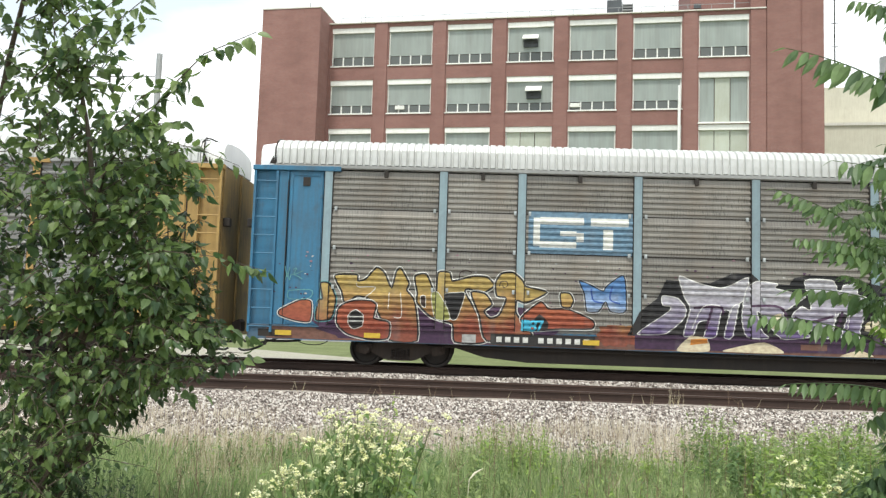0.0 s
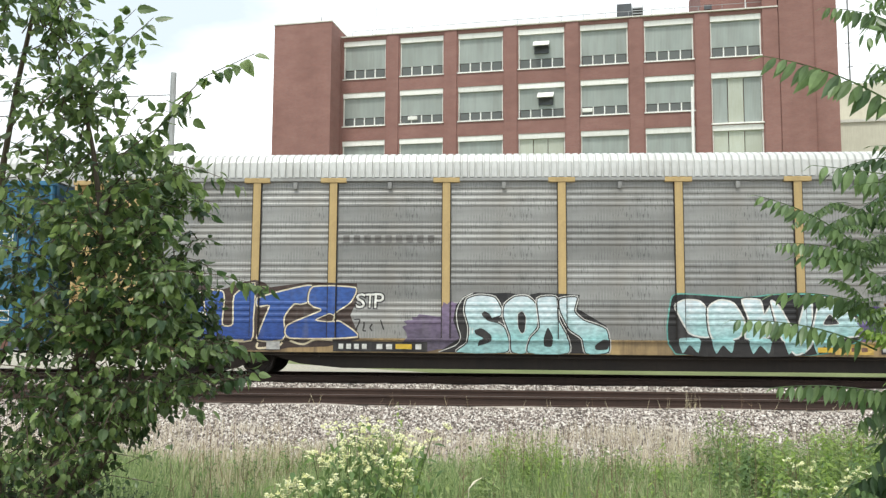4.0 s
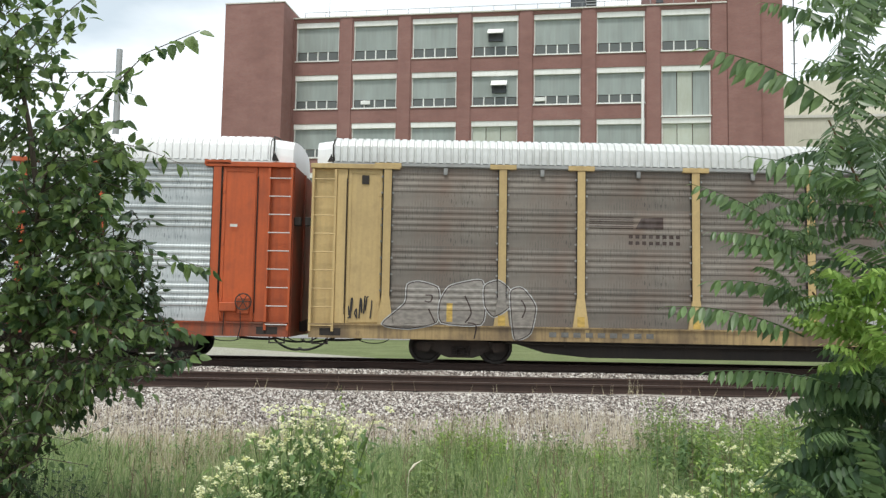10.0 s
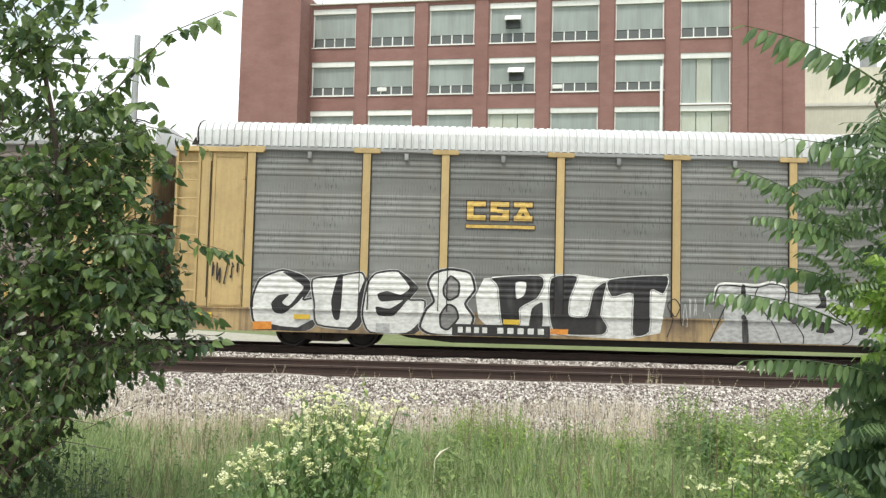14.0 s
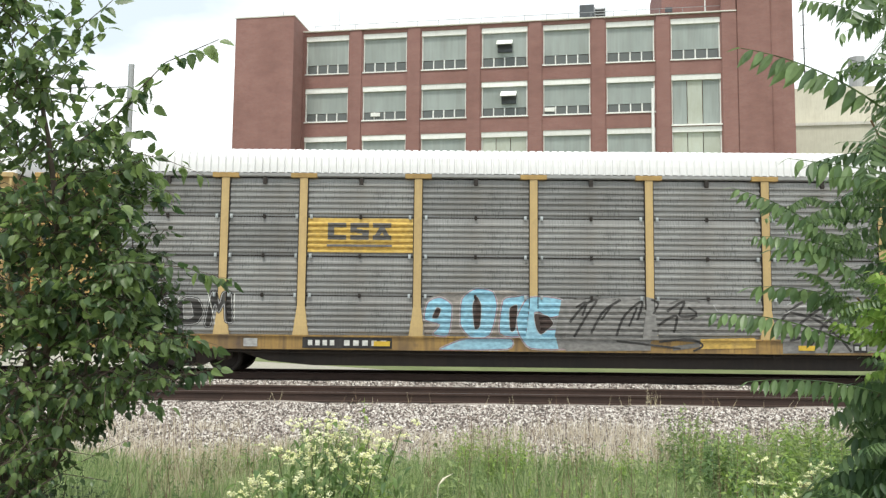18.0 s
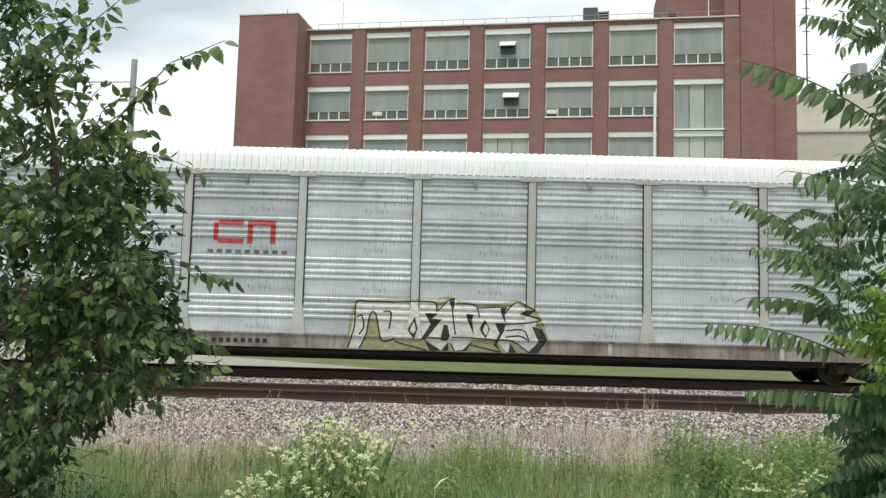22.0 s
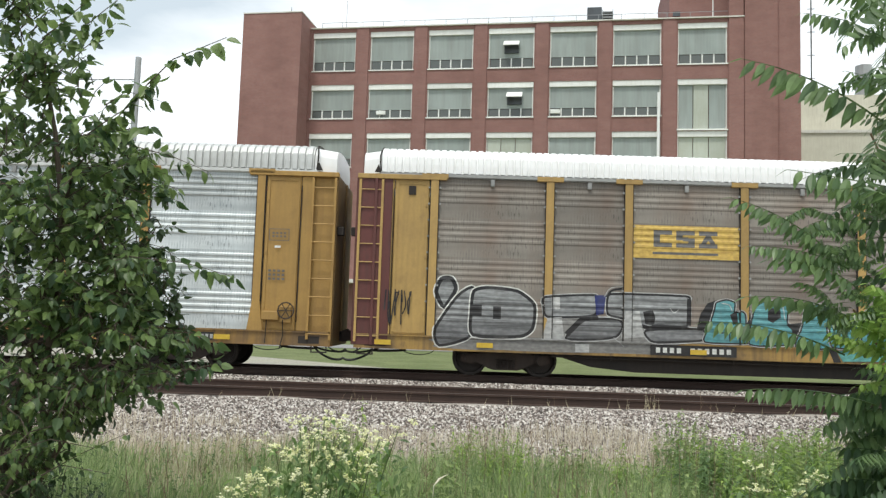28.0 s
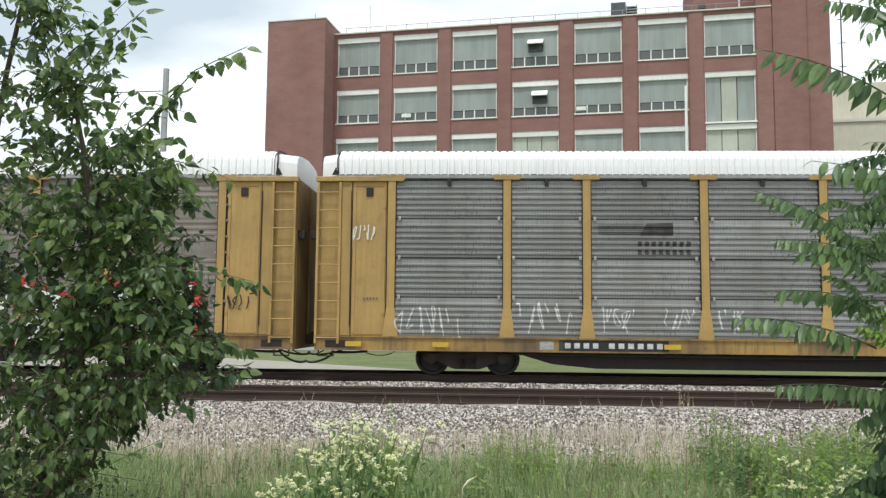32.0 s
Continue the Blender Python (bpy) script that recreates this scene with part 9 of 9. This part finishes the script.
flower_bush((2.05, 5.6, -0.2), ((2.1, 5.55, 0.54), (2.42, 5.6, 0.52), (1.95, 5.5, 0.40), (2.3, 5.5, 0.44), (2.6, 5.7, 0.60), (1.75, 5.5, 0.36), (2.2, 5.7, 0.66)), "low weed with a few cream flower heads", 260, 0.07, 5)
grass("grass", "tall green meadow grass before the ballast", "grass", 46000, -6.5, 7.5, 4.2, 9.4, 0.42, 6, 0.85, 0.006)
grass("coarse_grass", "coarse darker grass in tufts", "grass_dark", 15000, -6.5, 7.5, 4.2, 9.4, 0.52, 16, 0.9, 0.008)
grass("dry_grass", "dry straw-coloured grass along the ballast's edge", "grass_dry", 15000, -6.5, 8.5, 5.2, 10.2, 0.40, 8, 0.75, 0.0035)
grass("pale_grass", "short bleached grass on the ballast's skirt", "grass_pale", 15000, -7.5, 9.0, 9.0, 12.4, 0.30, 18, 1.3, 0.004)
weed_bank("weeds", "rank green weeds before the ballast", 2.6, 6.6, 6.9, 10.2, 0.70, 640, 9, "weed", (0.05, 0.11))
weed_bank("dark_weeds", "dark green weeds among the rank growth", 2.3, 5.6, 5.6, 8.6, 0.7, 330, 19, "weed_dark", (0.05, 0.11))
weed_bank("low_weeds", "mixed low weeds in the grass", -4.5, 5.5, 5.2, 9.5, 0.5, 420, 21, "weed_dark", (0.04, 0.08))
weed_bank("weed_patch", "yellow-green weeds on the ballast's edge", -1.75, -1.0, 9.6, 10.6, 0.62, 60, 10)
weed_bank("weed_tuft", "green weeds in the grass", 0.1, 0.9, 8.6, 9.4, 0.5, 60, 12)
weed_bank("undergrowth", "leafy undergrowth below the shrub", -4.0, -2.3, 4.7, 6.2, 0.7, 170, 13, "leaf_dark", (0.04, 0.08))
weed_bank("leafy_undergrowth", "broad leafy weeds at the sapling's foot", 2.05, 3.0, 3.3, 4.4, 1.35, 170, 17, "sumac_shaded", (0.08, 0.15))
weed_bank("track_weeds", "small dry weeds growing by the rail", -4.5, 7.5, 15.2, 15.6, 0.28, 26, 14, "grass_dry", (0.02, 0.04))
weed_bank("rail_tuft", "dry straw tuft beside the rail", 3.7, 4.0, 15.22, 15.3, 0.5, 9, 25, "grass_dry", (0.03, 0.05))
weed_bank("bright_weeds", "yellow-green leafy weeds in the grass", 2.6, 5.2, 7.6, 9.8, 0.68, 190, 26, "weed_bright", (0.05, 0.12))
weed_bank("tall_weed", "tall leafy weed on the ballast's edge", 0.55, 1.0, 9.3, 10.0, 0.62, 34, 27, "weed_bright")
weed_bank("tall_green_weed", "tall bright green weed behind the flowers", -0.52, -0.40, 5.1, 5.25, 1.15, 14, 28, "weed_bright", (0.05, 0.1))


for x, y, w_, h_, n, sd in ((0.45, 8.6, 0.4, 0.62, 26, 41), (1.35, 8.9, 0.35, 0.55, 24, 42), (2.1, 8.4, 0.45, 0.6, 30, 43), (-2.3, 9.0, 0.4, 0.5, 22, 44), (1.0, 7.2, 0.5, 0.5, 30, 45), (-0.1, 6.6, 0.2, 0.95, 12, 46), (0.25, 9.9, 0.25, 0.55, 12, 47), (1.75, 6.6, 0.3, 0.72, 22, 48), (2.35, 6.0, 0.35, 0.85, 26, 49), (0.15, 7.3, 0.15, 0.9, 8, 50)):
    weed_bank("weed_clump", "bright green clump of leafy weeds in the grass", x - w_, x + w_, y - w_, y + w_, h_, n, sd, "weed_bright" if sd % 2 else "weed", (0.04, 0.1))


def dry_stalks(count, seed):
    """Last year's dead stems, branched and bare, some with a seed head."""
    rng = random.Random(seed)
    bm = bmesh.new()
    for _ in range(count):
        y = rng.uniform(5.0, 10.4)
        x = rng.uniform(-3.0, 4.6) * y / 8
        z = ground_height(y) - 0.02
        h = rng.uniform(0.45, 0.95)
        lean = Vector((rng.uniform(-0.14, 0.14), rng.uniform(-0.1, 0.1), 0))
        top = Vector((x, y, z + h)) + lean
        foot = Vector((x, y, z))
        tube(bm, [foot, foot.lerp(top, 0.5) + lean * 0.2, top], 0.0035, 4, 0.4)
        for k in range(rng.randint(2, 6)):
            a = foot.lerp(top, rng.uniform(0.5, 0.98))
            tube(bm, [a, a + Vector((rng.uniform(-0.07, 0.07), rng.uniform(-0.05, 0.05), rng.uniform(0.04, 0.12)))], 0.0022, 3, 0.5)
    o = part("dry_stalks", bm, "stalk")
    tagged(o, "bare reddish-brown dead stalks in the grass", "weeds", kind="stuff")


dry_stalks(170, 61)


def dry_blade():
    bm = bmesh.new()
    pts = ((-0.012, 0.0, -0.25), (-0.006, 0.0, 0.70), (0.0, 0.0, 0.80), (0.03, 0.0, 0.835), (0.07, 0.0, 0.858))
    rings = []
    for k, (x, y, z) in enumerate(pts):
        w = (0.0008, 0.0008, 0.002, 0.009, 0.001)[k]
        rings.append([bm.verts.new((x - w, y, z)), bm.verts.new((x, y - 0.004, z)), bm.verts.new((x + w, y, z))])
    for a, b in zip(rings, rings[1:]):
        bm.faces.new((a[0], a[1], b[1], b[0]))
        bm.faces.new((a[1], a[2], b[2], b[1]))
        bm.faces.new((a[2], a[0], b[0], b[2]))
    o = part("dry_blade", bm, "straw")
    o.matrix_basis = pose(-0.01, 4.0, 0.0)
    tagged(o, "pale dry straw blade standing in the weeds", "grass blade")


dry_blade()


# ---- what moves ----
def motions():
    seconds = [float(t) for t in range(33)]
    for i, car in enumerate(CARS):
        walk(car, [(t, pose(CENTRES[i] + train_shift(t), TRAIN_TRACK, TRAIN_TOP)) for t in seconds])
    # the wheels roll on the rail: one turn in 2.64 m
    ticks = [k / 15 for k in range(481)]
    spin = [math.degrees(train_shift(t) / 0.42) for t in ticks]
    for w in WHEELS:
        x, y, z = w.matrix_basis.translation
        walk(w, [(t, pose(x, y, z, 0, a, 0)) for t, a in zip(ticks, spin)])


motions()
